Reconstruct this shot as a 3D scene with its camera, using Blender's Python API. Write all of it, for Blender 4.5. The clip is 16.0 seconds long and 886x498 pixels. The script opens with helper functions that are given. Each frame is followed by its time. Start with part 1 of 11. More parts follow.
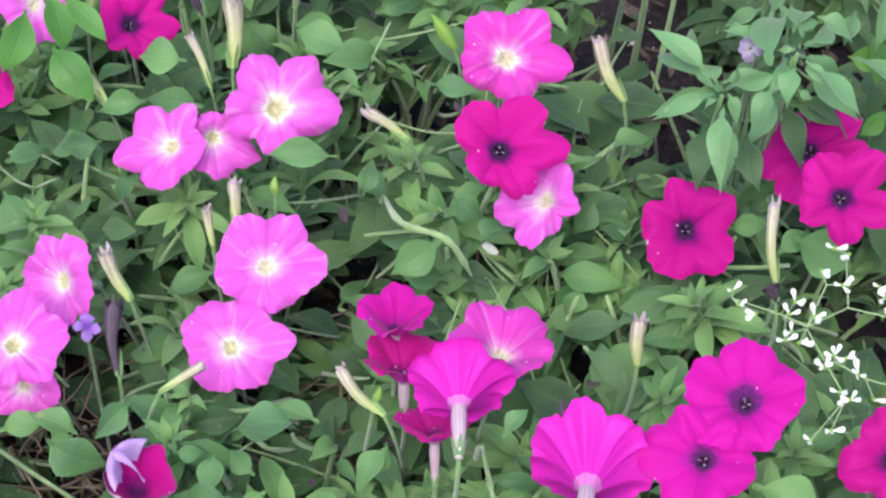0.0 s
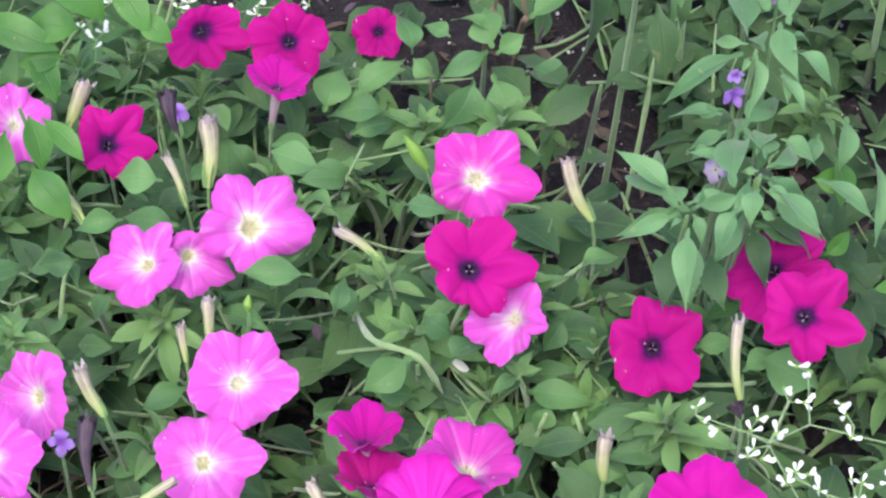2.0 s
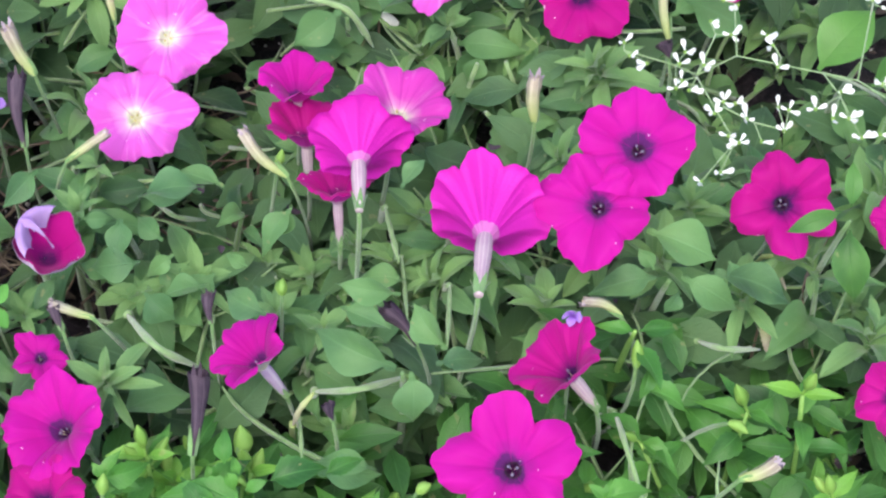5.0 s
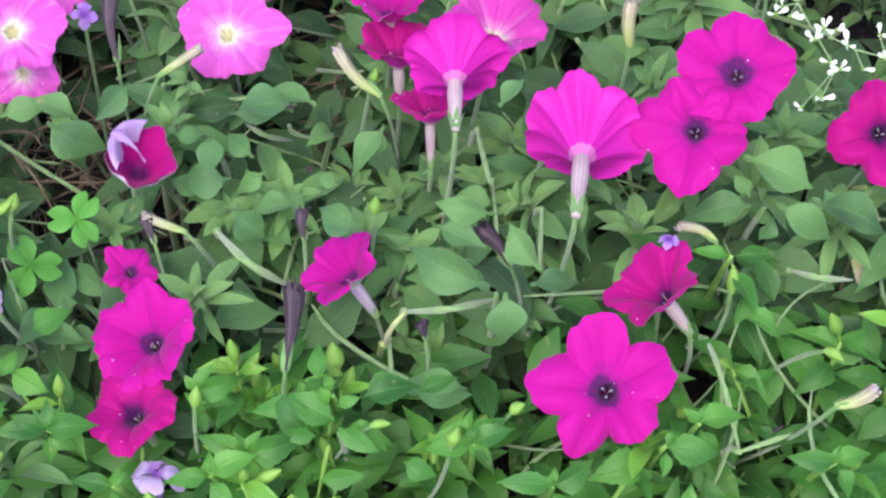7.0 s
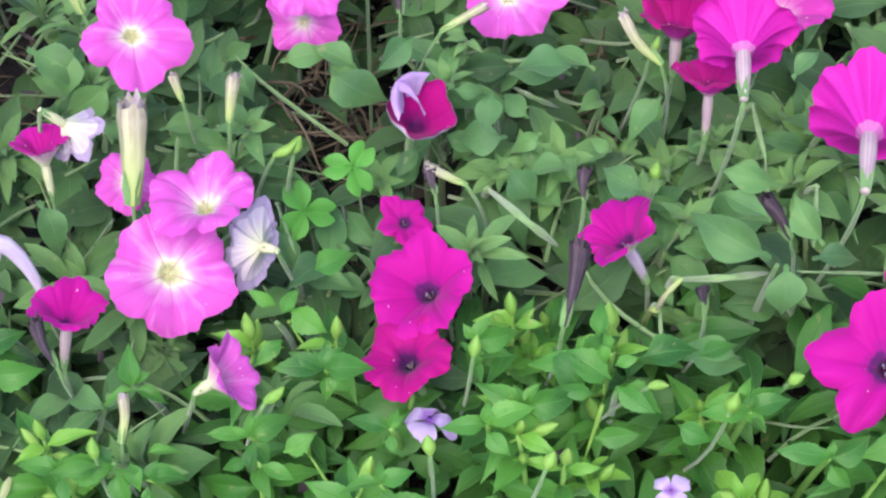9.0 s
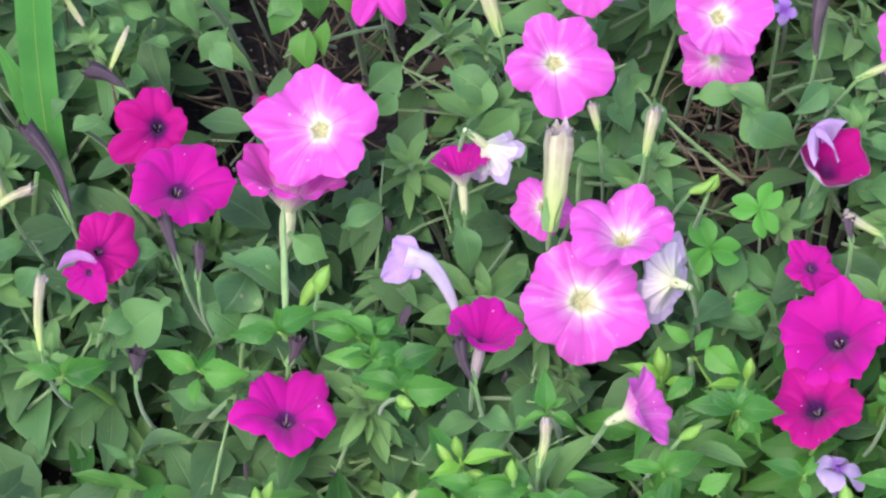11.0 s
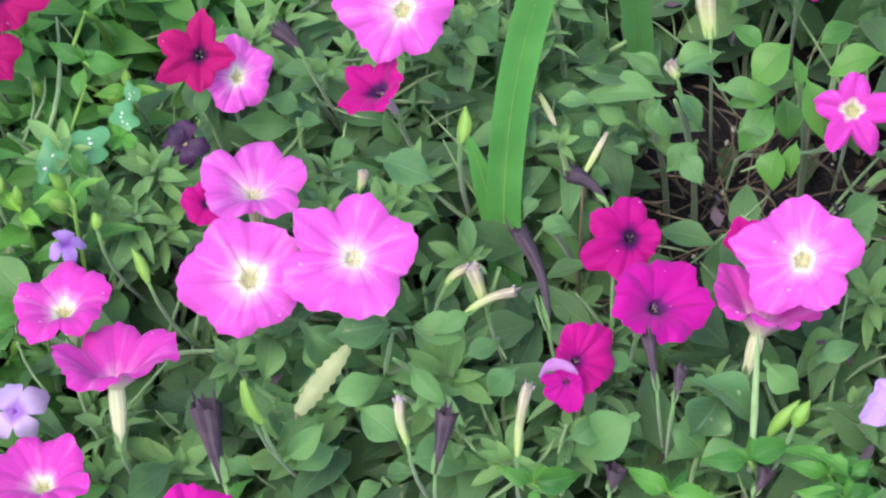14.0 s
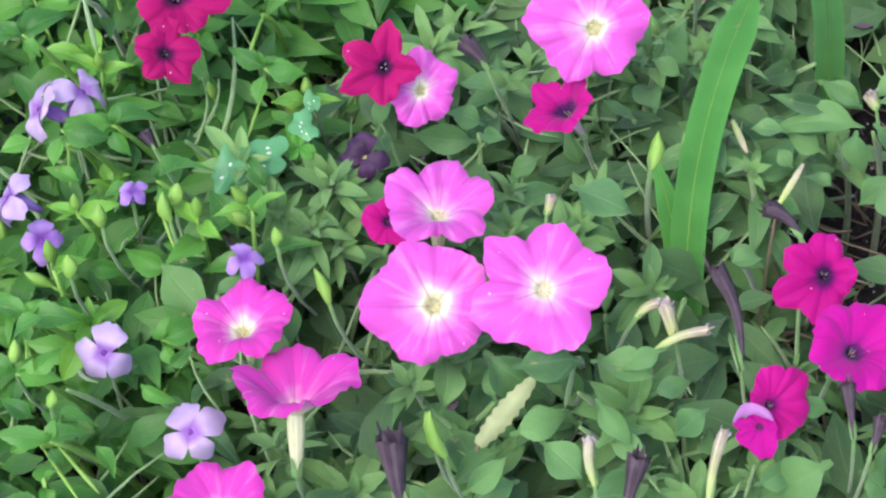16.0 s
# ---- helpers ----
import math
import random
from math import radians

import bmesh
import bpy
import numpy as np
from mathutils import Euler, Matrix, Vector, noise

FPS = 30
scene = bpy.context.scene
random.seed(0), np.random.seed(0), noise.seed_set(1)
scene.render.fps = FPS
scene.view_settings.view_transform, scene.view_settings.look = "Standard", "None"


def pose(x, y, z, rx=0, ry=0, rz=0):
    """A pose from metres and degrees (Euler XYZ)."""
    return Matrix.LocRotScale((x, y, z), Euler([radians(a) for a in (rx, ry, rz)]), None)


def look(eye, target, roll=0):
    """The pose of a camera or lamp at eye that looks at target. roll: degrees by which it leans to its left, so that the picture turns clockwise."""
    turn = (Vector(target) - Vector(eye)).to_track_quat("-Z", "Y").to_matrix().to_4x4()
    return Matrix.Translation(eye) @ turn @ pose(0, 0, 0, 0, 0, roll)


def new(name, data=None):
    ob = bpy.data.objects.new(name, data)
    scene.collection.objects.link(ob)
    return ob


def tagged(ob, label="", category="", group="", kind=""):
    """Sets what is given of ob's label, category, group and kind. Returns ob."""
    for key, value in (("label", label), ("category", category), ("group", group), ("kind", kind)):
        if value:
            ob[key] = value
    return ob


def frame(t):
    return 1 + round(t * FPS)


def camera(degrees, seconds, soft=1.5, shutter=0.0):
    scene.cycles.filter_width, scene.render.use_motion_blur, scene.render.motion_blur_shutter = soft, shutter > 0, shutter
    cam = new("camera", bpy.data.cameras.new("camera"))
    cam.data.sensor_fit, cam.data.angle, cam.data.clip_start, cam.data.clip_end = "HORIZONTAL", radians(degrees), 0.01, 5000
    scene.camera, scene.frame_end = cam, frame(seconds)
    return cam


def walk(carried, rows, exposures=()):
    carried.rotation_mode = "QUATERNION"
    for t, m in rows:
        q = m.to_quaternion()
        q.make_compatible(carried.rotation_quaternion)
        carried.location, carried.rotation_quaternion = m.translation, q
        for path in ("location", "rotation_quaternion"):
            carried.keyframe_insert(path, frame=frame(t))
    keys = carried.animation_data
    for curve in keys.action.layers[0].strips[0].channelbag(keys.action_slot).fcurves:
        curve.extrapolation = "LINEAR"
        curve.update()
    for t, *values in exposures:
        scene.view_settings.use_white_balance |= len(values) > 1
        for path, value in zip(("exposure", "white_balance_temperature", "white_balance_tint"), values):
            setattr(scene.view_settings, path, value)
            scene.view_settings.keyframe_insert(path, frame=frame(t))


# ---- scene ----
cam = camera(21.8, 16.0, soft=2.35)

PATH = [
    (0, (-0.107, -0.729, 1.087), (0.033, 0.579, -0.42), -0.0),
    (0.5, (-0.111, -0.736, 1.094), (0.031, 0.612, -0.377), 0.3),
    (1, (-0.116, -0.736, 1.104), (0.015, 0.652, -0.331), 0.2),
    (1.5, (-0.107, -0.74, 1.103), (0.026, 0.663, -0.316), 0.2),
    (2, (-0.099, -0.743, 1.101), (0.058, 0.639, -0.336), 0.4),
    (2.5, (-0.099, -0.754, 1.095), (0.062, 0.602, -0.366), 0.2),
    (3, (-0.092, -0.766, 1.09), (0.065, 0.573, -0.387), -0.1),
    (3.5, (-0.089, -0.768, 1.088), (0.096, 0.531, -0.421), 0.4),
    (4, (-0.085, -0.776, 1.08), (0.097, 0.492, -0.456), -0.0),
    (4.2, (-0.081, -0.775, 1.081), (0.098, 0.471, -0.474), -0.3),
    (6.3, (-0.122, -0.787, 1.062), (0.054, 0.404, -0.536), 1.0),
    (6.5, (-0.122, -0.788, 1.061), (0.044, 0.406, -0.535), 0.8),
    (7, (-0.123, -0.784, 1.061), (0.025, 0.395, -0.548), 0.3),
    (7.5, (-0.128, -0.779, 1.06), (-0.011, 0.391, -0.558), -0.3),
    (8, (-0.144, -0.781, 1.059), (-0.005, 0.393, -0.554), 1.0),
    (8.5, (-0.178, -0.791, 1.053), (-0.071, 0.402, -0.549), 1.1),
    (9, (-0.2, -0.801, 1.046), (-0.143, 0.401, -0.552), 0.5),
    (9.5, (-0.218, -0.802, 1.045), (-0.225, 0.402, -0.552), -0.5),
    (10, (-0.235, -0.802, 1.046), (-0.316, 0.409, -0.543), -2.0),
    (10.2, (-0.246, -0.802, 1.047), (-0.33, 0.413, -0.539), -1.8),
    (12.3, (-0.391, -0.785, 1.076), (-0.522, 0.407, -0.525), 0.8),
    (12.5, (-0.399, -0.783, 1.077), (-0.543, 0.413, -0.52), 0.7),
    (13, (-0.418, -0.783, 1.08), (-0.6, 0.418, -0.509), 0.3),
    (13.5, (-0.426, -0.786, 1.079), (-0.653, 0.411, -0.507), -0.9),
    (14, (-0.436, -0.784, 1.083), (-0.699, 0.421, -0.491), -1.1),
    (14.5, (-0.444, -0.784, 1.083), (-0.726, 0.434, -0.478), -1.0),
    (15, (-0.461, -0.781, 1.083), (-0.759, 0.421, -0.487), -1.0),
    (15.5, (-0.476, -0.774, 1.079), (-0.784, 0.406, -0.506), -1.0),
    (16, (-0.494, -0.75, 1.08), (-0.817, 0.407, -0.519), -1.4),
]
# the picture is tinted a little towards magenta at first and clears as the camera moves on
EXPOSURES = [(0.0, 0.90, 6350, 17), (3.0, 0.90, 6350, 17), (6.5, 0.90, 6400, 14), (9.5, 0.89, 6420, 11), (12.5, 0.89, 6420, 12), (16.0, 0.92, 6450, 11)]
walk(cam, [(t, look(eye, target, roll)) for t, eye, target, roll in PATH], EXPOSURES)

# ---- world, sun, exposure ----
world = bpy.data.worlds.new("world")
scene.world = world
world.use_nodes = True
wn = world.node_tree
sky = wn.nodes.new("ShaderNodeTexSky")
sky.sky_type = "NISHITA"
sky.sun_disc = False
sky.sun_elevation = radians(58)
sky.sun_rotation = radians(200)
sky.air_density, sky.dust_density = 1.0, 3.0
wn.links.new(sky.outputs[0], wn.nodes["Background"].inputs[0])
wn.nodes["Background"].inputs[1].default_value = 0.25
sun_data = bpy.data.lights.new("sun", "SUN")
sun_data.energy = 0.9
sun_data.angle = radians(25)
sun_data.color = (1.0, 0.97, 0.92)
sun = new("sun", sun_data)
sun.matrix_world = look((-1.0, -2.2, 4.0), (0, 0, 0))

# ---- materials ----


def material(name):
    m = bpy.data.materials.new(name)
    m.use_nodes = True
    nt = m.node_tree
    nt.nodes.clear()
    out = nt.nodes.new("ShaderNodeOutputMaterial")
    return m, nt, out


def node(nt, kind, ins=None, operation="", data_type="", blend_type=""):
    n = nt.nodes.new(kind)
    if operation:
        n.operation = operation
    if data_type:
        n.data_type = data_type
    if blend_type:
        n.blend_type = blend_type
    for key, value in (ins or {}).items():
        if hasattr(value, "is_output"):
            nt.links.new(value, n.inputs[key])
        else:
            n.inputs[key].default_value = value
    return n


def ramp(nt, fac, stops):
    r = node(nt, "ShaderNodeValToRGB", {"Fac": fac})
    e = r.color_ramp.elements
    while len(e) < len(stops):
        e.new(0.5)
    for el, (p, c) in zip(e, stops):
        el.position, el.color = p, (*c, 1) if len(c) == 3 else c
    return r.outputs[0]


def mix(nt, fac, a, b, mode="MIX"):
    n = node(nt, "ShaderNodeMix", data_type="RGBA", blend_type=mode)
    for sock, value in ((n.inputs[0], fac), (n.inputs[6], a), (n.inputs[7], b)):
        if hasattr(value, "is_output"):
            nt.links.new(value, sock)
        else:
            sock.default_value = value if isinstance(value, float) else (*value, 1)
    return n.outputs[2]


def calc(nt, op, a, b=0.0):
    n = node(nt, "ShaderNodeMath", operation=op)
    for k, value in ((0, a), (1, b)):
        if hasattr(value, "is_output"):
            nt.links.new(value, n.inputs[k])
        else:
            n.inputs[k].default_value = value
    return n.outputs[0]


def finish(nt, out, color, rough, bump, thin=0.0, spec=0.4, sheen=0.0, bump_by=0.3, far=0.001, glow=None):
    """Principled surface with fine relief; thin: the share of light let through, as in leaves and petals."""
    p = node(nt, "ShaderNodeBsdfPrincipled", {"Base Color": color, "Roughness": rough, "Specular IOR Level": spec, "Sheen Weight": sheen})
    b = node(nt, "ShaderNodeBump", {"Height": bump, "Strength": bump_by, "Distance": far})
    nt.links.new(b.outputs[0], p.inputs["Normal"])
    if thin:
        tr = node(nt, "ShaderNodeBsdfTranslucent", {"Color": glow if glow is not None else color})
        mx = node(nt, "ShaderNodeMixShader", {0: thin, 1: p.outputs[0], 2: tr.outputs[0]})
        nt.links.new(mx.outputs[0], out.inputs[0])
    else:
        nt.links.new(p.outputs[0], out.inputs[0])


def leaf_material(name, dark, light, young, ribs=7.0, rough=0.5, thin=0.30, vein=0.38, down=0.15):
    """Leaf blade: two greens from leaf to leaf, paler midrib and side veins, blotches and fine cells."""
    m, nt, out = material(name)
    uv = node(nt, "ShaderNodeUVMap").outputs[0]
    sep = node(nt, "ShaderNodeSeparateXYZ", {0: uv})
    u, v = sep.outputs[0], sep.outputs[1]
    ob = node(nt, "ShaderNodeObjectInfo")
    geo = node(nt, "ShaderNodeNewGeometry")
    rnd = calc(nt, "FRACT", calc(nt, "ADD", ob.outputs["Random"], geo.outputs["Random Per Island"]))
    n1 = node(nt, "ShaderNodeTexNoise", {"Vector": geo.outputs["Position"], "Scale": 90.0, "Detail": 4.0})
    n2 = node(nt, "ShaderNodeTexNoise", {"Vector": geo.outputs["Position"], "Scale": 900.0, "Detail": 2.0})
    col = ramp(nt, rnd, [(0.0, dark), (0.5, light), (1.0, young)])
    col = mix(nt, calc(nt, "MULTIPLY", n1.outputs[0], 0.55), col, tuple(0.55 * c for c in dark))
    side = calc(nt, "ABSOLUTE", calc(nt, "SUBTRACT", u, 0.5))
    mid = calc(nt, "MAXIMUM", calc(nt, "SUBTRACT", 1.0, calc(nt, "MULTIPLY", side, 22.0)), 0.0)
    wave = calc(nt, "FRACT", calc(nt, "ADD", calc(nt, "MULTIPLY", v, ribs), calc(nt, "MULTIPLY", side, -4.5)))
    rib = calc(nt, "MAXIMUM", calc(nt, "SUBTRACT", 1.0, calc(nt, "MULTIPLY", calc(nt, "ABSOLUTE", calc(nt, "SUBTRACT", wave, 0.5)), 7.0)), 0.0)
    veins = calc(nt, "MAXIMUM", mid, calc(nt, "MULTIPLY", rib, 0.28))
    pale = tuple(min(1.0, c * 1.5 + 0.03) for c in light)
    col = mix(nt, calc(nt, "MULTIPLY", veins, vein), col, pale)
    spot = node(nt, "ShaderNodeTexNoise", {"Vector": geo.outputs["Position"], "Scale": 160.0, "Detail": 1.0})
    worn = calc(nt, "MULTIPLY", calc(nt, "GREATER_THAN", spot.outputs[0], 0.74), 0.45)
    col = mix(nt, worn, col, (0.30, 0.27, 0.12))
    h = calc(nt, "SUBTRACT", calc(nt, "MULTIPLY", n2.outputs[0], 0.5), calc(nt, "MULTIPLY", veins, 0.55))
    # paler towards the margin and the foot, with a cloud of tone over each blade
    edge = calc(nt, "MULTIPLY", calc(nt, "POWER", calc(nt, "MULTIPLY", side, 2.0), 4.0), 0.25)
    col = mix(nt, edge, col, pale)
    cloud = node(nt, "ShaderNodeTexNoise", {"Vector": geo.outputs["Position"], "Scale": 45.0, "Detail": 2.0})
    col = mix(nt, ramp(nt, cloud.outputs[0], [(0.40, (0, 0, 0)), (0.66, (0.5, 0.5, 0.5))]), col, young)
    lit = mix(nt, 0.5, col, young)
    finish(nt, out, col, rough, h, thin, spec=0.35, sheen=down, bump_by=0.6, far=0.0008, glow=lit)
    return m


def petal_material(name, rim, body, inner, throat, reach, vein_col, vein=0.35, thin=0.3, star=0.0, deep=None, pale=0.0):
    """Petal limb: v runs from the throat (0) to the rim (1), u once round; five veined rays."""
    m, nt, out = material(name)
    uv = node(nt, "ShaderNodeUVMap").outputs[0]
    sep = node(nt, "ShaderNodeSeparateXYZ", {0: uv})
    u, v = sep.outputs[0], sep.outputs[1]
    geo = node(nt, "ShaderNodeNewGeometry")
    ob = node(nt, "ShaderNodeObjectInfo")
    blot = node(nt, "ShaderNodeTexNoise", {"Vector": geo.outputs["Position"], "Scale": 70.0, "Detail": 3.0})
    fine = node(nt, "ShaderNodeTexNoise", {"Vector": geo.outputs["Position"], "Scale": 700.0, "Detail": 2.0})
    ray = calc(nt, "ABSOLUTE", calc(nt, "SUBTRACT", calc(nt, "FRACT", calc(nt, "MULTIPLY", u, 5.0)), 0.5))
    wob = calc(nt, "MULTIPLY", calc(nt, "SUBTRACT", blot.outputs[0], 0.5), 0.48)
    vv = calc(nt, "ADD", calc(nt, "ADD", v, wob), calc(nt, "MULTIPLY", ray, star))
    vv = calc(nt, "ADD", vv, calc(nt, "MULTIPLY", calc(nt, "SUBTRACT", ob.outputs["Random"], 0.5), 0.12))
    stops = [(0.0, throat), (reach * 0.2, throat), (reach * 0.42, inner), (reach, body), (1.0, rim)]
    if deep:
        stops = [(0.0, deep), (0.03, throat), (0.07, throat), (0.19, inner), (reach, body), (1.0, rim)]
    col = ramp(nt, vv, stops)
    # radiating veins: one strong line down each lobe, and finer ones between
    ray = calc(nt, "ABSOLUTE", calc(nt, "SUBTRACT", calc(nt, "FRACT", calc(nt, "MULTIPLY", u, 5.0)), 0.5))
    strong = calc(nt, "MAXIMUM", calc(nt, "SUBTRACT", 1.0, calc(nt, "DIVIDE", ray, calc(nt, "SUBTRACT", 0.07, calc(nt, "MULTIPLY", v, 0.05)))), 0.0)
    fan = calc(nt, "FRACT", calc(nt, "ADD", calc(nt, "MULTIPLY", u, 45.0), calc(nt, "MULTIPLY", blot.outputs[0], 0.8)))
    fan = calc(nt, "LESS_THAN", calc(nt, "ABSOLUTE", calc(nt, "SUBTRACT", fan, 0.5)), 0.09)
    lines = calc(nt, "MAXIMUM", strong, calc(nt, "MULTIPLY", fan, 0.16))
    lines = calc(nt, "MULTIPLY", lines, calc(nt, "SUBTRACT", 1.0, calc(nt, "MULTIPLY", v, 0.6)))
    tone = node(nt, "ShaderNodeTexNoise", {"Vector": geo.outputs["Position"], "Scale": 38.0, "Detail": 2.0})
    far = calc(nt, "MINIMUM", calc(nt, "MULTIPLY", v, 2.5), 1.0)
    col = mix(nt, calc(nt, "MULTIPLY", calc(nt, "MULTIPLY", tone.outputs[0], 0.42), far), col, rim, "MULTIPLY")
    turn = calc(nt, "MULTIPLY", u, 2 * math.pi)
    way = node(nt, "ShaderNodeCombineXYZ", {0: calc(nt, "MULTIPLY", calc(nt, "COSINE", turn), 5.0), 1: calc(nt, "MULTIPLY", calc(nt, "SINE", turn), 5.0), 2: calc(nt, "ADD", calc(nt, "MULTIPLY", v, 1.2), calc(nt, "MULTIPLY", ob.outputs["Random"], 50.0))})
    band = node(nt, "ShaderNodeTexNoise", {"Vector": way.outputs[0], "Scale": 1.0, "Detail": 3.0})
    col = mix(nt, calc(nt, "MULTIPLY", calc(nt, "SUBTRACT", band.outputs[0], 0.46), calc(nt, "MULTIPLY", far, 0.6)), col, tuple(0.66 * c for c in body))
    col = mix(nt, calc(nt, "MULTIPLY", calc(nt, "SUBTRACT", 0.46, band.outputs[0]), pale), col, (0.82, 0.55, 0.78))
    col = mix(nt, calc(nt, "MULTIPLY", lines, vein), col, vein_col)
    speck = node(nt, "ShaderNodeTexNoise", {"Vector": geo.outputs["Position"], "Scale": 420.0, "Detail": 0.0})
    col = mix(nt, calc(nt, "MULTIPLY", calc(nt, "GREATER_THAN", speck.outputs[0], 0.86), 0.5), col, (0.9, 0.72, 0.86))
    h = calc(nt, "ADD", calc(nt, "MULTIPLY", fine.outputs[0], 0.3), calc(nt, "MULTIPLY", fan, -0.4))
    finish(nt, out, col, 0.62, h, thin, spec=0.12, sheen=0.08, bump_by=0.4, far=0.0006)
    return m


def plain_material(name, a, b, scale=60.0, rough=0.6, thin=0.0, streak=0.0, bump_by=0.4, base=None, base_end=0.7, sheen=0.0):
    """Two tones mixed by noise; streak: lengthwise stripes along v of the UV map."""
    m, nt, out = material(name)
    geo = node(nt, "ShaderNodeNewGeometry")
    ob = node(nt, "ShaderNodeObjectInfo")
    n1 = node(nt, "ShaderNodeTexNoise", {"Vector": geo.outputs["Position"], "Scale": scale, "Detail": 4.0})
    n2 = node(nt, "ShaderNodeTexNoise", {"Vector": geo.outputs["Position"], "Scale": scale * 12, "Detail": 2.0})
    f = calc(nt, "ADD", calc(nt, "MULTIPLY", n1.outputs[0], 0.8), calc(nt, "MULTIPLY", ob.outputs["Random"], 0.25))
    if streak:
        uv = node(nt, "ShaderNodeSeparateXYZ", {0: node(nt, "ShaderNodeUVMap").outputs[0]})
        w = calc(nt, "FRACT", calc(nt, "MULTIPLY", uv.outputs[0], streak))
        f = calc(nt, "ADD", f, calc(nt, "MULTIPLY", calc(nt, "LESS_THAN", w, 0.35), 0.3))
    col = ramp(nt, f, [(0.2, a), (0.85, b)])
    if base:
        uv = node(nt, "ShaderNodeSeparateXYZ", {0: node(nt, "ShaderNodeUVMap").outputs[0]})
        col = mix(nt, ramp(nt, uv.outputs[1], [(0.12, (1, 1, 1)), (base_end, (0, 0, 0))]), col, base)
    finish(nt, out, col, rough, n2.outputs[0], thin, spec=0.3, bump_by=bump_by, sheen=sheen)
    return m


def soil_material():
    m, nt, out = material("potting_soil")
    geo = node(nt, "ShaderNodeNewGeometry")
    n1 = node(nt, "ShaderNodeTexNoise", {"Vector": geo.outputs["Position"], "Scale": 25.0, "Detail": 8.0, "Roughness": 0.7})
    n2 = node(nt, "ShaderNodeTexNoise", {"Vector": geo.outputs["Position"], "Scale": 260.0, "Detail": 5.0})
    col = ramp(nt, n2.outputs[0], [(0.3, (0.006, 0.0046, 0.0062)), (0.52, (0.017, 0.013, 0.016)), (0.72, (0.052, 0.042, 0.045))])
    col = mix(nt, calc(nt, "MULTIPLY", n1.outputs[0], 0.6), col, (0.014, 0.0108, 0.0138))
    h = calc(nt, "ADD", n1.outputs[0], n2.outputs[0])
    finish(nt, out, col, 0.9, h, bump_by=1.0, far=0.004)
    return m


M_SOIL = soil_material()
M_PERLITE = plain_material("perlite", (0.45, 0.43, 0.40), (0.78, 0.76, 0.72), 200.0, 0.8)
M_PETUNIA_LEAF = leaf_material("petunia_leaf", (0.028, 0.084, 0.031), (0.076, 0.200, 0.068), (0.145, 0.310, 0.092), rough=0.56, vein=0.24, down=0.12)
M_PETUNIA_TIP = leaf_material("petunia_young_leaf", (0.080, 0.195, 0.062), (0.128, 0.275, 0.085), (0.190, 0.360, 0.105), rough=0.6, vein=0.2, down=0.22)
# torenia green scaled down: the lower layer's shade is part of this colour
M_TORENIA_SHADE = leaf_material("torenia_shade_leaf", (0.018, 0.078, 0.015), (0.044, 0.165, 0.027), (0.078, 0.225, 0.035), rough=0.48, thin=0.30, down=0.05)
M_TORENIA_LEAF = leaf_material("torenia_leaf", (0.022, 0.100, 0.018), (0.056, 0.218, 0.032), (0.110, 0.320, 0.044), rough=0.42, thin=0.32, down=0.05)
M_TORENIA_TIP = leaf_material("torenia_young_leaf", (0.075, 0.250, 0.030), (0.135, 0.350, 0.042), (0.205, 0.440, 0.056), rough=0.42, thin=0.28, down=0.05)
M_SALVIA_LEAF = leaf_material("salvia_leaf", (0.055, 0.152, 0.055), (0.099, 0.240, 0.091), (0.142, 0.300, 0.112), rough=0.5, ribs=11, vein=0.10, thin=0.22, down=0.2)
M_BROAD_LEAF = leaf_material("broad_leaf", (0.025, 0.098, 0.017), (0.064, 0.218, 0.036), (0.118, 0.310, 0.048), rough=0.42, thin=0.35, vein=0.08)
# sage green darkened: the shade under and behind the shoots is in the colour
M_SHADE_SAGE = leaf_material("shade_sage_leaf", (0.018, 0.058, 0.020), (0.034, 0.096, 0.031), (0.060, 0.130, 0.038), rough=0.6, ribs=11, thin=0.2, vein=0.12)
# petunia green darkened for the lower layer, so its shade is in the colour
M_UNDER_SHADE = leaf_material("under_shade_leaf", (0.024, 0.066, 0.027), (0.058, 0.148, 0.054), (0.105, 0.215, 0.068), rough=0.62, thin=0.28, down=0.15)
M_BLADE = leaf_material("strap_leaf", (0.070, 0.27, 0.055), (0.095, 0.34, 0.07), (0.115, 0.37, 0.08), ribs=0.0, rough=0.4, vein=0.0)
M_CLOVER = leaf_material("clover_leaf", (0.06, 0.25, 0.03), (0.08, 0.32, 0.04), (0.11, 0.38, 0.05))
M_STEM = plain_material("green_stem", (0.07, 0.16, 0.05), (0.17, 0.32, 0.10), 120.0, 0.6, 0.1, sheen=0.4)
M_STEM_PALE = plain_material("pale_stem", (0.13, 0.24, 0.08), (0.27, 0.42, 0.17), 130.0, 0.65, 0.1, sheen=0.5)
M_TUBE_LILAC = plain_material("tube_lilac", (0.33, 0.22, 0.41), (0.53, 0.46, 0.56), 90.0, 0.6, 0.2, streak=4.0)
M_LOBE_LILAC = plain_material("limp_lilac", (0.31, 0.17, 0.44), (0.50, 0.36, 0.60), 110.0, 0.65, 0.25)
M_FOLD = plain_material("turned_edge", (0.34, 0.10, 0.36), (0.46, 0.26, 0.48), 220.0, 0.65, 0.25)
M_GLAUCOUS = leaf_material("glaucous_leaf", (0.07, 0.25, 0.10), (0.10, 0.33, 0.14), (0.12, 0.36, 0.15), ribs=5.0, rough=0.35)
M_WOODY = plain_material("woody_stem", (0.10, 0.075, 0.05), (0.24, 0.19, 0.13), 150.0, 0.8)
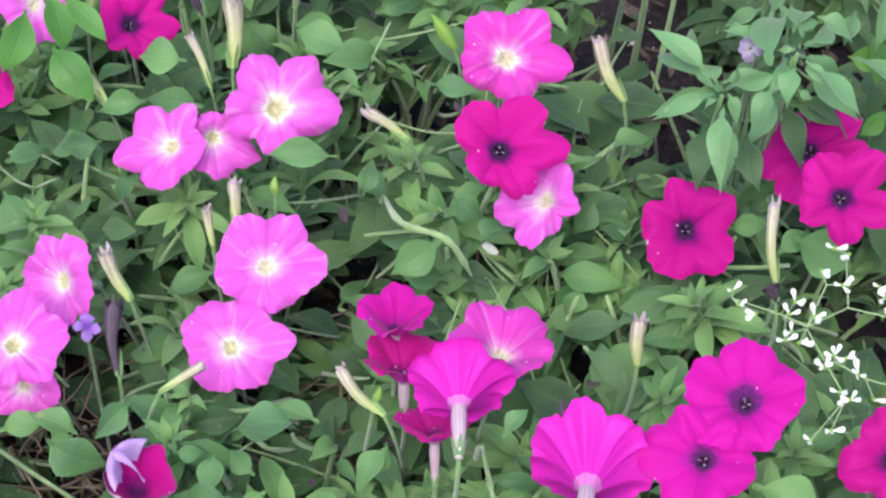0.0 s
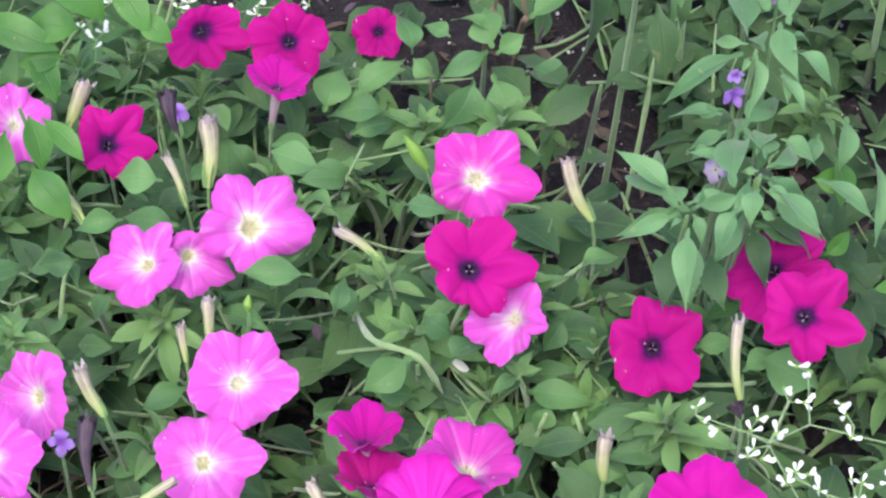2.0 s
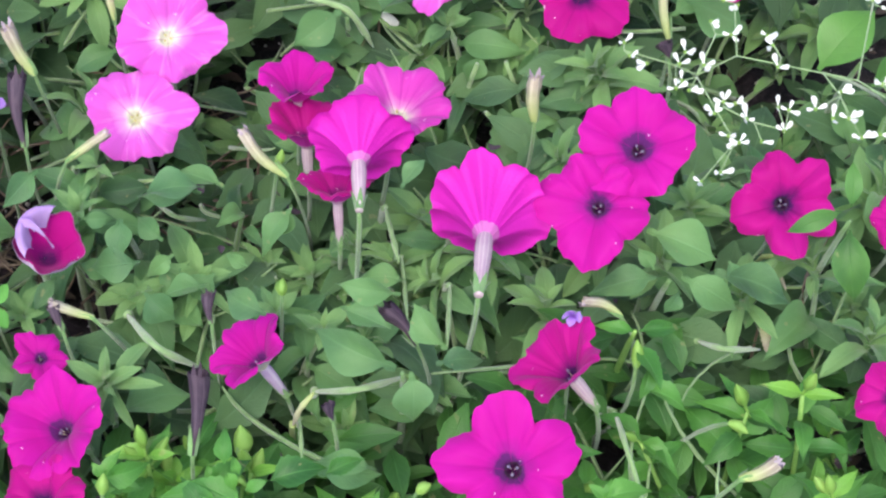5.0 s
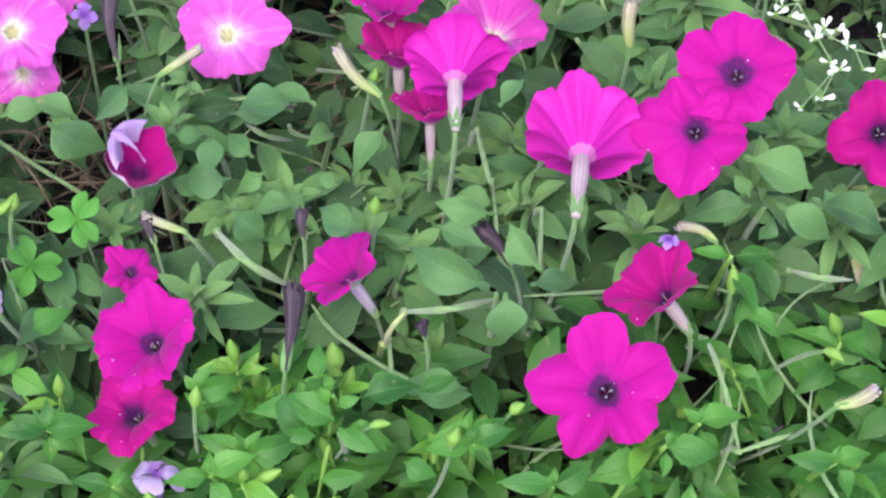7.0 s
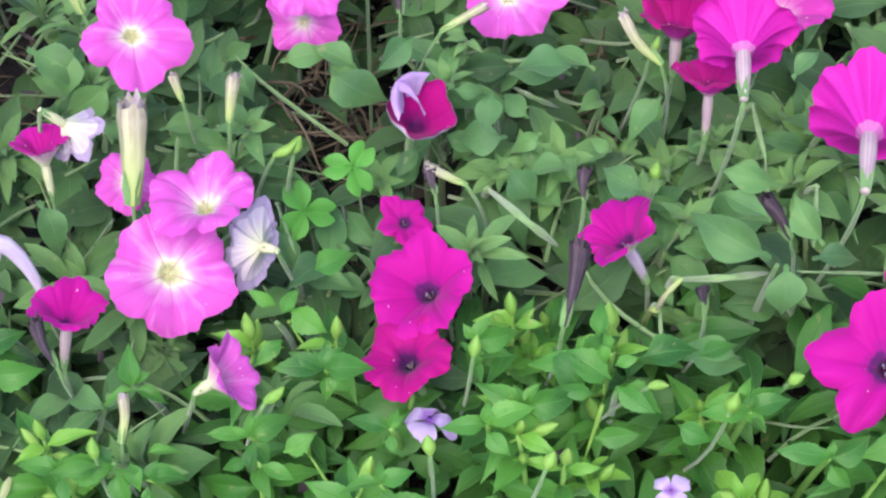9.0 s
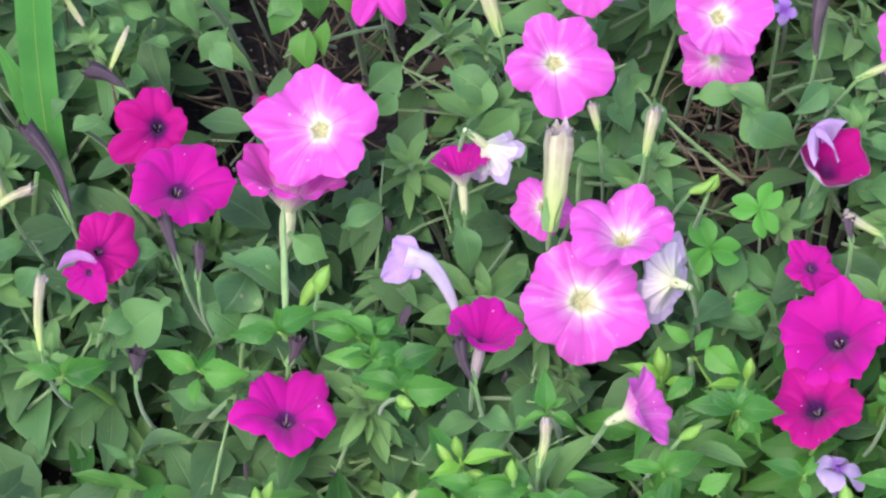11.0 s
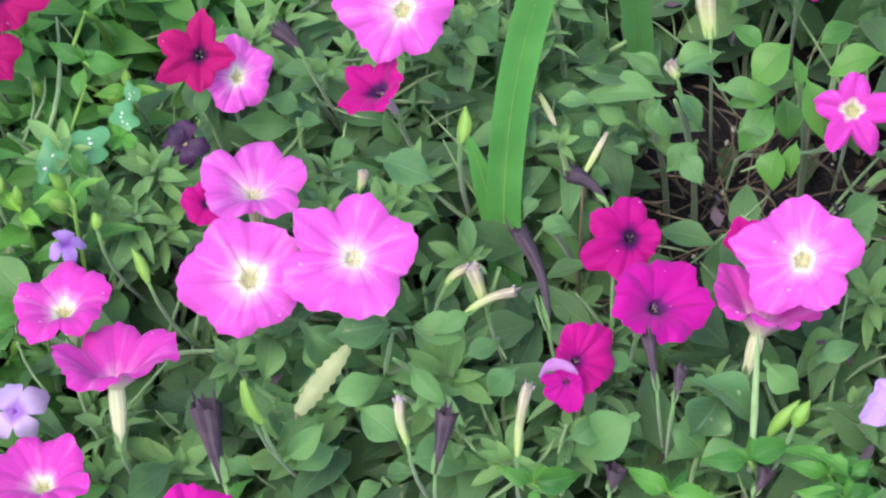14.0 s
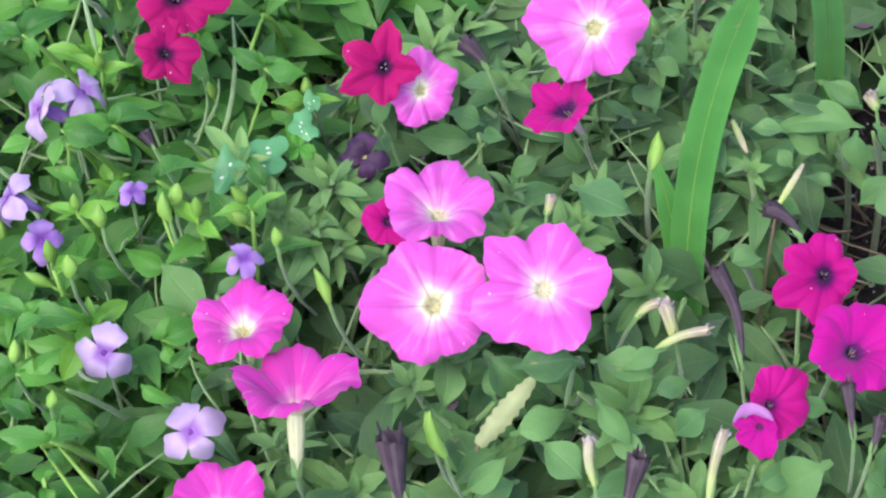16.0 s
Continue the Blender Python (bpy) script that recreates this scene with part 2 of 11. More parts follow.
M_CALYX = plain_material("calyx", (0.09, 0.20, 0.06), (0.20, 0.38, 0.12), 140.0, 0.65, 0.15, sheen=0.3)
M_BUD = plain_material("bud", (0.15, 0.33, 0.05), (0.30, 0.49, 0.11), 120.0, 0.5, 0.25)
M_WITHER = plain_material("withered_pale", (0.22, 0.18, 0.14), (0.50, 0.46, 0.34), 160.0, 0.75, 0.15, streak=6.0, base=(0.40, 0.50, 0.17), base_end=0.85)
M_FLANK_PINK = plain_material("outer_pink", (0.64, 0.20, 0.52), (0.74, 0.34, 0.62), 60.0, 0.6, 0.3, streak=30.0, base=(0.68, 0.70, 0.46), base_end=0.6)
M_FLANK_DARK = plain_material("outer_magenta", (0.52, 0.012, 0.33), (0.60, 0.035, 0.41), 60.0, 0.6, 0.3, base=(0.50, 0.30, 0.42), base_end=0.22)
M_FLANK_BRIGHT = plain_material("outer_bright", (0.54, 0.012, 0.355), (0.59, 0.018, 0.40), 60.0, 0.6, 0.3, base=(0.55, 0.15, 0.42), base_end=0.12)
M_FLANK_CREAM = plain_material("outer_cream", (0.58, 0.26, 0.46), (0.70, 0.48, 0.60), 60.0, 0.6, 0.3, streak=30.0, base=(0.70, 0.72, 0.48))
M_FLANK_PALE = plain_material("outer_lilac", (0.44, 0.36, 0.50), (0.63, 0.56, 0.63), 60.0, 0.6, 0.3, streak=20.0, base=(0.66, 0.68, 0.50))
M_FRILL = plain_material("withered_tip", (0.22, 0.16, 0.20), (0.52, 0.45, 0.48), 300.0, 0.8, 0.15)
M_SMALL_LILAC = plain_material("torenia_petal", (0.36, 0.25, 0.49), (0.56, 0.43, 0.64), 120.0, 0.6, 0.3, base=(0.28, 0.13, 0.42), base_end=0.35)
M_VIOLA = plain_material("viola_petal", (0.016, 0.005, 0.025), (0.05, 0.014, 0.06), 150.0, 0.5, 0.05)
M_SMALL_VIOLET = plain_material("violet_petal", (0.30, 0.14, 0.52), (0.52, 0.34, 0.74), 120.0, 0.6, 0.3, base=(0.16, 0.05, 0.32))
M_STEM_BRIGHT = plain_material("bright_stem", (0.13, 0.30, 0.05), (0.30, 0.52, 0.13), 130.0, 0.5, 0.15)
M_LITTER = plain_material("leaf_litter", (0.03, 0.022, 0.018), (0.13, 0.10, 0.08), 40.0, 0.9)
M_DRY_LEAF = plain_material("dry_leaf", (0.20, 0.24, 0.11), (0.34, 0.38, 0.20), 130.0, 0.8, 0.1)
M_WITHER_DARK = plain_material("withered_dark", (0.014, 0.008, 0.022), (0.085, 0.060, 0.078), 120.0, 0.7, 0.05, streak=6.0)
M_BROWN = plain_material("dry_brown", (0.075, 0.035, 0.018), (0.19, 0.095, 0.045), 90.0, 0.85, 0.1)
M_TUBE_PALE = plain_material("tube_pale", (0.48, 0.52, 0.26), (0.74, 0.74, 0.52), 90.0, 0.6, 0.25, streak=10.0)
M_TUBE_PURPLE = plain_material("tube_purple", (0.36, 0.21, 0.31), (0.54, 0.44, 0.44), 90.0, 0.6, 0.2, streak=12.0)
M_WHITE = plain_material("white_bract", (0.70, 0.76, 0.66), (0.86, 0.88, 0.84), 200.0, 0.6, 0.3)
M_ANTHER = plain_material("anther", (0.11, 0.08, 0.17), (0.27, 0.24, 0.32), 300.0, 0.6)
M_ANTHER_Y = plain_material("anther_yellow", (0.45, 0.42, 0.12), (0.66, 0.62, 0.28), 300.0, 0.6)
PINK = petal_material("petal_pink", (0.625, 0.105, 0.515), (0.63, 0.125, 0.53), (0.68, 0.34, 0.61), (0.73, 0.74, 0.57), 0.46, (0.42, 0.04, 0.34), 0.6, deep=(0.62, 0.64, 0.38), pale=1.3, star=0.10)
ROSE = petal_material("petal_rose", (0.585, 0.048, 0.405), (0.60, 0.066, 0.43), (0.66, 0.26, 0.53), (0.72, 0.73, 0.55), 0.38, (0.37, 0.02, 0.26), 0.6, deep=(0.60, 0.62, 0.36), pale=0.9, star=0.10)
STAR = petal_material("petal_star", (0.62, 0.055, 0.46), (0.63, 0.075, 0.48), (0.66, 0.16, 0.52), (0.70, 0.66, 0.50), 0.22, (0.46, 0.02, 0.34), 0.5, deep=(0.55, 0.60, 0.30), pale=0.8)
BRIGHT = petal_material("petal_bright", (0.607, 0.0128, 0.423), (0.589, 0.0128, 0.405), (0.62, 0.03, 0.46), (0.58, 0.10, 0.46), 0.30, (0.44, 0.0, 0.32), 0.4)
MAGENTA = petal_material("petal_magenta", (0.475, 0.0055, 0.232), (0.450, 0.004, 0.220), (0.19, 0.004, 0.13), (0.05, 0.008, 0.075), 0.31, (0.22, 0.0, 0.12), 0.6)
CRIMSON = petal_material("petal_crimson", (0.40, 0.006, 0.135), (0.37, 0.004, 0.128), (0.15, 0.003, 0.075), (0.05, 0.006, 0.05), 0.30, (0.17, 0.0, 0.06), 0.6)
CERISE = petal_material("petal_cerise", (0.515, 0.0075, 0.31), (0.490, 0.006, 0.29), (0.33, 0.010, 0.23), (0.10, 0.015, 0.12), 0.30, (0.30, 0.0, 0.19), 0.6)
PALE = petal_material("petal_faded", (0.44, 0.35, 0.52), (0.50, 0.43, 0.55), (0.52, 0.51, 0.48), (0.50, 0.53, 0.34), 0.4, (0.34, 0.24, 0.42), 0.5)

# ---- building tools ----
GROUND = 0.07


def mesh_of(name, bm, mat):
    me = bpy.data.meshes.new(name)
    bm.to_mesh(me)
    bm.free()
    me.materials.append(mat)
    for p in me.polygons:
        p.use_smooth = True
    return me


def part(name, bm, mat, parent, label=""):
    ob = new(name, mesh_of(name, bm, mat) if isinstance(bm, bmesh.types.BMesh) else bm)
    ob.parent = parent
    if label:
        tagged(ob, label)
    return ob


def thing(name, at, label, category, group="", kind=""):
    ob = new(name)
    ob.empty_display_size = 0.01
    ob.location = at
    return tagged(ob, label, category, group, kind)


def sheet(bm, rows, closed=False, us=None):
    """A surface through rows of points; closed: each row runs round. u goes along a row, v from row to row;
    us: the value of u at each point of a row, if not in even steps."""
    lay = bm.loops.layers.uv.verify()
    vs = [[bm.verts.new(p) for p in row] for row in rows]
    n, k = len(rows[0]), len(rows)
    for j in range(k - 1):
        for i in range(n if closed else n - 1):
            a = (i + 1) % n
            f = bm.faces.new((vs[j][i], vs[j][a], vs[j + 1][a], vs[j + 1][i]))
            span = n if closed else n - 1
            for loop, (uu, ww) in zip(f.loops, ((i, j), (i + 1, j), (i + 1, j + 1), (i, j + 1))):
                loop[lay].uv = (us[uu] if us else uu / span, ww / (k - 1))
    return vs


def tube(bm, pts, radii, sides=7, open_start=False):
    """A round tapered tube along points."""
    pts = [Vector(p) for p in pts]
    rows = []
    for k, p in enumerate(pts):
        d = (pts[min(k + 1, len(pts) - 1)] - pts[max(k - 1, 0)]).normalized()
        a = d.cross(Vector((0.31, 0.87, 0.38))).normalized()
        b = d.cross(a)
        r = radii[k] if isinstance(radii, (list, tuple)) else radii
        rows.append([p + r * (math.cos(t) * a + math.sin(t) * b) for t in (2 * math.pi * i / sides for i in range(sides))])
    vs = sheet(bm, rows, closed=True)
    bm.faces.new(vs[-1])
    if not open_start:
        bm.faces.new(list(reversed(vs[0])))


def bend(a, b, c, n=6):
    """Points on a smooth bow from a to c by way of b."""
    a, b, c = Vector(a), Vector(b), Vector(c)
    return [a * (1 - t) ** 2 + 2 * b * t * (1 - t) + c * t * t for t in (i / n for i in range(n + 1))]


def frame_of(at, z, spin=0.0):
    """A pose at a point whose own z axis points along z and whose x axis lies level, turned about z by spin degrees."""
    z = Vector(z).normalized()
    x = Vector((0, 0, 1)).cross(z)
    x = x.normalized() if x.length > 1e-3 else Vector((1, 0, 0))
    m = Matrix((x, z.cross(x), z)).transposed().to_4x4()
    return Matrix.Translation(at) @ m @ pose(0, 0, 0, 0, 0, spin)


# ---- leaves ----


def leaf_mesh(name, mat, wide, tip=0.5, saw=0.0, fold=0.18, droop=0.25, seed=0, n=8, wave=0.035, belly=0.5, neck=0.14):
    """A leaf one unit long from its foot at the origin along +y: a short neck, a blade widest at belly, folded at
    the midrib, its margins waved, bowed down to its tip."""
    rng = random.Random(seed)
    bm = bmesh.new()
    rows = []
    ph, tw = rng.random() * 6, rng.uniform(-0.16, 0.16)
    roll = rng.uniform(-0.25, 0.25)
    for j in range(n + 1):
        v = j / n
        if v < neck:
            w = 0.02 + 0.03 * v / neck
        else:
            q = (v - neck) / (1 - neck)
            b = max(0.2, (belly - neck) / (1 - neck))
            t = 0.5 * q / b if q < b else 0.5 + 0.5 * (q - b) / (1 - b)
            w = wide * math.sin(math.pi * t) ** (0.92 if q < b else 0.75 + 0.5 * tip)
        w = max(w, 0.014 if v < 0.9 else 0.003)
        if saw and 1 < j < n:
            w *= 1 + (saw if j % 2 else -saw)
        z = 0.10 * math.sin(math.pi * v) - droop * v * v
        y = v * (1 - 0.12 * droop * v)
        row = []
        for k in (-1, -0.55, 0, 0.55, 1):
            lift = fold * abs(k) * w * (1 - 0.4 * v) + wave * math.sin(ph + 8 * v + (2.0 if k > 0 else 0)) * abs(k) ** 1.5 + roll * k * w * v
            row.append((k * w + tw * v * v * 0.5, y - abs(k) * 0.03 * (v > neck), z + lift))
        rows.append(row)
    sheet(bm, rows)
    return mesh_of(name, bm, mat)


LEAVES = {
    "petunia": [leaf_mesh("leaf", M_PETUNIA_LEAF, 0.180 + 0.035 * (k % 3), 0.8 + 0.25 * (k % 3), 0, 0.35 + 0.22 * (k % 4), -0.10 + 0.18 * (k % 5), k, n=12, belly=0.46 + 0.06 * (k % 3), wave=0.06) for k in range(20)],
    "petunia_young": [leaf_mesh("leaf", M_PETUNIA_TIP, 0.14 + 0.03 * (k % 3), 0.8, 0, 0.4, 0.05 + 0.12 * (k % 4), 260 + k, n=9, belly=0.52) for k in range(6)],
    "torenia": [leaf_mesh("leaf", M_TORENIA_LEAF, 0.19 + 0.03 * (k % 3), 0.9, 0.055, 0.30 + 0.2 * (k % 4), -0.05 + 0.17 * (k % 4), 20 + k, n=16, belly=0.38, neck=0.08) for k in range(12)],
    "salvia": [leaf_mesh("leaf", M_SALVIA_LEAF, 0.165, 1.3, 0.0, 0.30 + 0.2 * (k % 4), 0.05 + 0.14 * (k % 4), 40 + k, n=12, belly=0.44, wave=0.03) for k in range(9)],
    "torenia_young": [leaf_mesh("leaf", M_TORENIA_TIP, 0.19 + 0.03 * (k % 3), 0.9, 0.05, 0.35 + 0.2 * (k % 3), -0.05 + 0.15 * (k % 3), 220 + k, n=14, belly=0.38, neck=0.08) for k in range(5)],
    # the next two sets carry their shade in the green
    "dark_sage": [leaf_mesh("leaf", M_SHADE_SAGE, 0.175, 1.2, 0.0, 0.25 + 0.15 * (k % 3), 0.1 + 0.12 * (k % 3), 150 + k, n=10, belly=0.46) for k in range(5)],
    "shade_sage": [leaf_mesh("leaf", M_SHADE_SAGE, 0.15 + 0.03 * (k % 3), 0.7, 0.02, 0.3 + 0.15 * (k % 3), 0.2 + 0.2 * (k % 3), 140 + k, n=10, belly=0.48) for k in range(6)],
    "broad": [leaf_mesh("leaf", M_BROAD_LEAF, 0.25 + 0.04 * (k % 3), 0.3, 0, 0.12 + 0.1 * (k % 3), 0.08 + 0.08 * (k % 3), 60 + k, n=9, belly=0.52, neck=0.08, wave=0.02) for k in range(6)],
}


def leaf_pose(foot, toward, face, size):
    """The pose of a leaf with its foot at a point, running along toward, its upper side facing face."""
    y = Vector(toward).normalized()
    z = Vector(face) - y * Vector(face).dot(y)
    z = z.normalized() if z.length > 1e-4 else y.orthogonal().normalized()
    x = y.cross(z)
    m = Matrix((x, y, z)).transposed().to_4x4()
    return Matrix.Translation(foot) @ m @ Matrix.Scale(size, 4)


def add_leaf(kind, parent, foot, toward, face, size, pick, name="leaf", squash=1.0, root=None):
    ob = new(name, LEAVES[kind][pick % len(LEAVES[kind])])
    ob.parent = parent
    m = leaf_pose(foot, toward, face, size) @ Matrix.Diagonal((squash, 1, 1, 1))
    ob.matrix_parent_inverse = Matrix.Translation(-(root or parent).location)
    ob.matrix_basis = m
    return ob


def tip_mesh(kind, mat, seed):
    """The crowded young leaves at the end of a shoot, one unit high: the outer ones spread, the inner ones upright."""
    rng = random.Random(seed)
    bm = bmesh.new()
    count = 8 if kind == "torenia" else 12
    for k in range(count):
        q = k / (count - 1)
        a = k * 2.4 + rng.uniform(-0.4, 0.4)
        up = 0.10 + 1.9 * q * q + rng.uniform(-0.1, 0.2)
        ln = (1.0 - 0.55 * q) * rng.uniform(0.75, 1.2)
        wd = ln * (rng.uniform(0.17, 0.25) if kind == "torenia" else rng.uniform(0.11, 0.19))
        d = Vector((math.cos(a), math.sin(a), up)).normalized()
        s = d.cross(Vector((0, 0, 1))).normalized()
        n = s.cross(d)
        bow = rng.uniform(0.05, 0.35)
        rows = []
        for v, w in ((0, 0.3), (0.2, 0.62), (0.45, 0.95), (0.68, 1.0), (0.87, 0.62), (1, 0.04)):
            c = Vector((0, 0, 0.35 * q)) + d * ln * v + n * (0.14 * math.sin(3 * v) - bow * v * v) * ln
            rows.append([c + s * wd * p * w + n * abs(p) * wd * 0.45 * w for p in (-1, -0.5, 0, 0.5, 1)])
        sheet(bm, rows)
    return mesh_of("shoot_tip", bm, mat)


TIPS = {k: [tip_mesh(k, m, 80 + i) for i in range(9)] for k, m in (("petunia", M_PETUNIA_TIP), ("torenia", M_TORENIA_TIP))}


# ---- flowers ----
INK = {"pink": PINK, "rose": ROSE, "star": STAR, "crimson": CRIMSON, "magenta": MAGENTA, "cerise": CERISE, "bright": BRIGHT, "pale": PALE}
SAY = {
    "pink": "light pink petunia flower with a pale yellow throat",
    "crimson": "dark crimson petunia flower with a purple throat",
    "star": "star-shaped rose pink petunia flower with a small cream eye",
    "rose": "deep pink petunia flower with a white throat",
    "magenta": "magenta petunia flower with a dark purple throat",
    "cerise": "bright cerise petunia flower with purplish veins",
    "bright": "bright purplish pink petunia flower on a lilac tube",
    "pale": "whitish fading petunia flower with a pale tube",
}


def lobe_turns(seed, lobes):
    """The axes of the five lobes, sorted: the turn in radians and the length as a share of the radius."""
    rng = random.Random(seed * 7 + 3)
    if not lobes:
        lobes = [(72 * k + rng.uniform(-9, 9), rng.uniform(0.90, 1.10)) for k in range(5)]
    return sorted((radians(a % 360), ln) for a, ln in lobes)


def lobe_at(a, lobes):
    """The lobe whose axis lies before the turn a, and the share of the way to the next axis."""
    n = len(lobes)
    k = max((q for q in range(n) if lobes[q][0] <= a), default=n - 1)
    a0, a1 = lobes[k][0], lobes[(k + 1) % n][0]
    return k, ((a - a0) % (2 * math.pi)) / max(1e-3, (a1 - a0) % (2 * math.pi))


AROUND, RINGS = 120, 12


def limb_rows(r, seed, funnel, notch, ruffle, droop, star, curl=0.0, lobes=None):
    """The trumpet's open limb: five broad joined lobes, each creased down its axis and pillowed on both sides of
    the crease, one edge lapped over the next at the notch; z is the way it faces."""
    rng = random.Random(seed)
    lobes = lobe_turns(seed, lobes)
    n = len(lobes)
    tilt = [rng.uniform(-0.15, 0.10) for _ in range(n)]
    lap = [rng.choice((-1, 1)) * rng.uniform(0.02, 0.06) for _ in range(n)]
    puff = [rng.uniform(0.02, 0.085) for _ in range(2 * n)]
    roll = [rng.uniform(-0.02, 0.17) for _ in range(2 * n)]
    cut = [notch * rng.uniform(0.75, 1.55) for _ in range(n)]
    nick = [rng.uniform(-0.05, 0.07) for _ in range(n)]
    sharp = [rng.uniform(1.25, 2.3) for _ in range(n)]
    ph = [rng.random() * 6.3 for _ in range(6)]
    rows = [[] for _ in range(RINGS + 1)]
    for i in range(AROUND):
        a = 2 * math.pi * i / AROUND
        k, fr = lobe_at(a, lobes)
        k1 = (k + 1) % n
        dip = 1 - abs(2 * fr - 1)
        mid = 1 - dip
        e = fr * fr * (3 - 2 * fr)
        own, half = (k, 2 * k) if fr < 0.5 else (k1, 2 * k1 + 1)
        f = (lobes[k][1] + (lobes[k1][1] - lobes[k][1]) * e) * (1 - cut[k] * dip ** (1.1 if star else sharp[k]))
        f *= 1 + nick[own] * max(0.0, mid * 3 - 2) ** 1.4
        f *= 1 + 0.016 * math.sin(9 * a + ph[0]) + 0.014 * math.sin(16 * a + ph[1]) + 0.020 * math.sin(27 * a + ph[5]) * math.sin(4 * a + ph[2])
        side = max(0.0, 1 - abs(fr - 0.5) * 7) * (1 if fr >= 0.5 else -1)
        for j in range(RINGS + 1):
            s = j / RINGS
            rr = r * (0.12 + (f - 0.12) * s)
            z = -funnel * r * (1 - s) ** (1.7 if funnel < 0.55 else 1.3)
            z -= r * (droop + tilt[own] * mid * mid) * s**3
            z += r * puff[half] * math.sin(math.pi * min(1.0, s * 0.86 + 0.05)) * math.sin(math.pi * min(1.0, dip * 0.9 + 0.05))
            z -= r * roll[half] * max(0.0, s - 0.62) ** 2 * 5.0 * (0.35 + 0.65 * math.sin(math.pi * dip))
            z -= r * 0.035 * s * max(0.0, mid * 8 - 7)
            z -= r * 0.07 * s * s * dip**4
            z += r * lap[k] * side * s**2
            z += r * ruffle * s * s * (math.sin(3 * a + ph[2]) + 0.8 * math.sin(6 * a + ph[3]) + 0.5 * math.sin(11 * a + ph[4]) * s + 0.42 * math.sin(19 * a + ph[1]) * math.sin(5 * a + ph[0]) * s**3)
            z += r * 0.04 * math.sin(math.pi * s) * math.cos(2 * a + ph[0])
            z += curl * r * s**2
            q = 1 - 0.35 * curl * s
            rows[j].append((rr * math.cos(a) * q, rr * math.sin(a) * q, z))
    return rows


def limb(r, seed, funnel, notch, ruffle, droop, star, curl=0.0, lobes=None, deep=1.0):
    """The limb with its throat, which goes on down into the tube; u passes a lobe's axis at each odd tenth."""
    bm = bmesh.new()
    rows = limb_rows(r, seed, funnel, notch, ruffle, droop, star, curl, lobes)
    turns = lobe_turns(seed, lobes)
    us = []
    for i in range(AROUND):
        k, fr = lobe_at(2 * math.pi * i / AROUND, turns)
        us.append((k + 0.5 + fr) / len(turns))
    for i in range(1, AROUND):
        while us[i] < us[i - 1] - 1e-6:
            us[i] += 1.0
    us.append(us[0] + 1.0)
    inner = []
    for depth, wide in ((0.42, 0.06), (0.36, 0.55), (0.15, 0.95)):
        inner.append([(0.12 * r * wide * math.cos(2 * math.pi * i / AROUND), 0.12 * r * wide * math.sin(2 * math.pi * i / AROUND), -funnel * r - depth * deep * r) for i in range(AROUND)])
    vs = sheet(bm, rows, closed=True, us=us)
    low = [[bm.verts.new(p) for p in row] for row in inner] + [vs[0]]
    lay = bm.loops.layers.uv.verify()
    for a, b in zip(low, low[1:]):
        for i in range(AROUND):
            f = bm.faces.new((a[i], a[(i + 1) % AROUND], b[(i + 1) % AROUND], b[i]))
            for loop in f.loops:
                loop[lay].uv = (us[i], 0.0)
    return bm


BLOOMS = []
OPEN_SIDE = Vector((0.0, -0.64, 0.77))


def shades_bloom(p):
    """Whether a leaf at p would lie over the open face of a bloom."""
    for c, d, r in BLOOMS:
        o = p - c
        h = o.dot(d)
        if -0.01 < h < 0.16 and (o - d * h).length < r * 1.1:
            return True
    # nor may it stand up in front of one on the side where the bed is open
    for c, d, r in BLOOMS:
        o = p - c
        h = o.dot(OPEN_SIDE)
        if 0.004 < h < 0.12 and (o - OPEN_SIDE * h).length < r * 1.05:
            return True
    return False


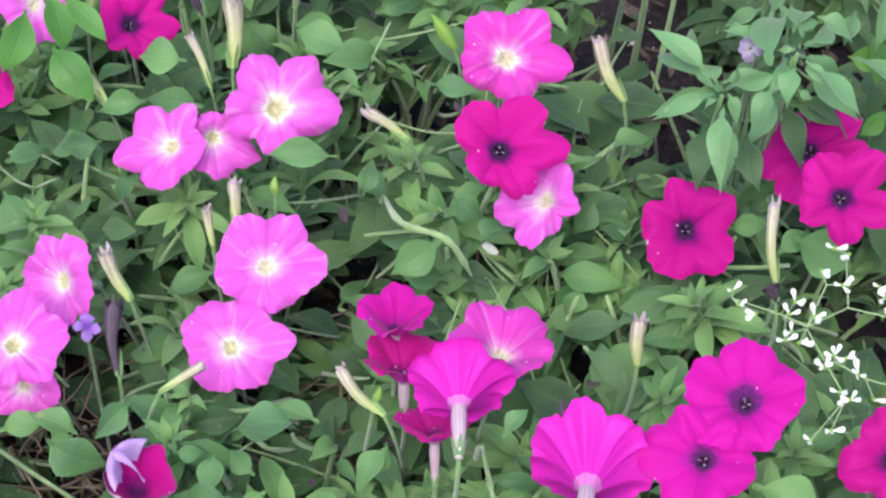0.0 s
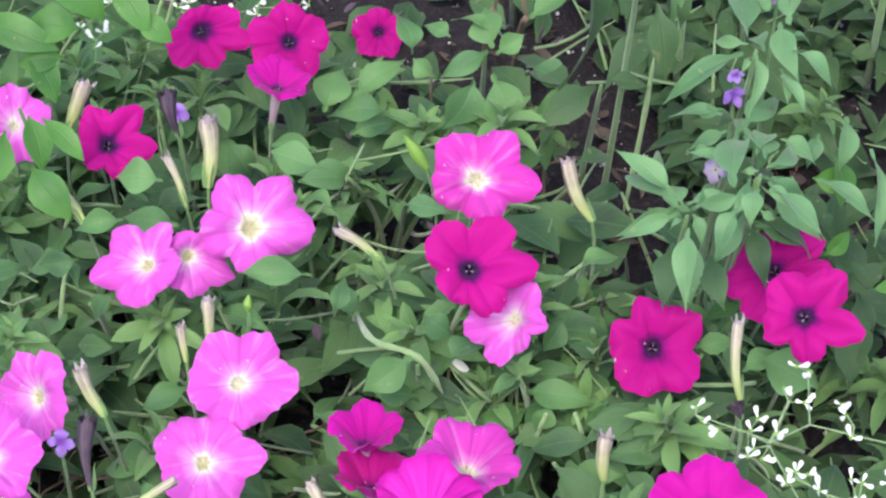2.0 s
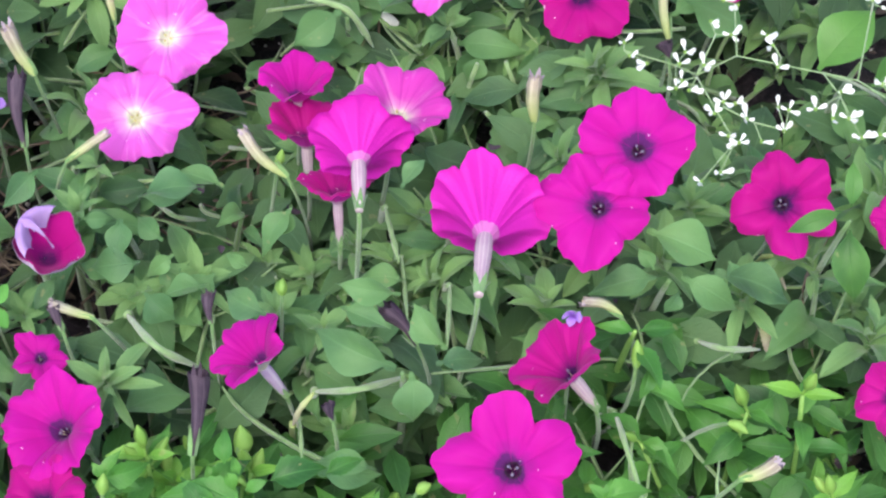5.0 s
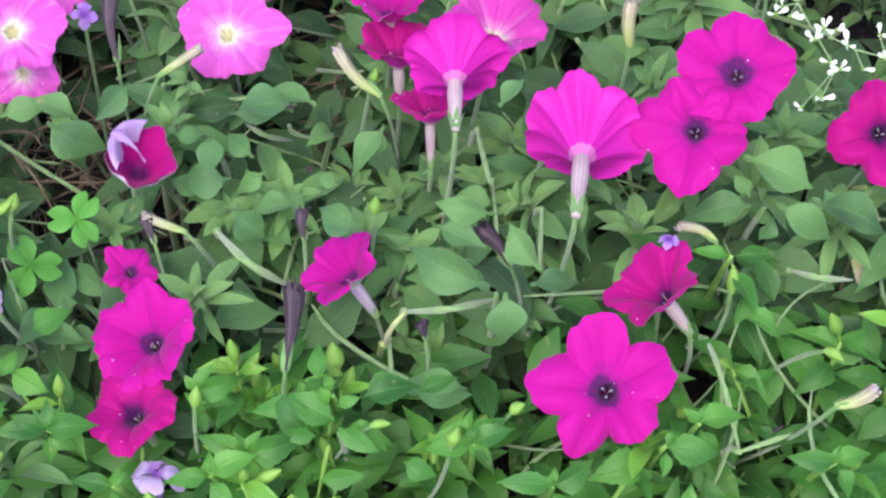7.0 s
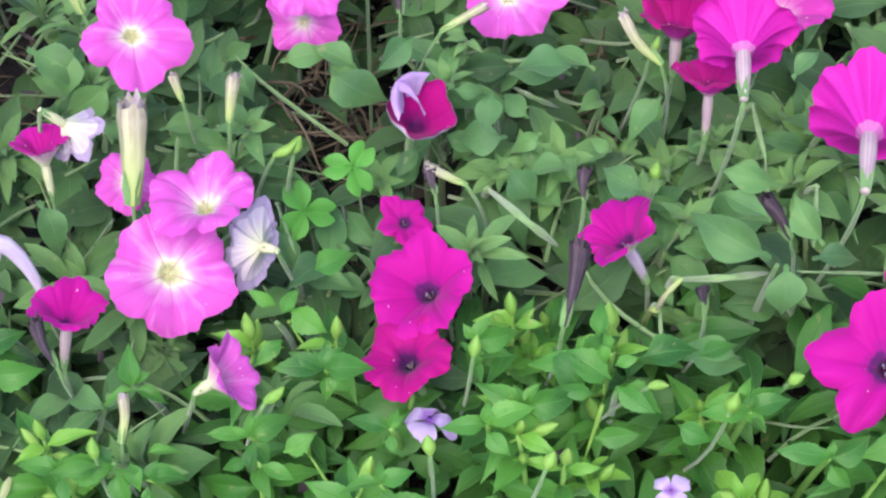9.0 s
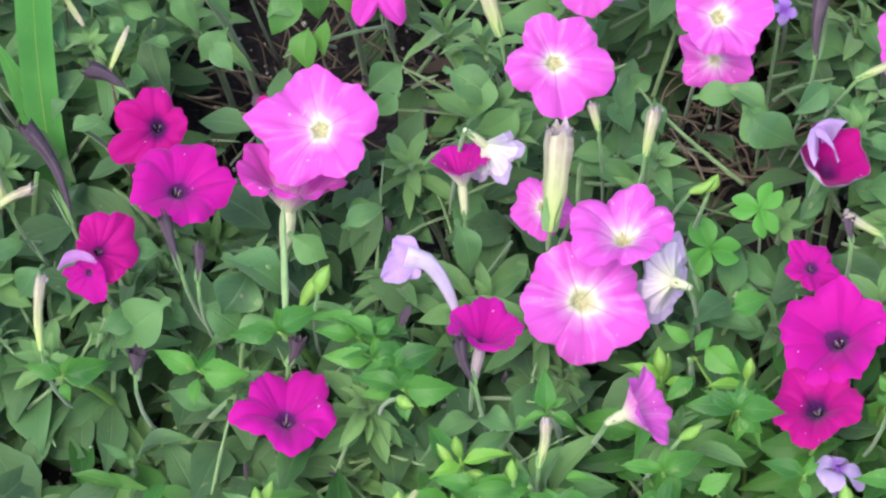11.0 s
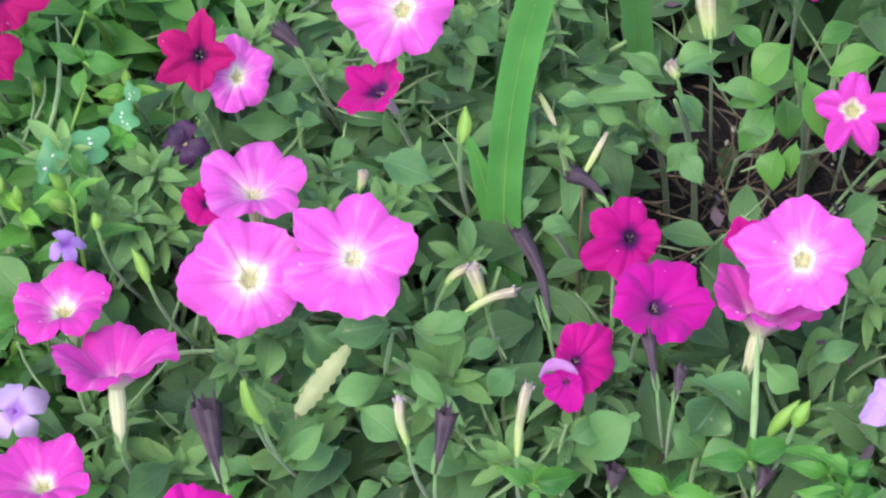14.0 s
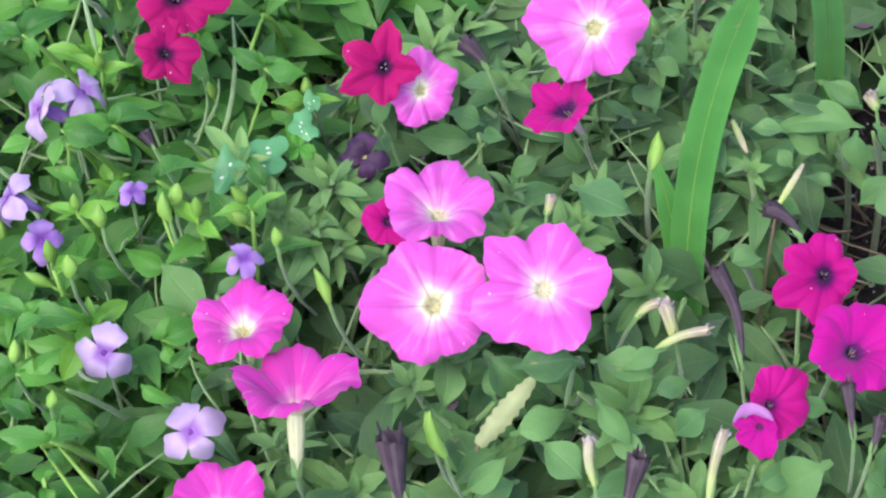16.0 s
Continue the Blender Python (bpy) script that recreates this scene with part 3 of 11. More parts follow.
def petunia(ink, at, face, r, spin, seed, funnel=0.30, notch=0.16, ruffle=0.058, droop=0.06, star=False, tube_ink=None, length=0.95, curl=0.0, label="", lobes=None, cone=False, flank=None):
    """One petunia bloom on its stalk, which runs down into the bed."""
    top = thing("petunia_flower", (at[0], at[1], GROUND), label or SAY[ink], "flower", "petunia flowers")
    inv = Matrix.Translation(-top.location)
    m = frame_of(at, face, spin)
    BLOOMS.append((Vector(at), Vector(face).normalized(), r))

    def put(name, bm, mat, parent=top, label=""):
        bm.transform(m)
        bm.transform(inv)
        return part(name, bm, mat, parent, label)

    put("corolla", limb(r, seed, funnel, notch, ruffle, droop, star, curl, lobes, 1.0 if ink in ("magenta", "cerise", "bright", "crimson") else 0.35), INK[ink])
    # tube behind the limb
    d = Vector(face).normalized()
    down = Vector((0, 0, -1))
    r0 = 0.125 * r
    start = Vector(at) - d * (funnel * r)
    end = start - d * (length * r) + down * 0.10 * r
    bm = bmesh.new()
    pts = bend(start, (start + end) / 2 + down * -0.03 * r, end, 5)
    tube(bm, pts, [r0 * k for k in ((1.02, 1.18, 1.12, 0.96, 0.8, 0.6) if cone else (1.05, 1.30, 1.12, 0.86, 0.68, 0.5))], 10, open_start=True)
    dark = ink in ("magenta", "cerise", "bright", "crimson")
    if cone:
        # the paler outside of the trumpet, which widens into the limb
        skin = bmesh.new()
        sheet(skin, [[(x, y, z - 0.0005 - 0.015 * r) for x, y, z in row] for row in limb_rows(r, seed, funnel, notch, ruffle, droop, star, curl, lobes)[0 : 99 if flank is M_FLANK_BRIGHT else 10]], closed=True)
        put("outer_side", skin, flank or (M_FLANK_DARK if dark else M_FLANK_PALE if ink == "pale" else M_FLANK_PINK))
    bm.transform(inv)
    part("tube", bm, tube_ink or (M_TUBE_PURPLE if dark else M_TUBE_PALE), top)
    # calyx of five narrow sepals
    axis = (start - end).normalized()
    calyx = bmesh.new()
    for k in range(5):
        a = 2 * math.pi * k / 5 + seed
        out = (axis.orthogonal().normalized() * math.cos(a) + axis.cross(axis.orthogonal().normalized()) * math.sin(a)).normalized()
        w = 0.05 * r
        rows = []
        for j in range(4):
            v = j / 3
            c = end + axis * (0.42 * r * v) + out * (0.07 * r + 0.10 * r * v * v)
            sidew = axis.cross(out) * w * (1.0, 1.2, 0.9, 0.15)[j]
            rows.append([c - sidew, c + out * 0.01 * r, c + sidew])
        sheet(calyx, rows)
    calyx.transform(inv)
    part("calyx", calyx, M_CALYX, top)
    # stamens
    for k in range(3):
        a = k * 2.1 + seed
        st = bmesh.new()
        foot = m @ Vector((0.03 * r * math.cos(a), 0.03 * r * math.sin(a), -funnel * r - 0.1 * r))
        tip = m @ Vector((0.07 * r * math.cos(a), 0.07 * r * math.sin(a), -funnel * r + r * (0.15, 0.04, 0.01)[k]))
        tube(st, [foot, foot.lerp(tip, 0.4), foot.lerp(tip, 0.78)], 0.008 * r, 5)
        st.transform(inv)
        stamen = part("stamen", st, M_TUBE_PALE, top)
        st = bmesh.new()
        tube(st, [foot.lerp(tip, 0.74), foot.lerp(tip, 0.80), tip, tip.lerp(foot, -0.12)], [0.008 * r, 0.022 * r, 0.024 * r, 0.008 * r], 6)
        st.transform(inv)
        part("anther", st, M_ANTHER if dark else M_ANTHER_Y, stamen)
    # stalk to the soil
    bm = bmesh.new()
    foot = Vector((end.x - d.x * 0.03, end.y + 0.075, GROUND - 0.01))
    tube(bm, bend(end + axis * 0.05 * r, end - axis * 0.5 * r + down * 0.02, foot, 7), 0.0011, 6)
    bm.transform(inv)
    part("stalk", bm, M_STEM, top)
    return top


def wilted(at, tip, wide, mat, label, category="withered flower", frill=True, calyx=True):
    """A spent or unopened bloom: a ribbed pleated tube from its calyx at one point to its crumpled tip."""
    a, b = Vector(at), Vector(tip)
    top = thing("withered_flower" if category == "withered flower" else "flower_bud", (a.x, a.y, GROUND), label, category, category + "s")
    inv = Matrix.Translation(-top.location)
    rng = random.Random(int((a.x + a.y * 3 + 9) * 10000))
    ln = (b - a).length
    bm = bmesh.new()
    rows = []
    d = (b - a).normalized()
    e1 = d.orthogonal().normalized()
    e2 = d.cross(e1)
    bow = e1 * rng.uniform(-0.12, 0.12) * ln
    prof = (0.42, 0.56, 0.66, 0.72, 0.74, 0.76, 0.84, 0.74) if frill else (0.45, 0.75, 0.95, 1.0, 0.9, 0.7, 0.4, 0.08)
    if frill:
        wide = max(wide * 1.22, 0.0052)
    if mat is M_WITHER_DARK:
        prof = (0.30, 0.40, 0.50, 0.60, 0.72, 0.86, 1.0, 1.08)
    for j, w in enumerate(prof):
        v = j / (len(prof) - 1)
        c = a.lerp(b, v) + bow * math.sin(math.pi * v)
        row = []
        for i in range(14):
            t = 2 * math.pi * i / 14
            rr = wide * 0.5 * w * (1 + (0.22 if i % 2 else -0.22) * v + rng.uniform(-0.08, 0.08))
            row.append(c + e1 * rr * math.cos(t) + e2 * rr * math.sin(t) + d * (rng.uniform(-0.04, 0.05) * ln * (v > 0.9) * frill))
        rows.append(row)
    vs = sheet(bm, rows, closed=True)
    if not frill:
        bm.faces.new(vs[-1])
    if frill:
        fb = bmesh.new()
        for k in range(7):
            t = k * 0.9 + rng.random() * 0.5
            o = e1 * math.cos(t) + e2 * math.sin(t)
            dim = mat is M_WITHER_DARK
            p = b + o * wide * 0.28 - d * ln * (0.14 if dim else 0.06)
            q = p + d * ln * rng.uniform(0.06, 0.20) * (1.7 if dim else 1.0) + o * wide * rng.uniform(-0.15, 0.38)
            s = d.cross(o) * wide * 0.17
            sheet(fb, [[p - s, p + s], [(p + q) / 2 - s * 0.8 + o * 0.0008, (p + q) / 2 + s * 0.8], [q - s * 0.15, q + s * 0.15]])
        fb.transform(inv)
        part("frilled_tip", fb, M_FRILL if mat is M_WITHER else mat, top)
    bm.transform(inv)
    part("corolla", bm, mat, top)
    if calyx:
        sb = bmesh.new()
        for k in range(4):
            t = k * 1.57
            o = e1 * math.cos(t) + e2 * math.sin(t)
            s = d.cross(o) * wide * 0.13
            rows = []
            for j, (v, w) in enumerate(((0, 1), (0.16, 1.3), (0.36, 0.2))):
                c = a + d * ln * v + o * wide * (0.22 + 0.35 * v)
                rows.append([c - s * w, c + s * w])
            sheet(sb, rows)
        sb.transform(inv)
        part("calyx", sb, M_CALYX, top)
    bm = bmesh.new()
    foot = Vector((a.x - d.x * 0.02, a.y + 0.085, GROUND - 0.01))
    tube(bm, bend(a + d * 0.001, a - d * 0.02 - Vector((0, 0, 0.02)), foot, 6), 0.0009, 6)
    bm.transform(inv)
    part("stalk", bm, M_STEM, top)
    return top


def faded_cup(at, face, r):
    """A bloom closing with age: a magenta cup, lilac outside, with two bleached lobes folded in over its mouth."""
    top = thing("petunia_flower", (at[0], at[1], GROUND), "fading magenta petunia closing into a lilac-edged cup", "flower", "petunia flowers")
    inv = Matrix.Translation(-top.location)
    m = frame_of(at, face)
    BLOOMS.append((Vector(at), Vector(face).normalized(), r))
    rng = random.Random(4)

    def ring(grow, s0, s1, count):
        rows = []
        for j in range(count + 1):
            s = s0 + (s1 - s0) * j / count
            row = []
            for i in range(60):
                a = 2 * math.pi * i / 60
                wide = 0.01 + 0.15 * min(1.0, s * 8) + 0.84 * min(1.0, s * 1.25) ** 0.8
                rim = 1 + s**3 * (0.10 * math.sin(5 * a + 1) + 0.05 * math.sin(9 * a))
                row.append((r * (wide * rim + grow) * math.cos(a), r * (wide * rim + grow) * math.sin(a), r * (-1.25 * (1 - s) ** 1.2 + 0.10 * s**2 * math.sin(5 * a))))
            rows.append(row)
        return rows

    bm = bmesh.new()
    sheet(bm, ring(0.0, 0.0, 1.0, 9), closed=True)
    bm.transform(inv @ m)
    part("corolla", bm, MAGENTA, top)
    bm = bmesh.new()
    sheet(bm, ring(0.03, 0.02, 0.97, 9), closed=True)
    bm.transform(inv @ m)
    part("outer_side", bm, M_TUBE_LILAC, top)
    # lobes folded inwards: the turn at the rim, half width, reach
    for turn, half, reach in ((70, 0.70, 0.55), (135, 0.75, 0.62), (100, 0.28, 1.45)):
        bm = bmesh.new()
        rows = []
        for j in range(8):
            v = j / 7
            row = []
            for k in range(7):
                q = k / 3 - 1
                a = radians(turn) + q * half * (1 - 0.45 * v)
                out = 1.03 - reach * 0.85 * v**1.2
                up = 0.12 + 0.55 * math.sin(math.pi * (0.15 + 0.85 * v)) * (1 - 0.3 * q * q) - 0.35 * v + 0.05 * math.sin(5 * q + 3 * v)
                row.append((r * out * math.cos(a), r * out * math.sin(a), r * up))
            rows.append(row)
        sheet(bm, rows)
        bm.transform(inv @ m)
        part("folded_lobe", bm, M_LOBE_LILAC, top, "bleached lilac lobe")
    bm = bmesh.new()
    p = m @ Vector((0, 0, -1.4 * r))
    tube(bm, bend(p, p - Vector(face).normalized() * 0.02 - Vector((0, 0, 0.02)), (p.x, p.y + 0.06, GROUND - 0.01), 6), [0.0024, 0.002, 0.0015, 0.0011, 0.0011, 0.0011, 0.0011], 7)
    bm.transform(inv)
    part("stalk", bm, M_STEM, top)


def limp_bloom(way, tips):
    """A spent pale lavender bloom: a bent tube whose limb hangs in limp lobes."""
    pts = [Vector(p) for p in way]
    top = thing("withered_flower", (pts[0].x, pts[0].y, GROUND), "drooping lavender petunia bloom, limp and folded", "withered flower", "withered flowers")
    inv = Matrix.Translation(-top.location)
    fine = bend(pts[0], pts[1] * 1.5 - (pts[0] + pts[2]) * 0.25, pts[2], 6) + [pts[2].lerp(pts[3], 0.5), pts[3]]
    bm = bmesh.new()
    tube(bm, fine, [0.0018, 0.0023, 0.0027, 0.0031, 0.0035, 0.0037, 0.0040, 0.0046, 0.0054], 12)
    bm.transform(inv)
    part("tube", bm, M_TUBE_LILAC, top)
    d = (pts[3] - pts[2]).normalized()
    for k, tip in enumerate(tips):
        tip = Vector(tip)
        root = pts[2].lerp(pts[3], 0.6)
        along = tip - root
        s = along.cross(Vector((0, -0.7, 0.7))).normalized()
        n = s.cross(along).normalized()
        bm = bmesh.new()
        rows = []
        for j in range(7):
            v = j / 6
            w = (0.0034 + 0.0032 * math.sin(math.pi * v * 0.8)) * (1 - 0.75 * max(0.0, v - 0.6) / 0.4)
            c = root + along * v + n * 0.004 * math.sin(math.pi * v) * (1 if k % 2 else 0.4)
            rows.append([c + s * w * q + n * 0.0018 * math.sin(4 * q + 5 * v + k) * v for q in (-1, -0.6, -0.2, 0.2, 0.6, 1)])
        sheet(bm, rows)
        bm.transform(inv)
        part("lobe", bm, M_LOBE_LILAC, top)
    BLOOMS.append((pts[2], Vector((0, -0.7, 0.7)), 0.018))
    bm = bmesh.new()
    tube(bm, bend(pts[0], pts[0] - Vector((0, 0, 0.03)), (pts[0].x, pts[0].y + 0.06, GROUND - 0.01), 6), 0.0011, 6)
    bm.transform(inv)
    part("stalk", bm, M_STEM, top)


# ---- single shoots, grasses and small flowers ----
WIDE = {"petunia": 0.215, "torenia": 0.22, "salvia": 0.20, "dark_sage": 0.20, "broad": 0.29}


def sprig(name, at, label, category, foot=None):
    """A leafy shoot: its stem from the soil to a point; leaves are set on it afterwards."""
    at = Vector(at)
    foot = Vector(foot) if foot else Vector((at.x * 0.97, at.y + 0.06, GROUND - 0.01))
    top = thing(name, (foot.x, foot.y, GROUND), label, category, category + " shoots")
    bm = bmesh.new()
    tube(bm, bend(foot, (foot + at) / 2 + Vector((0.006, 0.012, 0.01)), at, 8), [0.0022, 0.0021, 0.002, 0.0019, 0.0018, 0.0017, 0.0016, 0.0014, 0.001], 6)
    bm.transform(Matrix.Translation(-top.location))
    part("stem", bm, M_STEM_BRIGHT if "torenia" in name else M_STEM, top)
    return top


def blade(top, kind, foot, tip, ratio, pick, face=None):
    """One leaf of a shoot, from its foot to its tip; ratio: half its width against its length."""
    foot, tip = Vector(foot), Vector(tip)
    ln = (tip - foot).length
    if kind == "torenia" and shades_bloom((foot + tip) / 2) or kind == "petunia" and (foot - Vector((-0.556, -0.064, 0.245))).length < 0.03:
        return None
    rng = random.Random(pick)
    face = face or (rng.uniform(-0.55, 0.55), rng.uniform(-0.95, 0.1), 0.8)
    ob = add_leaf(kind, top, foot, tip - foot + Vector((0, -0.05, 0.07)) * ln, face, ln * 1.06, pick, squash=ratio / WIDE[kind] * {"torenia": 0.8}.get(kind, 0.95))
    return ob


def strap_leaf(foot, mid, tip, wide, taper=0.8):
    """A long grass-like leaf with a keel."""
    a, b, c = Vector(foot), Vector(mid), Vector(tip)
    top = thing("strap_leaf", (a.x, a.y, GROUND), "long bright green strap-shaped leaf rising between the petunias", "grass leaf", "strap leaves")
    bm = bmesh.new()
    pts = bend(a, 2 * b - (a + c) / 2, c, 16)
    rows = []
    for k, p in enumerate(pts):
        v = k / 16
        d = (pts[min(k + 1, 16)] - pts[max(k - 1, 0)]).normalized()
        n = Vector((0.1, -0.75, 0.6))
        s = d.cross(n).normalized()
        w = wide * 0.5 * min(1.0, 0.85 + v) * (1 - max(0.0, v - taper) / (1 - taper) * 0.95)
        up = s.cross(d)
        rows.append([p + s * w * q + up * (abs(q) * w * 0.16) for q in (-1, -0.55, 0, 0.55, 1)])
        BLOOMS.append((p, Vector((0.0, -0.72, 0.69)), wide * 0.55))
    sheet(bm, rows)
    bm.transform(Matrix.Translation(-top.location))
    part("leaf_blade", bm, M_BLADE, top)
    bm = bmesh.new()
    up = Vector((0, -0.75, 0.6)) * 0.0002
    tube(bm, [p + up for p in pts[:-1]], [0.0004 * (1 - 0.8 * k / 16) for k in range(16)], 5)
    bm.transform(Matrix.Translation(-top.location))
    part("midrib", bm, M_STEM_BRIGHT, top)
    return top


def small_flower(at, face, r, mat, seed, label, name="torenia_flower", petals=4):
    """A small open flower of a few broad rounded petals round a short throat; the upper lip is the widest."""
    top = thing(name, (at[0], at[1], GROUND), label, "flower", "small flowers")
    inv = Matrix.Translation(-top.location)
    rng = random.Random(seed)
    m = frame_of(at, face, rng.uniform(-40, 40))
    limp = rng.uniform(0.0, 0.45) if petals == 4 else 0.0
    for k in range(petals):
        a = radians((0, 96, -96, 180, 48)[k]) + rng.uniform(-0.2, 0.2)
        bm = bmesh.new()
        ln, wd = r * rng.uniform(0.9, 1.12), r * (rng.uniform(0.40, 0.48) if k else 0.58)
        dip, twist = (0.05, 0.35, 0.25, 0.5, 0.2)[k] + rng.uniform(-0.08, 0.12) + limp * rng.uniform(0.2, 1.4), rng.uniform(-0.3, 0.3) * (1 + limp)
        rows = []
        for j in range(8):
            v = j / 7
            w = wd * (0.22 + 0.78 * math.sin(math.pi * (0.02 + 0.55 * v))) * (1 - max(0.0, v - 0.8) * 2.2)
            row = []
            for q in (-1, -0.66, -0.33, 0, 0.33, 0.66, 1):
                notch = (0.10 if k == 0 else 0.04) * max(0.0, 1 - abs(q) * 2.5) * v**4
                row.append((q * w, 0.06 * r + 0.95 * ln * (v * (1 - 0.20 * q * q * v) - notch), 0.2 * r * math.sin(2.5 * v) - dip * r * v * v + 0.06 * r * math.sin(4 * q + 2 * k) * v + twist * q * w * v))
            rows.append(row)
        sheet(bm, rows)
        bm.transform(inv @ m @ Matrix.Rotation(a, 4, "Z") @ Matrix.Translation((0, 0, 0.0008 * k)))
        part("petal", bm, mat, top)
    bm = bmesh.new()
    d = Vector(face).normalized()
    p = Vector(at)
    tube(bm, [p + d * 0.0014, p - d * 0.4 * r, p - d * 1.1 * r - Vector((0, 0, 0.2 * r))], [0.10 * r, 0.22 * r, 0.1 * r], 8)
    bm.transform(inv)
    part("throat", bm, M_ANTHER_Y if mat is M_VIOLA else M_SMALL_VIOLET, top)
    bm = bmesh.new()
    e = p - d * r - Vector((0, 0, 0.2 * r))
    tube(bm, bend(e, e - Vector((0, 0, 0.03)), (e.x, e.y + 0.01, GROUND - 0.01), 5), 0.0009, 5)
    bm.transform(inv)
    part("stalk", bm, M_STEM, top)
    BLOOMS.append((p, d, r))
    return top


def euphorbia(at, foot):
    """The main stalk of a spray of white bracts."""
    at, foot = Vector(at), Vector(foot)
    top = thing("white_spray", (foot.x, foot.y, GROUND), "airy spray of tiny white bracts on thin pale green twigs", "plant", "white sprays")
    twig(top, foot, at, 0.0008, bow=0.02)
    return top


def twig(top, a, b, r=0.0004, bow=0.0):
    a, b = Vector(a), Vector(b)
    bm = bmesh.new()
    tube(bm, bend(a, (a + b) / 2 + Vector((bow, 0, bow * 0.5)), b, 5), r, 5)
    bm.transform(Matrix.Translation(-top.location))
    part("twig", bm, M_STEM_PALE, top)


def bract(top, at, seed, size=0.0052):
    """A cluster of two or three white spoon-shaped bracts round a green cup."""
    rng = random.Random(seed)
    at = Vector(at)
    bm = bmesh.new()
    for k in range(rng.choice((2, 3, 4))):
        a = rng.uniform(0, 6.28)
        d = Vector((math.cos(a), math.sin(a) * 0.7 - 0.2, rng.uniform(-0.1, 0.8))).normalized()
        s = d.cross(Vector((0, -0.7, 0.7))).normalized()
        ln = size * rng.uniform(0.8, 1.5)
        rows = []
        for v, w in ((0, 0.05), (0.35, 0.08), (0.65, 0.19), (0.88, 0.20), (1, 0.07)):
            c = at + d * ln * v + Vector((0, 0, 0.15 * ln * v * v))
            rows.append([c - s * w * ln, c + Vector((0, 0, -0.05 * ln)), c + s * w * ln])
        sheet(bm, rows)
    bm.transform(Matrix.Translation(-top.location))
    part("bract", bm, M_WHITE, top)
    bm = bmesh.new()
    bmesh.ops.create_icosphere(bm, subdivisions=1, radius=size * 0.24, matrix=Matrix.Translation(at - top.location))
    part("cup", bm, M_BUD, top)


def clover(at, foot, r, spin):
    """A three-part clover leaf, each leaflet notched like a heart."""
    top = thing("clover", (foot[0], foot[1], GROUND), "bright green clover with three heart-shaped leaflets", "plant", "clovers")
    inv = Matrix.Translation(-top.location)
    m = frame_of(at, (0.05, -0.55, 0.8), spin)
    for k in range(3):
        bm = bmesh.new()
        rows = []
        for j in range(7):
            v = j / 6
            w = 0.47 * r * math.sin(0.5 * math.pi * min(1.0, 0.05 + 1.15 * v)) ** 1.1
            rows.append([(q * w, v * r * (0.74 - 0.10 * abs(q) ** 3 + 0.28 * math.sin(math.pi * abs(q))), 0.14 * r * abs(q) - 0.10 * r * v * v) for q in (-1, -0.78, -0.5, -0.22, 0, 0.22, 0.5, 0.78, 1)])
        sheet(bm, rows)
        bm.transform(inv @ m @ Matrix.Rotation(2 * math.pi * k / 3, 4, "Z"))
        part("leaflet", bm, M_CLOVER, top)
    bm = bmesh.new()
    tube(bm, bend(at, (Vector(at) + Vector(foot)) / 2 + Vector((0.01, 0, 0.02)), foot, 6), 0.0007, 5)
    bm.transform(inv)
    part("stalk", bm, M_STEM, top)


def dry_leaf(foot, tip, wide, mat, label):
    """A curled, jagged dry leaf resting among the stems."""
    a, b = Vector(foot), Vector(tip)
    top = thing("dry_leaf", (a.x, a.y, a.z), label, "dry leaf", "dry leaves")
    bm = bmesh.new()
    d = (b - a)
    s = d.cross(Vector((0, -0.7, 0.7))).normalized()
    n = s.cross(d).normalized()
    rows = []
    for j in range(17):
        v = j / 16
        w = wide * 0.5 * math.sin(math.pi * (0.12 + 0.80 * v)) ** 0.7 * (1.12 if j % 2 else 0.86)
        c = a + d * v + n * 0.08 * d.length * math.sin(3 * v)
        rows.append([c + s * w * q - n * (abs(q) ** 2) * w * 0.55 for q in (-1, -0.5, 0, 0.5, 1)])
    sheet(bm, rows)
    bm.transform(Matrix.Translation(-top.location))
    part("blade", bm, mat, top)
    bm = bmesh.new()
    tube(bm, bend(a, a - d * 0.2, (a.x, a.y + 0.01, GROUND - 0.01), 4), 0.0008, 5)
    bm.transform(Matrix.Translation(-top.location))
    part("stalk", bm, M_WOODY, top)


def loose_stem(points, wide, mat, label):
    """A longer bare stem winding between the leaves, rooted in the soil."""
    pts = [Vector(p) for p in points]
    root = pts[-1] if pts[-1].z < pts[0].z else pts[0]
    top = thing("stem", (root.x, root.y + 0.03, GROUND), label, "stem", "bare stems")
    way = []
    for k in range(len(pts) - 1):
        a, b = pts[k], pts[k + 1]
        before, after = pts[max(k - 1, 0)], pts[min(k + 2, len(pts) - 1)]
        for j in range(5):
            t = j / 5
            h = (b - before) * 0.5, (after - a) * 0.5
            way.append(a * (2 * t**3 - 3 * t * t + 1) + h[0] * (t**3 - 2 * t * t + t) + b * (3 * t * t - 2 * t**3) + h[1] * (t**3 - t * t))
    way.append(pts[-1])
    bm = bmesh.new()
    inv = Matrix.Translation(-top.location)
    tube(bm, way, [wide * 0.5 * (0.85 + 0.15 * math.sin(2.1 * k)) * min(1.0, 0.3 + 0.35 * min(k, len(way) - 1 - k)) for k in range(len(way))], 7)
    bm.transform(inv)
    part("shaft", bm, mat, top)
    bm = bmesh.new()
    tube(bm, bend(root, root + Vector((0, 0.03, -0.03)), (root.x, root.y + 0.05, GROUND - 0.01), 5), wide * 0.5, 6)
    bm.transform(inv)
    part("root_end", bm, mat, top)
    return top


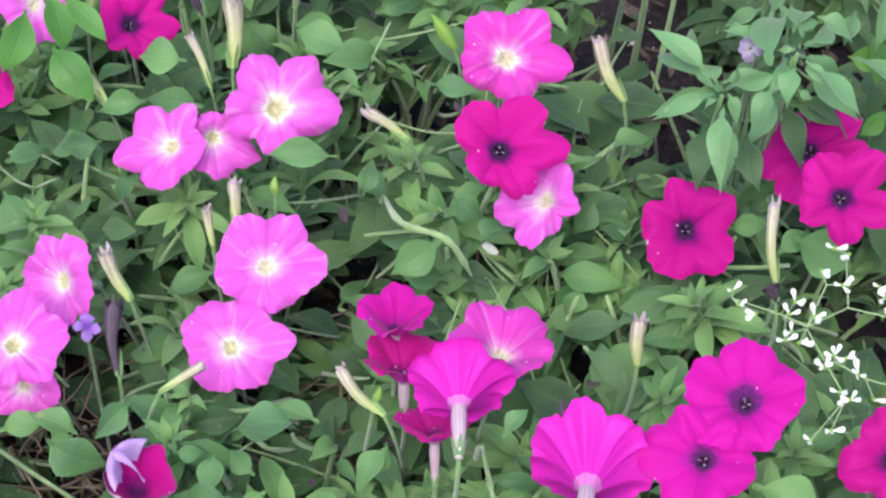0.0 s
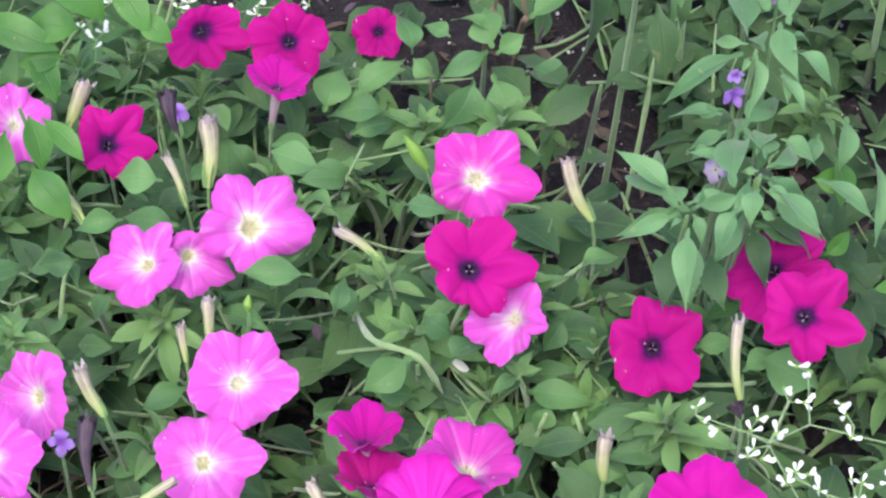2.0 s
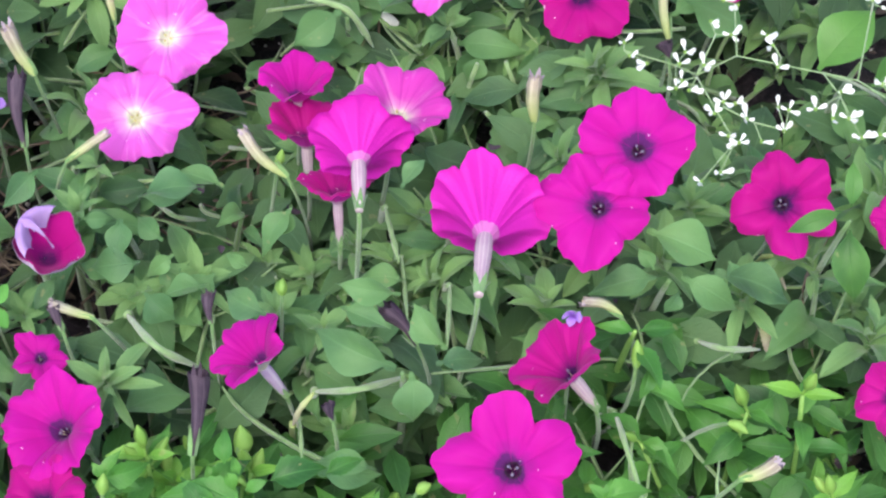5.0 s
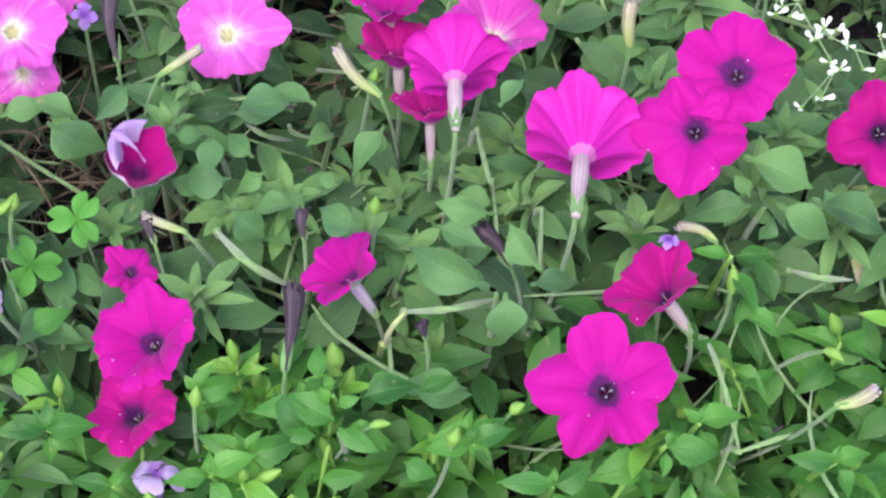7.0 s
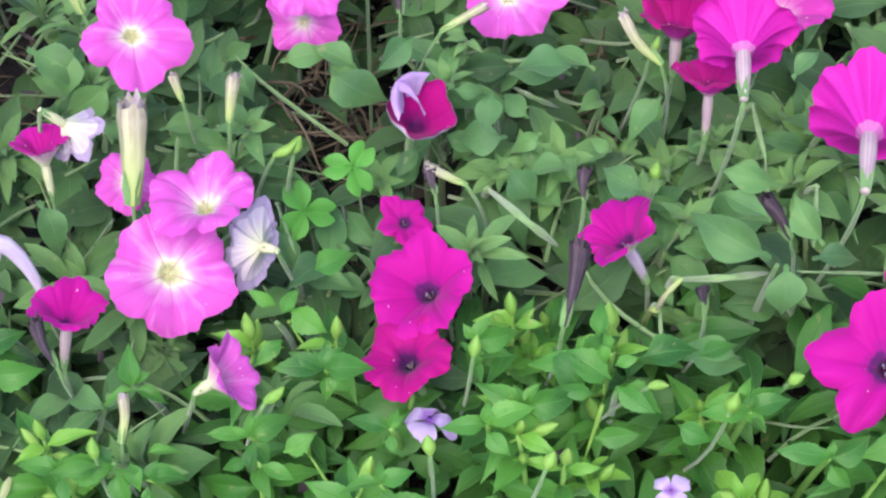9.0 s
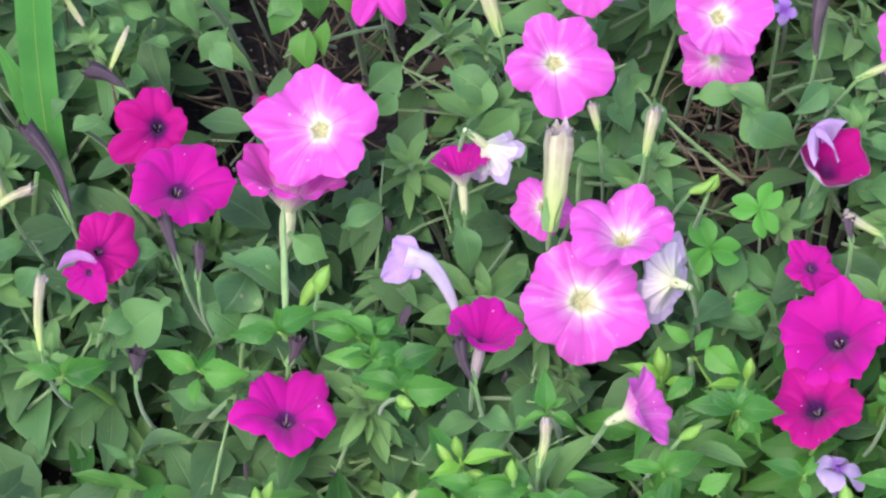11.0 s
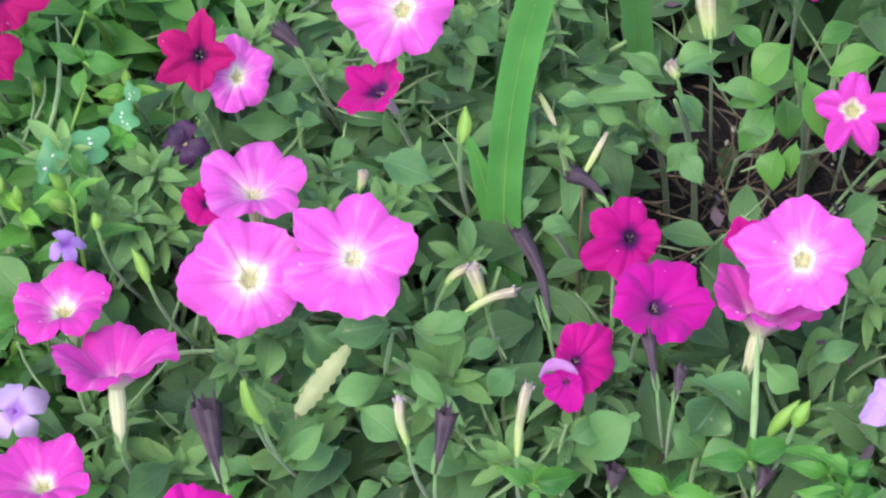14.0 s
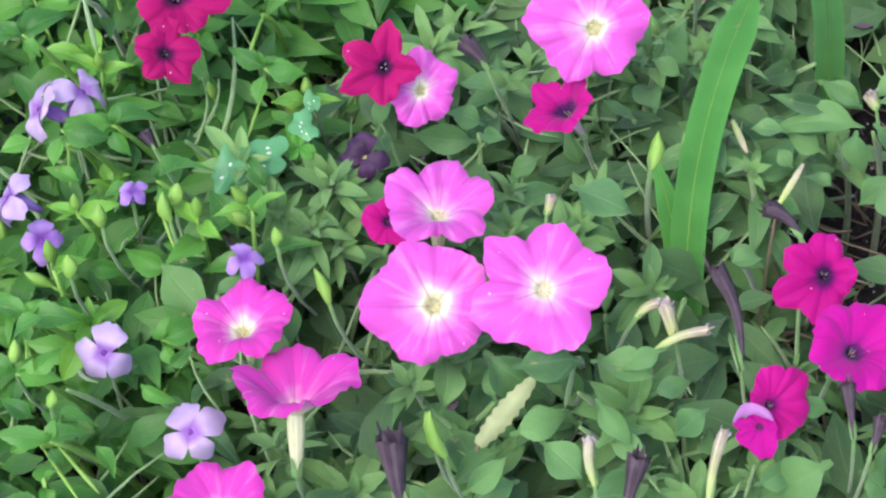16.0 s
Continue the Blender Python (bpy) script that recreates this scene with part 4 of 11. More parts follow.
def lobed_leaf(at, face, r, seed):
    """A blue-green leaf of rounded uneven lobes with drops of water on it."""
    top = thing("lobed_leaf", (at[0], at[1], GROUND), "blue-green lobed leaf dotted with bright water drops", "leaf", "lobed leaves")
    inv = Matrix.Translation(-top.location)
    rng = random.Random(seed)
    m = frame_of(at, face, rng.uniform(0, 360))
    bm = bmesh.new()
    ph = rng.random() * 6
    rows = []
    for j in range(7):
        s = max(0.03, j / 6)
        row = []
        for i in range(36):
            a = 2 * math.pi * i / 36
            f = 1 + s * s * (0.16 * math.sin(3 * a + ph) + 0.12 * math.sin(5 * a + 2 * ph) + 0.05 * math.sin(9 * a))
            row.append((r * s * f * math.cos(a), r * s * f * math.sin(a) * 0.75, r * (0.10 * math.sin(3 * a + ph) * s * s - 0.10 * s * s)))
        rows.append(row)
    sheet(bm, rows, closed=True)
    bm.transform(inv @ m)
    part("blade", bm, M_GLAUCOUS, top)
    for _ in range(4):
        a, q = rng.uniform(0, 6.28), rng.uniform(0.2, 0.7)
        bm = bmesh.new()
        bmesh.ops.create_icosphere(bm, subdivisions=2, radius=r * 0.07, matrix=inv @ m @ Matrix.Translation((r * q * math.cos(a), r * 0.75 * q * math.sin(a), r * 0.02)) @ Matrix.Diagonal((rng.uniform(0.7, 1.5), 0.8, 0.5, 1)))
        part("water_drop", bm, M_WHITE, top)
    bm = bmesh.new()
    p = Vector(at)
    p = p - Vector(face).normalized() * 0.0015
    tube(bm, bend(p, p - Vector((0, -0.02, 0.05)), (p.x, p.y + 0.05, GROUND - 0.01), 5), 0.0009, 5)
    bm.transform(inv)
    part("stalk", bm, M_STEM, top)


def folded_edge(top, way):
    """The pale underside of a lobe turned over at the rim of a bloom, along four points."""
    a, b, c, d = (Vector(p) for p in way)
    pts = [a * (1 - t) ** 3 + 3 * b * t * (1 - t) ** 2 + 3 * c * t * t * (1 - t) + d * t**3 for t in (i / 10 for i in range(11))]
    bm = bmesh.new()
    rows = []
    for k, p in enumerate(pts):
        w = 0.0026 * math.sin(math.pi * (0.06 + 0.88 * k / 10)) + 0.0003 * math.sin(5 * k)
        e = (pts[min(k + 1, 10)] - pts[max(k - 1, 0)]).normalized()
        n = e.cross(OPEN_SIDE).normalized()
        rows.append([p + n * w * q + OPEN_SIDE * 0.0016 * math.cos(1.4 * q) for q in (-1, -0.5, 0, 0.5, 1)])
    sheet(bm, rows)
    bm.transform(Matrix.Translation(-top.location))
    part("folded_edge", bm, M_FOLD, top, "pale lilac turned-over lobe edge")


# ---- the blooms ----

# petunias round the back of the bed
petunia("pink", (-0.1036, 0.0854, 0.2664), (0.06, -0.63, 0.77), 0.0284, 0, 1, notch=0.2, lobes=[(46, 1.07), (106, 1.03), (183, 0.92), (271, 0.86), (348, 1.13)])
petunia("pink", (-0.1601, 0.0751, 0.2574), (-0.34, -0.46, 0.82), 0.0236, 0, 2, notch=0.2, funnel=0.4, lobes=[(26, 0.85), (78, 0.99), (155, 0.99), (218, 1.19), (276, 0.98)])
petunia("pink", (-0.1358, 0.0799, 0.2533), (0.22, -0.76, 0.61), 0.0194, 0, 3, lobes=[(67, 0.69), (222, 0.92), (260, 1.08), (321, 1.3), (357, 1.01)])
petunia("pink", (-0.1148, -0.021, 0.2687), (0.01, -0.62, 0.79), 0.0261, 0, 4, notch=0.14, lobes=[(0, 1.13), (53, 1.06), (113, 1.05), (182, 0.92), (271, 0.84)])
petunia("pink", (-0.1348, -0.0501, 0.248), (-0.07, -0.54, 0.84), 0.0251, 0, 5, notch=0.13, lobes=[(10, 1.22), (57, 0.94), (136, 0.99), (251, 0.9), (309, 0.95)])
petunia("pink", (-0.2322, -0.055, 0.2679), (0.12, -0.55, 0.83), 0.0232, 0, 6, lobes=[(4, 1.13), (60, 1.16), (157, 0.9), (239, 0.84), (301, 0.96)])
petunia("pink", (-0.2154, -0.007, 0.2554), (-0.52, -0.5, 0.69), 0.0233, 0, 7, funnel=0.35, length=1.2, lobes=[(93, 1.02), (138, 0.94), (193, 0.94), (326, 1.02), (347, 1.08)])
petunia("pink", (-0.2332, -0.0552, 0.235), (-0.3, -0.84, 0.46), 0.0183, 10, 8)
petunia("rose", (0.0125, 0.088, 0.2863), (-0.05, -0.68, 0.73), 0.0272, 0, 9, notch=0.2, lobes=[(49, 1.12), (125, 1.01), (201, 0.84), (289, 0.84), (353, 1.19)])
petunia("magenta", (0.0018, 0.0292, 0.2825), (-0.09, -0.65, 0.76), 0.0270, 0, 10, notch=0.27, ruffle=0.05, lobes=[(4, 1.22), (53, 1.15), (131, 1.01), (240, 0.66), (299, 0.97)])
petunia("pink", (0.0208, 0.0167, 0.2556), (-0.46, -0.64, 0.61), 0.0220, 0, 11, funnel=0.4, notch=0.25, lobes=[(14, 0.88), (78, 1.12), (212, 1.16), (269, 1.11), (320, 0.74)])
petunia("magenta", (0.0944, 0.0156, 0.2294), (-0.17, -0.61, 0.78), 0.0264, 0, 12, notch=0.22, lobes=[(42, 1.08), (111, 1.0), (157, 0.87), (251, 0.97), (327, 1.07)])
petunia("magenta", (0.1603, -0.0136, 0.2764), (-0.24, -0.6, 0.76), 0.0254, 0, 13, notch=0.26, lobes=[(57, 1.13), (135, 0.95), (222, 0.83), (285, 0.93), (356, 1.17)])
petunia("magenta", (0.1633, 0.0511, 0.2417), (-0.22, -0.54, 0.81), 0.0275, 0, 14, lobes=[(12, 1.06), (42, 1.05), (152, 0.76), (211, 1.06), (255, 1.07)])
petunia("cerise", (-0.0550, -0.0410, 0.2550), (0.06, 0.18, 0.98), 0.0185, 0, 15, notch=0.2, cone=True, funnel=0.85)
petunia("magenta", (-0.0540, -0.0600, 0.2450), (0.03, 0.31, 0.95), 0.0203, 20, 16, ruffle=0.06, cone=True, funnel=0.80)
petunia("bright", (-0.0330, -0.1040, 0.2800), (0.11, 0.98, -0.14), 0.0241, 20, 17, length=1.2, cone=True, ruffle=0.035, notch=0.14, tube_ink=M_TUBE_PURPLE, flank=M_FLANK_BRIGHT, funnel=0.80)
petunia("magenta", (-0.0440, -0.1020, 0.2500), (0.03, 0.40, 0.92), 0.0171, 10, 18, length=1.3, cone=True, funnel=0.80)
petunia("rose", (-0.0090, -0.0810, 0.2770), (0.21, 0.09, 0.97), 0.0249, 0, 19, ruffle=0.05, notch=0.2, cone=True, funnel=0.60)
petunia("bright", (0.0210, -0.1430, 0.2700), (0.22, 0.93, -0.30), 0.0270, 0, 20, length=1.5, cone=True, ruffle=0.03, notch=0.14, tube_ink=M_TUBE_PURPLE, flank=M_FLANK_BRIGHT, lobes=[(30, 1.0), (78, 1.1), (130, 1.0), (200, 1.08), (325, 1.08)], funnel=1.05)
petunia("cerise", (0.0879, -0.1411, 0.2928), (-0.18, -0.5, 0.85), 0.0261, 0, 21, notch=0.14, lobes=[(22, 1.02), (101, 1.05), (162, 1.11), (226, 0.97), (307, 0.84)])
petunia("cerise", (0.0666, -0.1594, 0.2779), (-0.23, -0.52, 0.82), 0.0257, 0, 22, notch=0.2, lobes=[(12, 0.91), (62, 0.87), (127, 0.99), (174, 1.15), (270, 1.08)])
petunia("magenta", (0.1526, -0.1579, 0.2633), (-0.22, -0.54, 0.81), 0.0255, 0, 23, notch=0.26, lobes=[(56, 1.05), (104, 0.94), (208, 0.93), (298, 1.03), (342, 1.04)])
petunia("magenta", (-0.1758, 0.1554, 0.2649), (0.07, -0.66, 0.75), 0.0224, 0, 26, notch=0.24, lobes=[(42, 1.24), (105, 0.99), (214, 0.72), (290, 0.89), (350, 1.16)])
petunia("pink", (-0.2236, 0.1698, 0.27), (0.2, -0.66, 0.73), 0.0204, 10, 27)
petunia("magenta", (-0.2564, 0.1264, 0.26), (0.13, -0.64, 0.76), 0.0206, 40, 28)
petunia("magenta", (-0.0745, 0.2517, 0.2453), (-0.01, -0.69, 0.72), 0.0238, 0, 29, lobes=[(15, 0.99), (96, 0.95), (152, 1.06), (216, 1.0), (293, 1.01)])
petunia("cerise", (-0.0816, 0.2181, 0.25), (0.18, 0.01, 0.98), 0.0189, 0, 30, length=1.4, cone=True, funnel=0.6)
petunia("magenta", (-0.1248, 0.2673, 0.2448), (-0.07, -0.69, 0.72), 0.0236, 0, 31, notch=0.25, lobes=[(21, 1.06), (101, 0.57), (236, 1.03), (296, 0.99), (350, 1.35)])
petunia("magenta", (-0.0192, 0.3082, 0.2), (-0.05, -0.61, 0.79), 0.0163, 15, 32)
petunia("magenta", (-0.2566, 0.3265, 0.25), (0.12, -0.63, 0.76), 0.0149, 15, 33)

# petunias in the middle of the bed
petunia("cerise", (0.0095, -0.2767, 0.2583), (-0.13, -0.49, 0.86), 0.0306, 0, 34, notch=0.24, lobes=[(35, 1.0), (103, 1.1), (181, 1.08), (248, 0.98), (310, 0.83)])
petunia("magenta", (0.0350, -0.2270, 0.2660), (-0.52, 0.21, 0.83), 0.0224, 0, 35, notch=0.2, cone=True, funnel=0.75)
petunia("cerise", (-0.0950, -0.1870, 0.2430), (-0.43, 0.13, 0.89), 0.0205, 0, 36, notch=0.26, length=1.1, tube_ink=M_TUBE_LILAC, flank=M_FLANK_PALE, cone=True, funnel=0.75)
petunia("cerise", (-0.1830, -0.2120, 0.2400), (-0.35, -0.19, 0.92), 0.0253, 0, 37, notch=0.15, funnel=0.62)
petunia("magenta", (-0.1900, -0.2430, 0.2310), (-0.27, -0.00, 0.97), 0.0210, 0, 38, funnel=0.50)
petunia("cerise", (-0.1871, -0.1628, 0.22), (0.09, -0.22, 0.97), 0.0135, 35, 39, notch=0.28)
petunia("pink", (-0.3081, -0.0963, 0.2761), (0.09, -0.6, 0.8), 0.0251, 0, 40, notch=0.2, lobes=[(47, 0.98), (111, 0.94), (182, 0.9), (273, 1.03), (344, 1.16)])
petunia("pink", (-0.2912, -0.2037, 0.241), (0.07, -0.55, 0.83), 0.0290, 0, 41, notch=0.15, lobes=[(42, 1.01), (108, 0.92), (199, 0.95), (271, 1.01), (332, 1.1)])
petunia("pink", (-0.2750, -0.1800, 0.2670), (-0.05, 0.05, 1.00), 0.0251, 0, 42, funnel=0.50)
petunia("pink", (-0.3107, -0.1552, 0.245), (-0.11, -0.46, 0.88), 0.0147, 0, 43)
petunia("cerise", (-0.3490, -0.1390, 0.2580), (-0.10, 0.39, 0.92), 0.0150, 15, 44, length=1.15, tube_ink=M_TUBE_PALE, flank=M_FLANK_CREAM, cone=True, funnel=0.95)
petunia("pale", (-0.3314, -0.1326, 0.25), (0.54, 0.11, -0.83), 0.0148, 30, 45, notch=0.3, funnel=0.8, cone=True, length=1.15)
petunia("cerise", (-0.3320, -0.2240, 0.2500), (0.16, 0.31, 0.94), 0.0182, 0, 46, length=1.1, cone=True, ruffle=0.06, funnel=0.80)
petunia("pale", (-0.2572, -0.1812, 0.2296), (-0.63, 0.55, -0.55), 0.0179, 0, 47, length=0.7, funnel=0.5, cone=True, lobes=[(81, 0.83), (148, 1.24), (197, 0.89), (318, 1.14), (348, 0.91)])
petunia("pink", (-0.2595, -0.2616, 0.25), (0.8, 0.05, 0.6), 0.0175, 10, 48, funnel=0.85, cone=True, length=0.55, notch=0.3, ruffle=0.05)
petunia("pink", (-0.4129, -0.1351, 0.2687), (-0.02, -0.54, 0.84), 0.0285, 0, 49, notch=0.2, lobes=[(28, 0.97), (107, 0.99), (177, 1.1), (238, 1.06), (310, 0.89)])
petunia("rose", (-0.4250, -0.1400, 0.2450), (0.11, 0.42, 0.90), 0.0266, 45, 50, length=0.9, ruffle=0.06, cone=True, funnel=0.80)
petunia("magenta", (-0.4404, -0.1058, 0.24), (-0.29, -0.55, 0.78), 0.0111, 0, 51)
petunia("cerise", (-0.4710, -0.1630, 0.2620), (0.31, -0.06, 0.95), 0.0240, 0, 52, notch=0.12, funnel=0.50)
petunia("magenta", (-0.4922, -0.1146, 0.2402), (0.1, -0.49, 0.87), 0.0207, 0, 53, notch=0.2, lobes=[(5, 0.67), (92, 0.95), (150, 0.99), (210, 1.3), (257, 1.1)])
bloom = petunia("magenta", (-0.5032, -0.1994, 0.2545), (0.37, -0.42, 0.83), 0.0163, 0, 54, notch=0.15, lobes=[(22, 1.32), (68, 1.04), (164, 0.64), (267, 0.92), (320, 1.08)])
folded_edge(bloom, [(-0.518, -0.217, 0.262), (-0.516, -0.207, 0.262), (-0.509, -0.206, 0.262), (-0.502, -0.212, 0.262)])
petunia("cerise", (-0.507, -0.2121, 0.2542), (0.01, -0.73, 0.68), 0.0102, 0, 55, notch=0.2, lobes=[(32, 0.72), (127, 0.65), (183, 1.11), (217, 1.1), (292, 1.42)])
petunia("cerise", (-0.4160, -0.2540, 0.2220), (0.15, 0.15, 0.98), 0.0232, 0, 56, notch=0.2, length=1.1, funnel=0.52)
petunia("star", (-0.3979, -0.0169, 0.2405), (-0.03, -0.6, 0.8), 0.0224, 0, 57, star=True, notch=0.42, lobes=[(15, 1.07), (94, 0.89), (177, 0.88), (253, 1.06), (304, 1.1)])

# petunias at the far end of the bed
petunia("pink", (-0.6074, -0.1838, 0.2841), (0.14, -0.51, 0.85), 0.0301, 0, 58, notch=0.2, lobes=[(13, 0.97), (82, 0.96), (138, 1.03), (200, 1.09), (295, 0.95)])
petunia("pink", (-0.6553, -0.1896, 0.2627), (0.15, -0.55, 0.82), 0.0279, 0, 59, notch=0.14, lobes=[(49, 0.97), (115, 1.06), (180, 1.16), (255, 0.95), (304, 0.87)])
petunia("pink", (-0.6680, -0.1310, 0.2630), (0.01, 0.08, 1.00), 0.0260, 0, 60, notch=0.18, cone=True, funnel=0.50)
petunia("magenta", (-0.6927, -0.1328, 0.24), (0.04, -0.55, 0.83), 0.0120, 30, 61)
petunia("magenta", (-0.6300, -0.0500, 0.2480), (-0.45, -0.10, 0.89), 0.0191, 0, 62, notch=0.2, funnel=0.50)
petunia("pink", (-0.6201, -0.0262, 0.2776), (0.09, -0.61, 0.79), 0.0280, 0, 63, notch=0.17, lobes=[(24, 0.96), (91, 1.0), (171, 1.21), (248, 0.97), (302, 0.86)])
petunia("crimson", (-0.7117, -0.0642, 0.2667), (0.23, -0.61, 0.76), 0.0208, 0, 64, star=True, notch=0.38, lobes=[(79, 1.04), (150, 1.11), (203, 1.14), (263, 0.9), (348, 0.82)])
petunia("pink", (-0.6947, -0.0599, 0.25), (0.39, -0.5, 0.77), 0.0183, 12, 65)
petunia("crimson", (-0.8212, -0.0444, 0.2656), (0.4, -0.53, 0.75), 0.0227, 0, 66, notch=0.22, lobes=[(52, 1.08), (125, 1.08), (204, 0.88), (289, 0.82), (340, 1.14)])
petunia("crimson", (-0.8212, -0.0669, 0.25), (0.4, -0.51, 0.76), 0.0162, 65, 67, notch=0.25)
petunia("rose", (-0.7360, -0.2160, 0.2630), (-0.13, 0.05, 0.99), 0.0223, 0, 68, notch=0.14, funnel=0.50)
petunia("rose", (-0.7030, -0.2400, 0.2650), (-0.09, 0.47, 0.88), 0.0273, 0, 69, length=1.1, ruffle=0.06, cone=True, funnel=0.65)
petunia("rose", (-0.7140, -0.3110, 0.2720), (-0.06, 0.11, 0.99), 0.0230, 0, 70, funnel=0.50)
petunia("cerise", (-0.6527, -0.3055, 0.24), (0.2, -0.3, 0.93), 0.0196, 10, 71)
petunia("cerise", (-0.5476, -0.3142, 0.24), (0.13, -0.3, 0.94), 0.0174, 10, 72)
petunia("magenta", (-0.5886, -0.2772, 0.22), (0.15, -0.22, 0.96), 0.0098, 40, 73, notch=0.4, curl=0.5, funnel=0.5)
petunia("cerise", (-0.4341, 0.0667, 0.26), (-0.06, -0.48, 0.88), 0.0251, 10, 74)
petunia("magenta", (-0.5807, 0.0425, 0.25), (0.07, -0.46, 0.89), 0.0121, 10, 75)
petunia("pink", (-0.2937, -0.0181, 0.2554), (-0.1, -0.6, 0.79), 0.0264, 0, 76, notch=0.17, lobes=[(4, 0.98), (61, 1.18), (131, 1.14), (174, 0.88), (274, 0.81)])
petunia("magenta", (0.2086, -0.1575, 0.24), (-0.4, -0.25, 0.88), 0.0125, 0, 77, notch=0.25)
petunia("magenta", (0.184, -0.2516, 0.24), (-0.39, -0.18, 0.9), 0.0187, 30, 78)

# spent blooms and buds
faded_cup((-0.1780, -0.1170, 0.2450), (0.21, -0.21, 0.96), 0.0152)
limp_bloom([(-0.346, -0.208, 0.232), (-0.352, -0.2, 0.245), (-0.36, -0.197, 0.255), (-0.369, -0.197, 0.258)], [(-0.374, -0.19, 0.262), (-0.379, -0.204, 0.25), (-0.37, -0.203, 0.25), (-0.377, -0.197, 0.256)])
wilted((-0.1246, 0.1336, 0.25), (-0.1218, 0.1502, 0.2834), 0.0090, M_WITHER, "pale withered petunia bloom shrivelled to a pleated tube")
wilted((-0.1282, 0.0216, 0.25), (-0.1272, 0.0322, 0.2712), 0.0056, M_WITHER, "pale withered petunia bloom shrivelled to a pleated tube")
wilted((-0.1363, 0.12, 0.25), (-0.1446, 0.1328, 0.2748), 0.0041, M_WITHER, "pale withered petunia bloom shrivelled to a pleated tube")
wilted((-0.1978, 0.1874, 0.25), (-0.1867, 0.1967, 0.2723), 0.0080, M_WITHER, "pale withered petunia bloom shrivelled to a pleated tube")
wilted((-0.1893, 0.1129, 0.25), (-0.2054, 0.1234, 0.2717), 0.0065, M_WITHER, "pale withered petunia bloom shrivelled to a pleated tube")
wilted((-0.039, 0.0715, 0.25), (-0.0594, 0.078, 0.2663), 0.0052, M_WITHER, "pale withered petunia bloom shrivelled to a pleated tube")
wilted((-0.1799, -0.0187, 0.25), (-0.1897, -0.0072, 0.2724), 0.0065, M_WITHER, "pale withered petunia bloom shrivelled to a pleated tube")
wilted((0.0736, 0.0878, 0.25), (0.0617, 0.1025, 0.2785), 0.0071, M_WITHER, "pale withered petunia bloom shrivelled to a pleated tube")
wilted((0.1261, -0.0417, 0.25), (0.1252, -0.0233, 0.2863), 0.0049, M_WITHER, "pale withered petunia bloom shrivelled to a pleated tube")
wilted((-0.1397, 0.0116, 0.25), (-0.141, 0.0203, 0.2671), 0.0039, M_WITHER, "pale withered petunia bloom shrivelled to a pleated tube")
wilted((0.0526, -0.0828, 0.25), (0.0541, -0.0728, 0.2701), 0.0064, M_WITHER, "pale withered petunia bloom shrivelled to a pleated tube")
wilted((-0.0664, -0.0991, 0.25), (-0.0845, -0.0877, 0.2716), 0.0051, M_WITHER, "pale withered petunia bloom shrivelled to a pleated tube")
wilted((-0.1676, -0.0752, 0.25), (-0.1466, -0.0733, 0.2649), 0.0036, M_WITHER, "pale withered petunia bloom shrivelled to a pleated tube")
wilted((-0.3069, -0.1727, 0.25), (-0.3042, -0.1474, 0.288), 0.0115, M_WITHER, "pale withered petunia bloom shrivelled to a pleated tube")
wilted((-0.2652, -0.1272, 0.25), (-0.262, -0.1152, 0.2681), 0.0056, M_WITHER, "pale withered petunia bloom shrivelled to a pleated tube")
wilted((-0.1598, -0.167, 0.25), (-0.1772, -0.1645, 0.2605), 0.0040, M_WITHER, "pale withered petunia bloom shrivelled to a pleated tube")
wilted((-0.3065, -0.2963, 0.25), (-0.3043, -0.2848, 0.2673), 0.0032, M_WITHER, "pale withered petunia bloom shrivelled to a pleated tube")
wilted((-0.2867, -0.1136, 0.25), (-0.2905, -0.1069, 0.2604), 0.0031, M_WITHER, "pale withered petunia bloom shrivelled to a pleated tube")
wilted((-0.55, -0.1741, 0.25), (-0.5577, -0.1658, 0.265), 0.0061, M_WITHER, "pale withered petunia bloom shrivelled to a pleated tube")
wilted((-0.5589, -0.1819, 0.25), (-0.5369, -0.1748, 0.2641), 0.0036, M_WITHER, "pale withered petunia bloom shrivelled to a pleated tube")
wilted((-0.3349, -0.0575, 0.25), (-0.3453, -0.0428, 0.2751), 0.0080, M_WITHER, "pale withered petunia bloom shrivelled to a pleated tube")
wilted((-0.5697, -0.1659, 0.25), (-0.5601, -0.161, 0.2583), 0.0046, M_WITHER, "pale withered petunia bloom shrivelled to a pleated tube")
wilted((-0.5214, -0.251, 0.25), (-0.5206, -0.233, 0.2769), 0.0022, M_WITHER, "pale withered petunia bloom shrivelled to a pleated tube")
wilted((-0.569, -0.2541, 0.25), (-0.5744, -0.2435, 0.2673), 0.0019, M_WITHER, "pale withered petunia bloom shrivelled to a pleated tube")
wilted((-0.6208, -0.1192, 0.25), (-0.6196, -0.1141, 0.2577), 0.0048, M_WITHER, "pale withered petunia bloom shrivelled to a pleated tube")
wilted((0.0716, -0.2004, 0.25), (0.0545, -0.1966, 0.2593), 0.0040, M_WITHER, "pale withered petunia bloom shrivelled to a pleated tube")
wilted((0.1046, -0.2901, 0.25), (0.12, -0.2898, 0.259), 0.0061, M_WITHER, "pale withered petunia bloom shrivelled to a pleated tube")
wilted((-0.4709, -0.0022, 0.2617), (-0.4772, 0.0109, 0.2845), 0.0105, M_WITHER, "pale withered petunia bloom shrivelled to a pleated tube")
wilted((-0.4839, -0.0206, 0.25), (-0.4887, -0.018, 0.2565), 0.0061, M_WITHER, "pale withered petunia bloom shrivelled to a pleated tube")
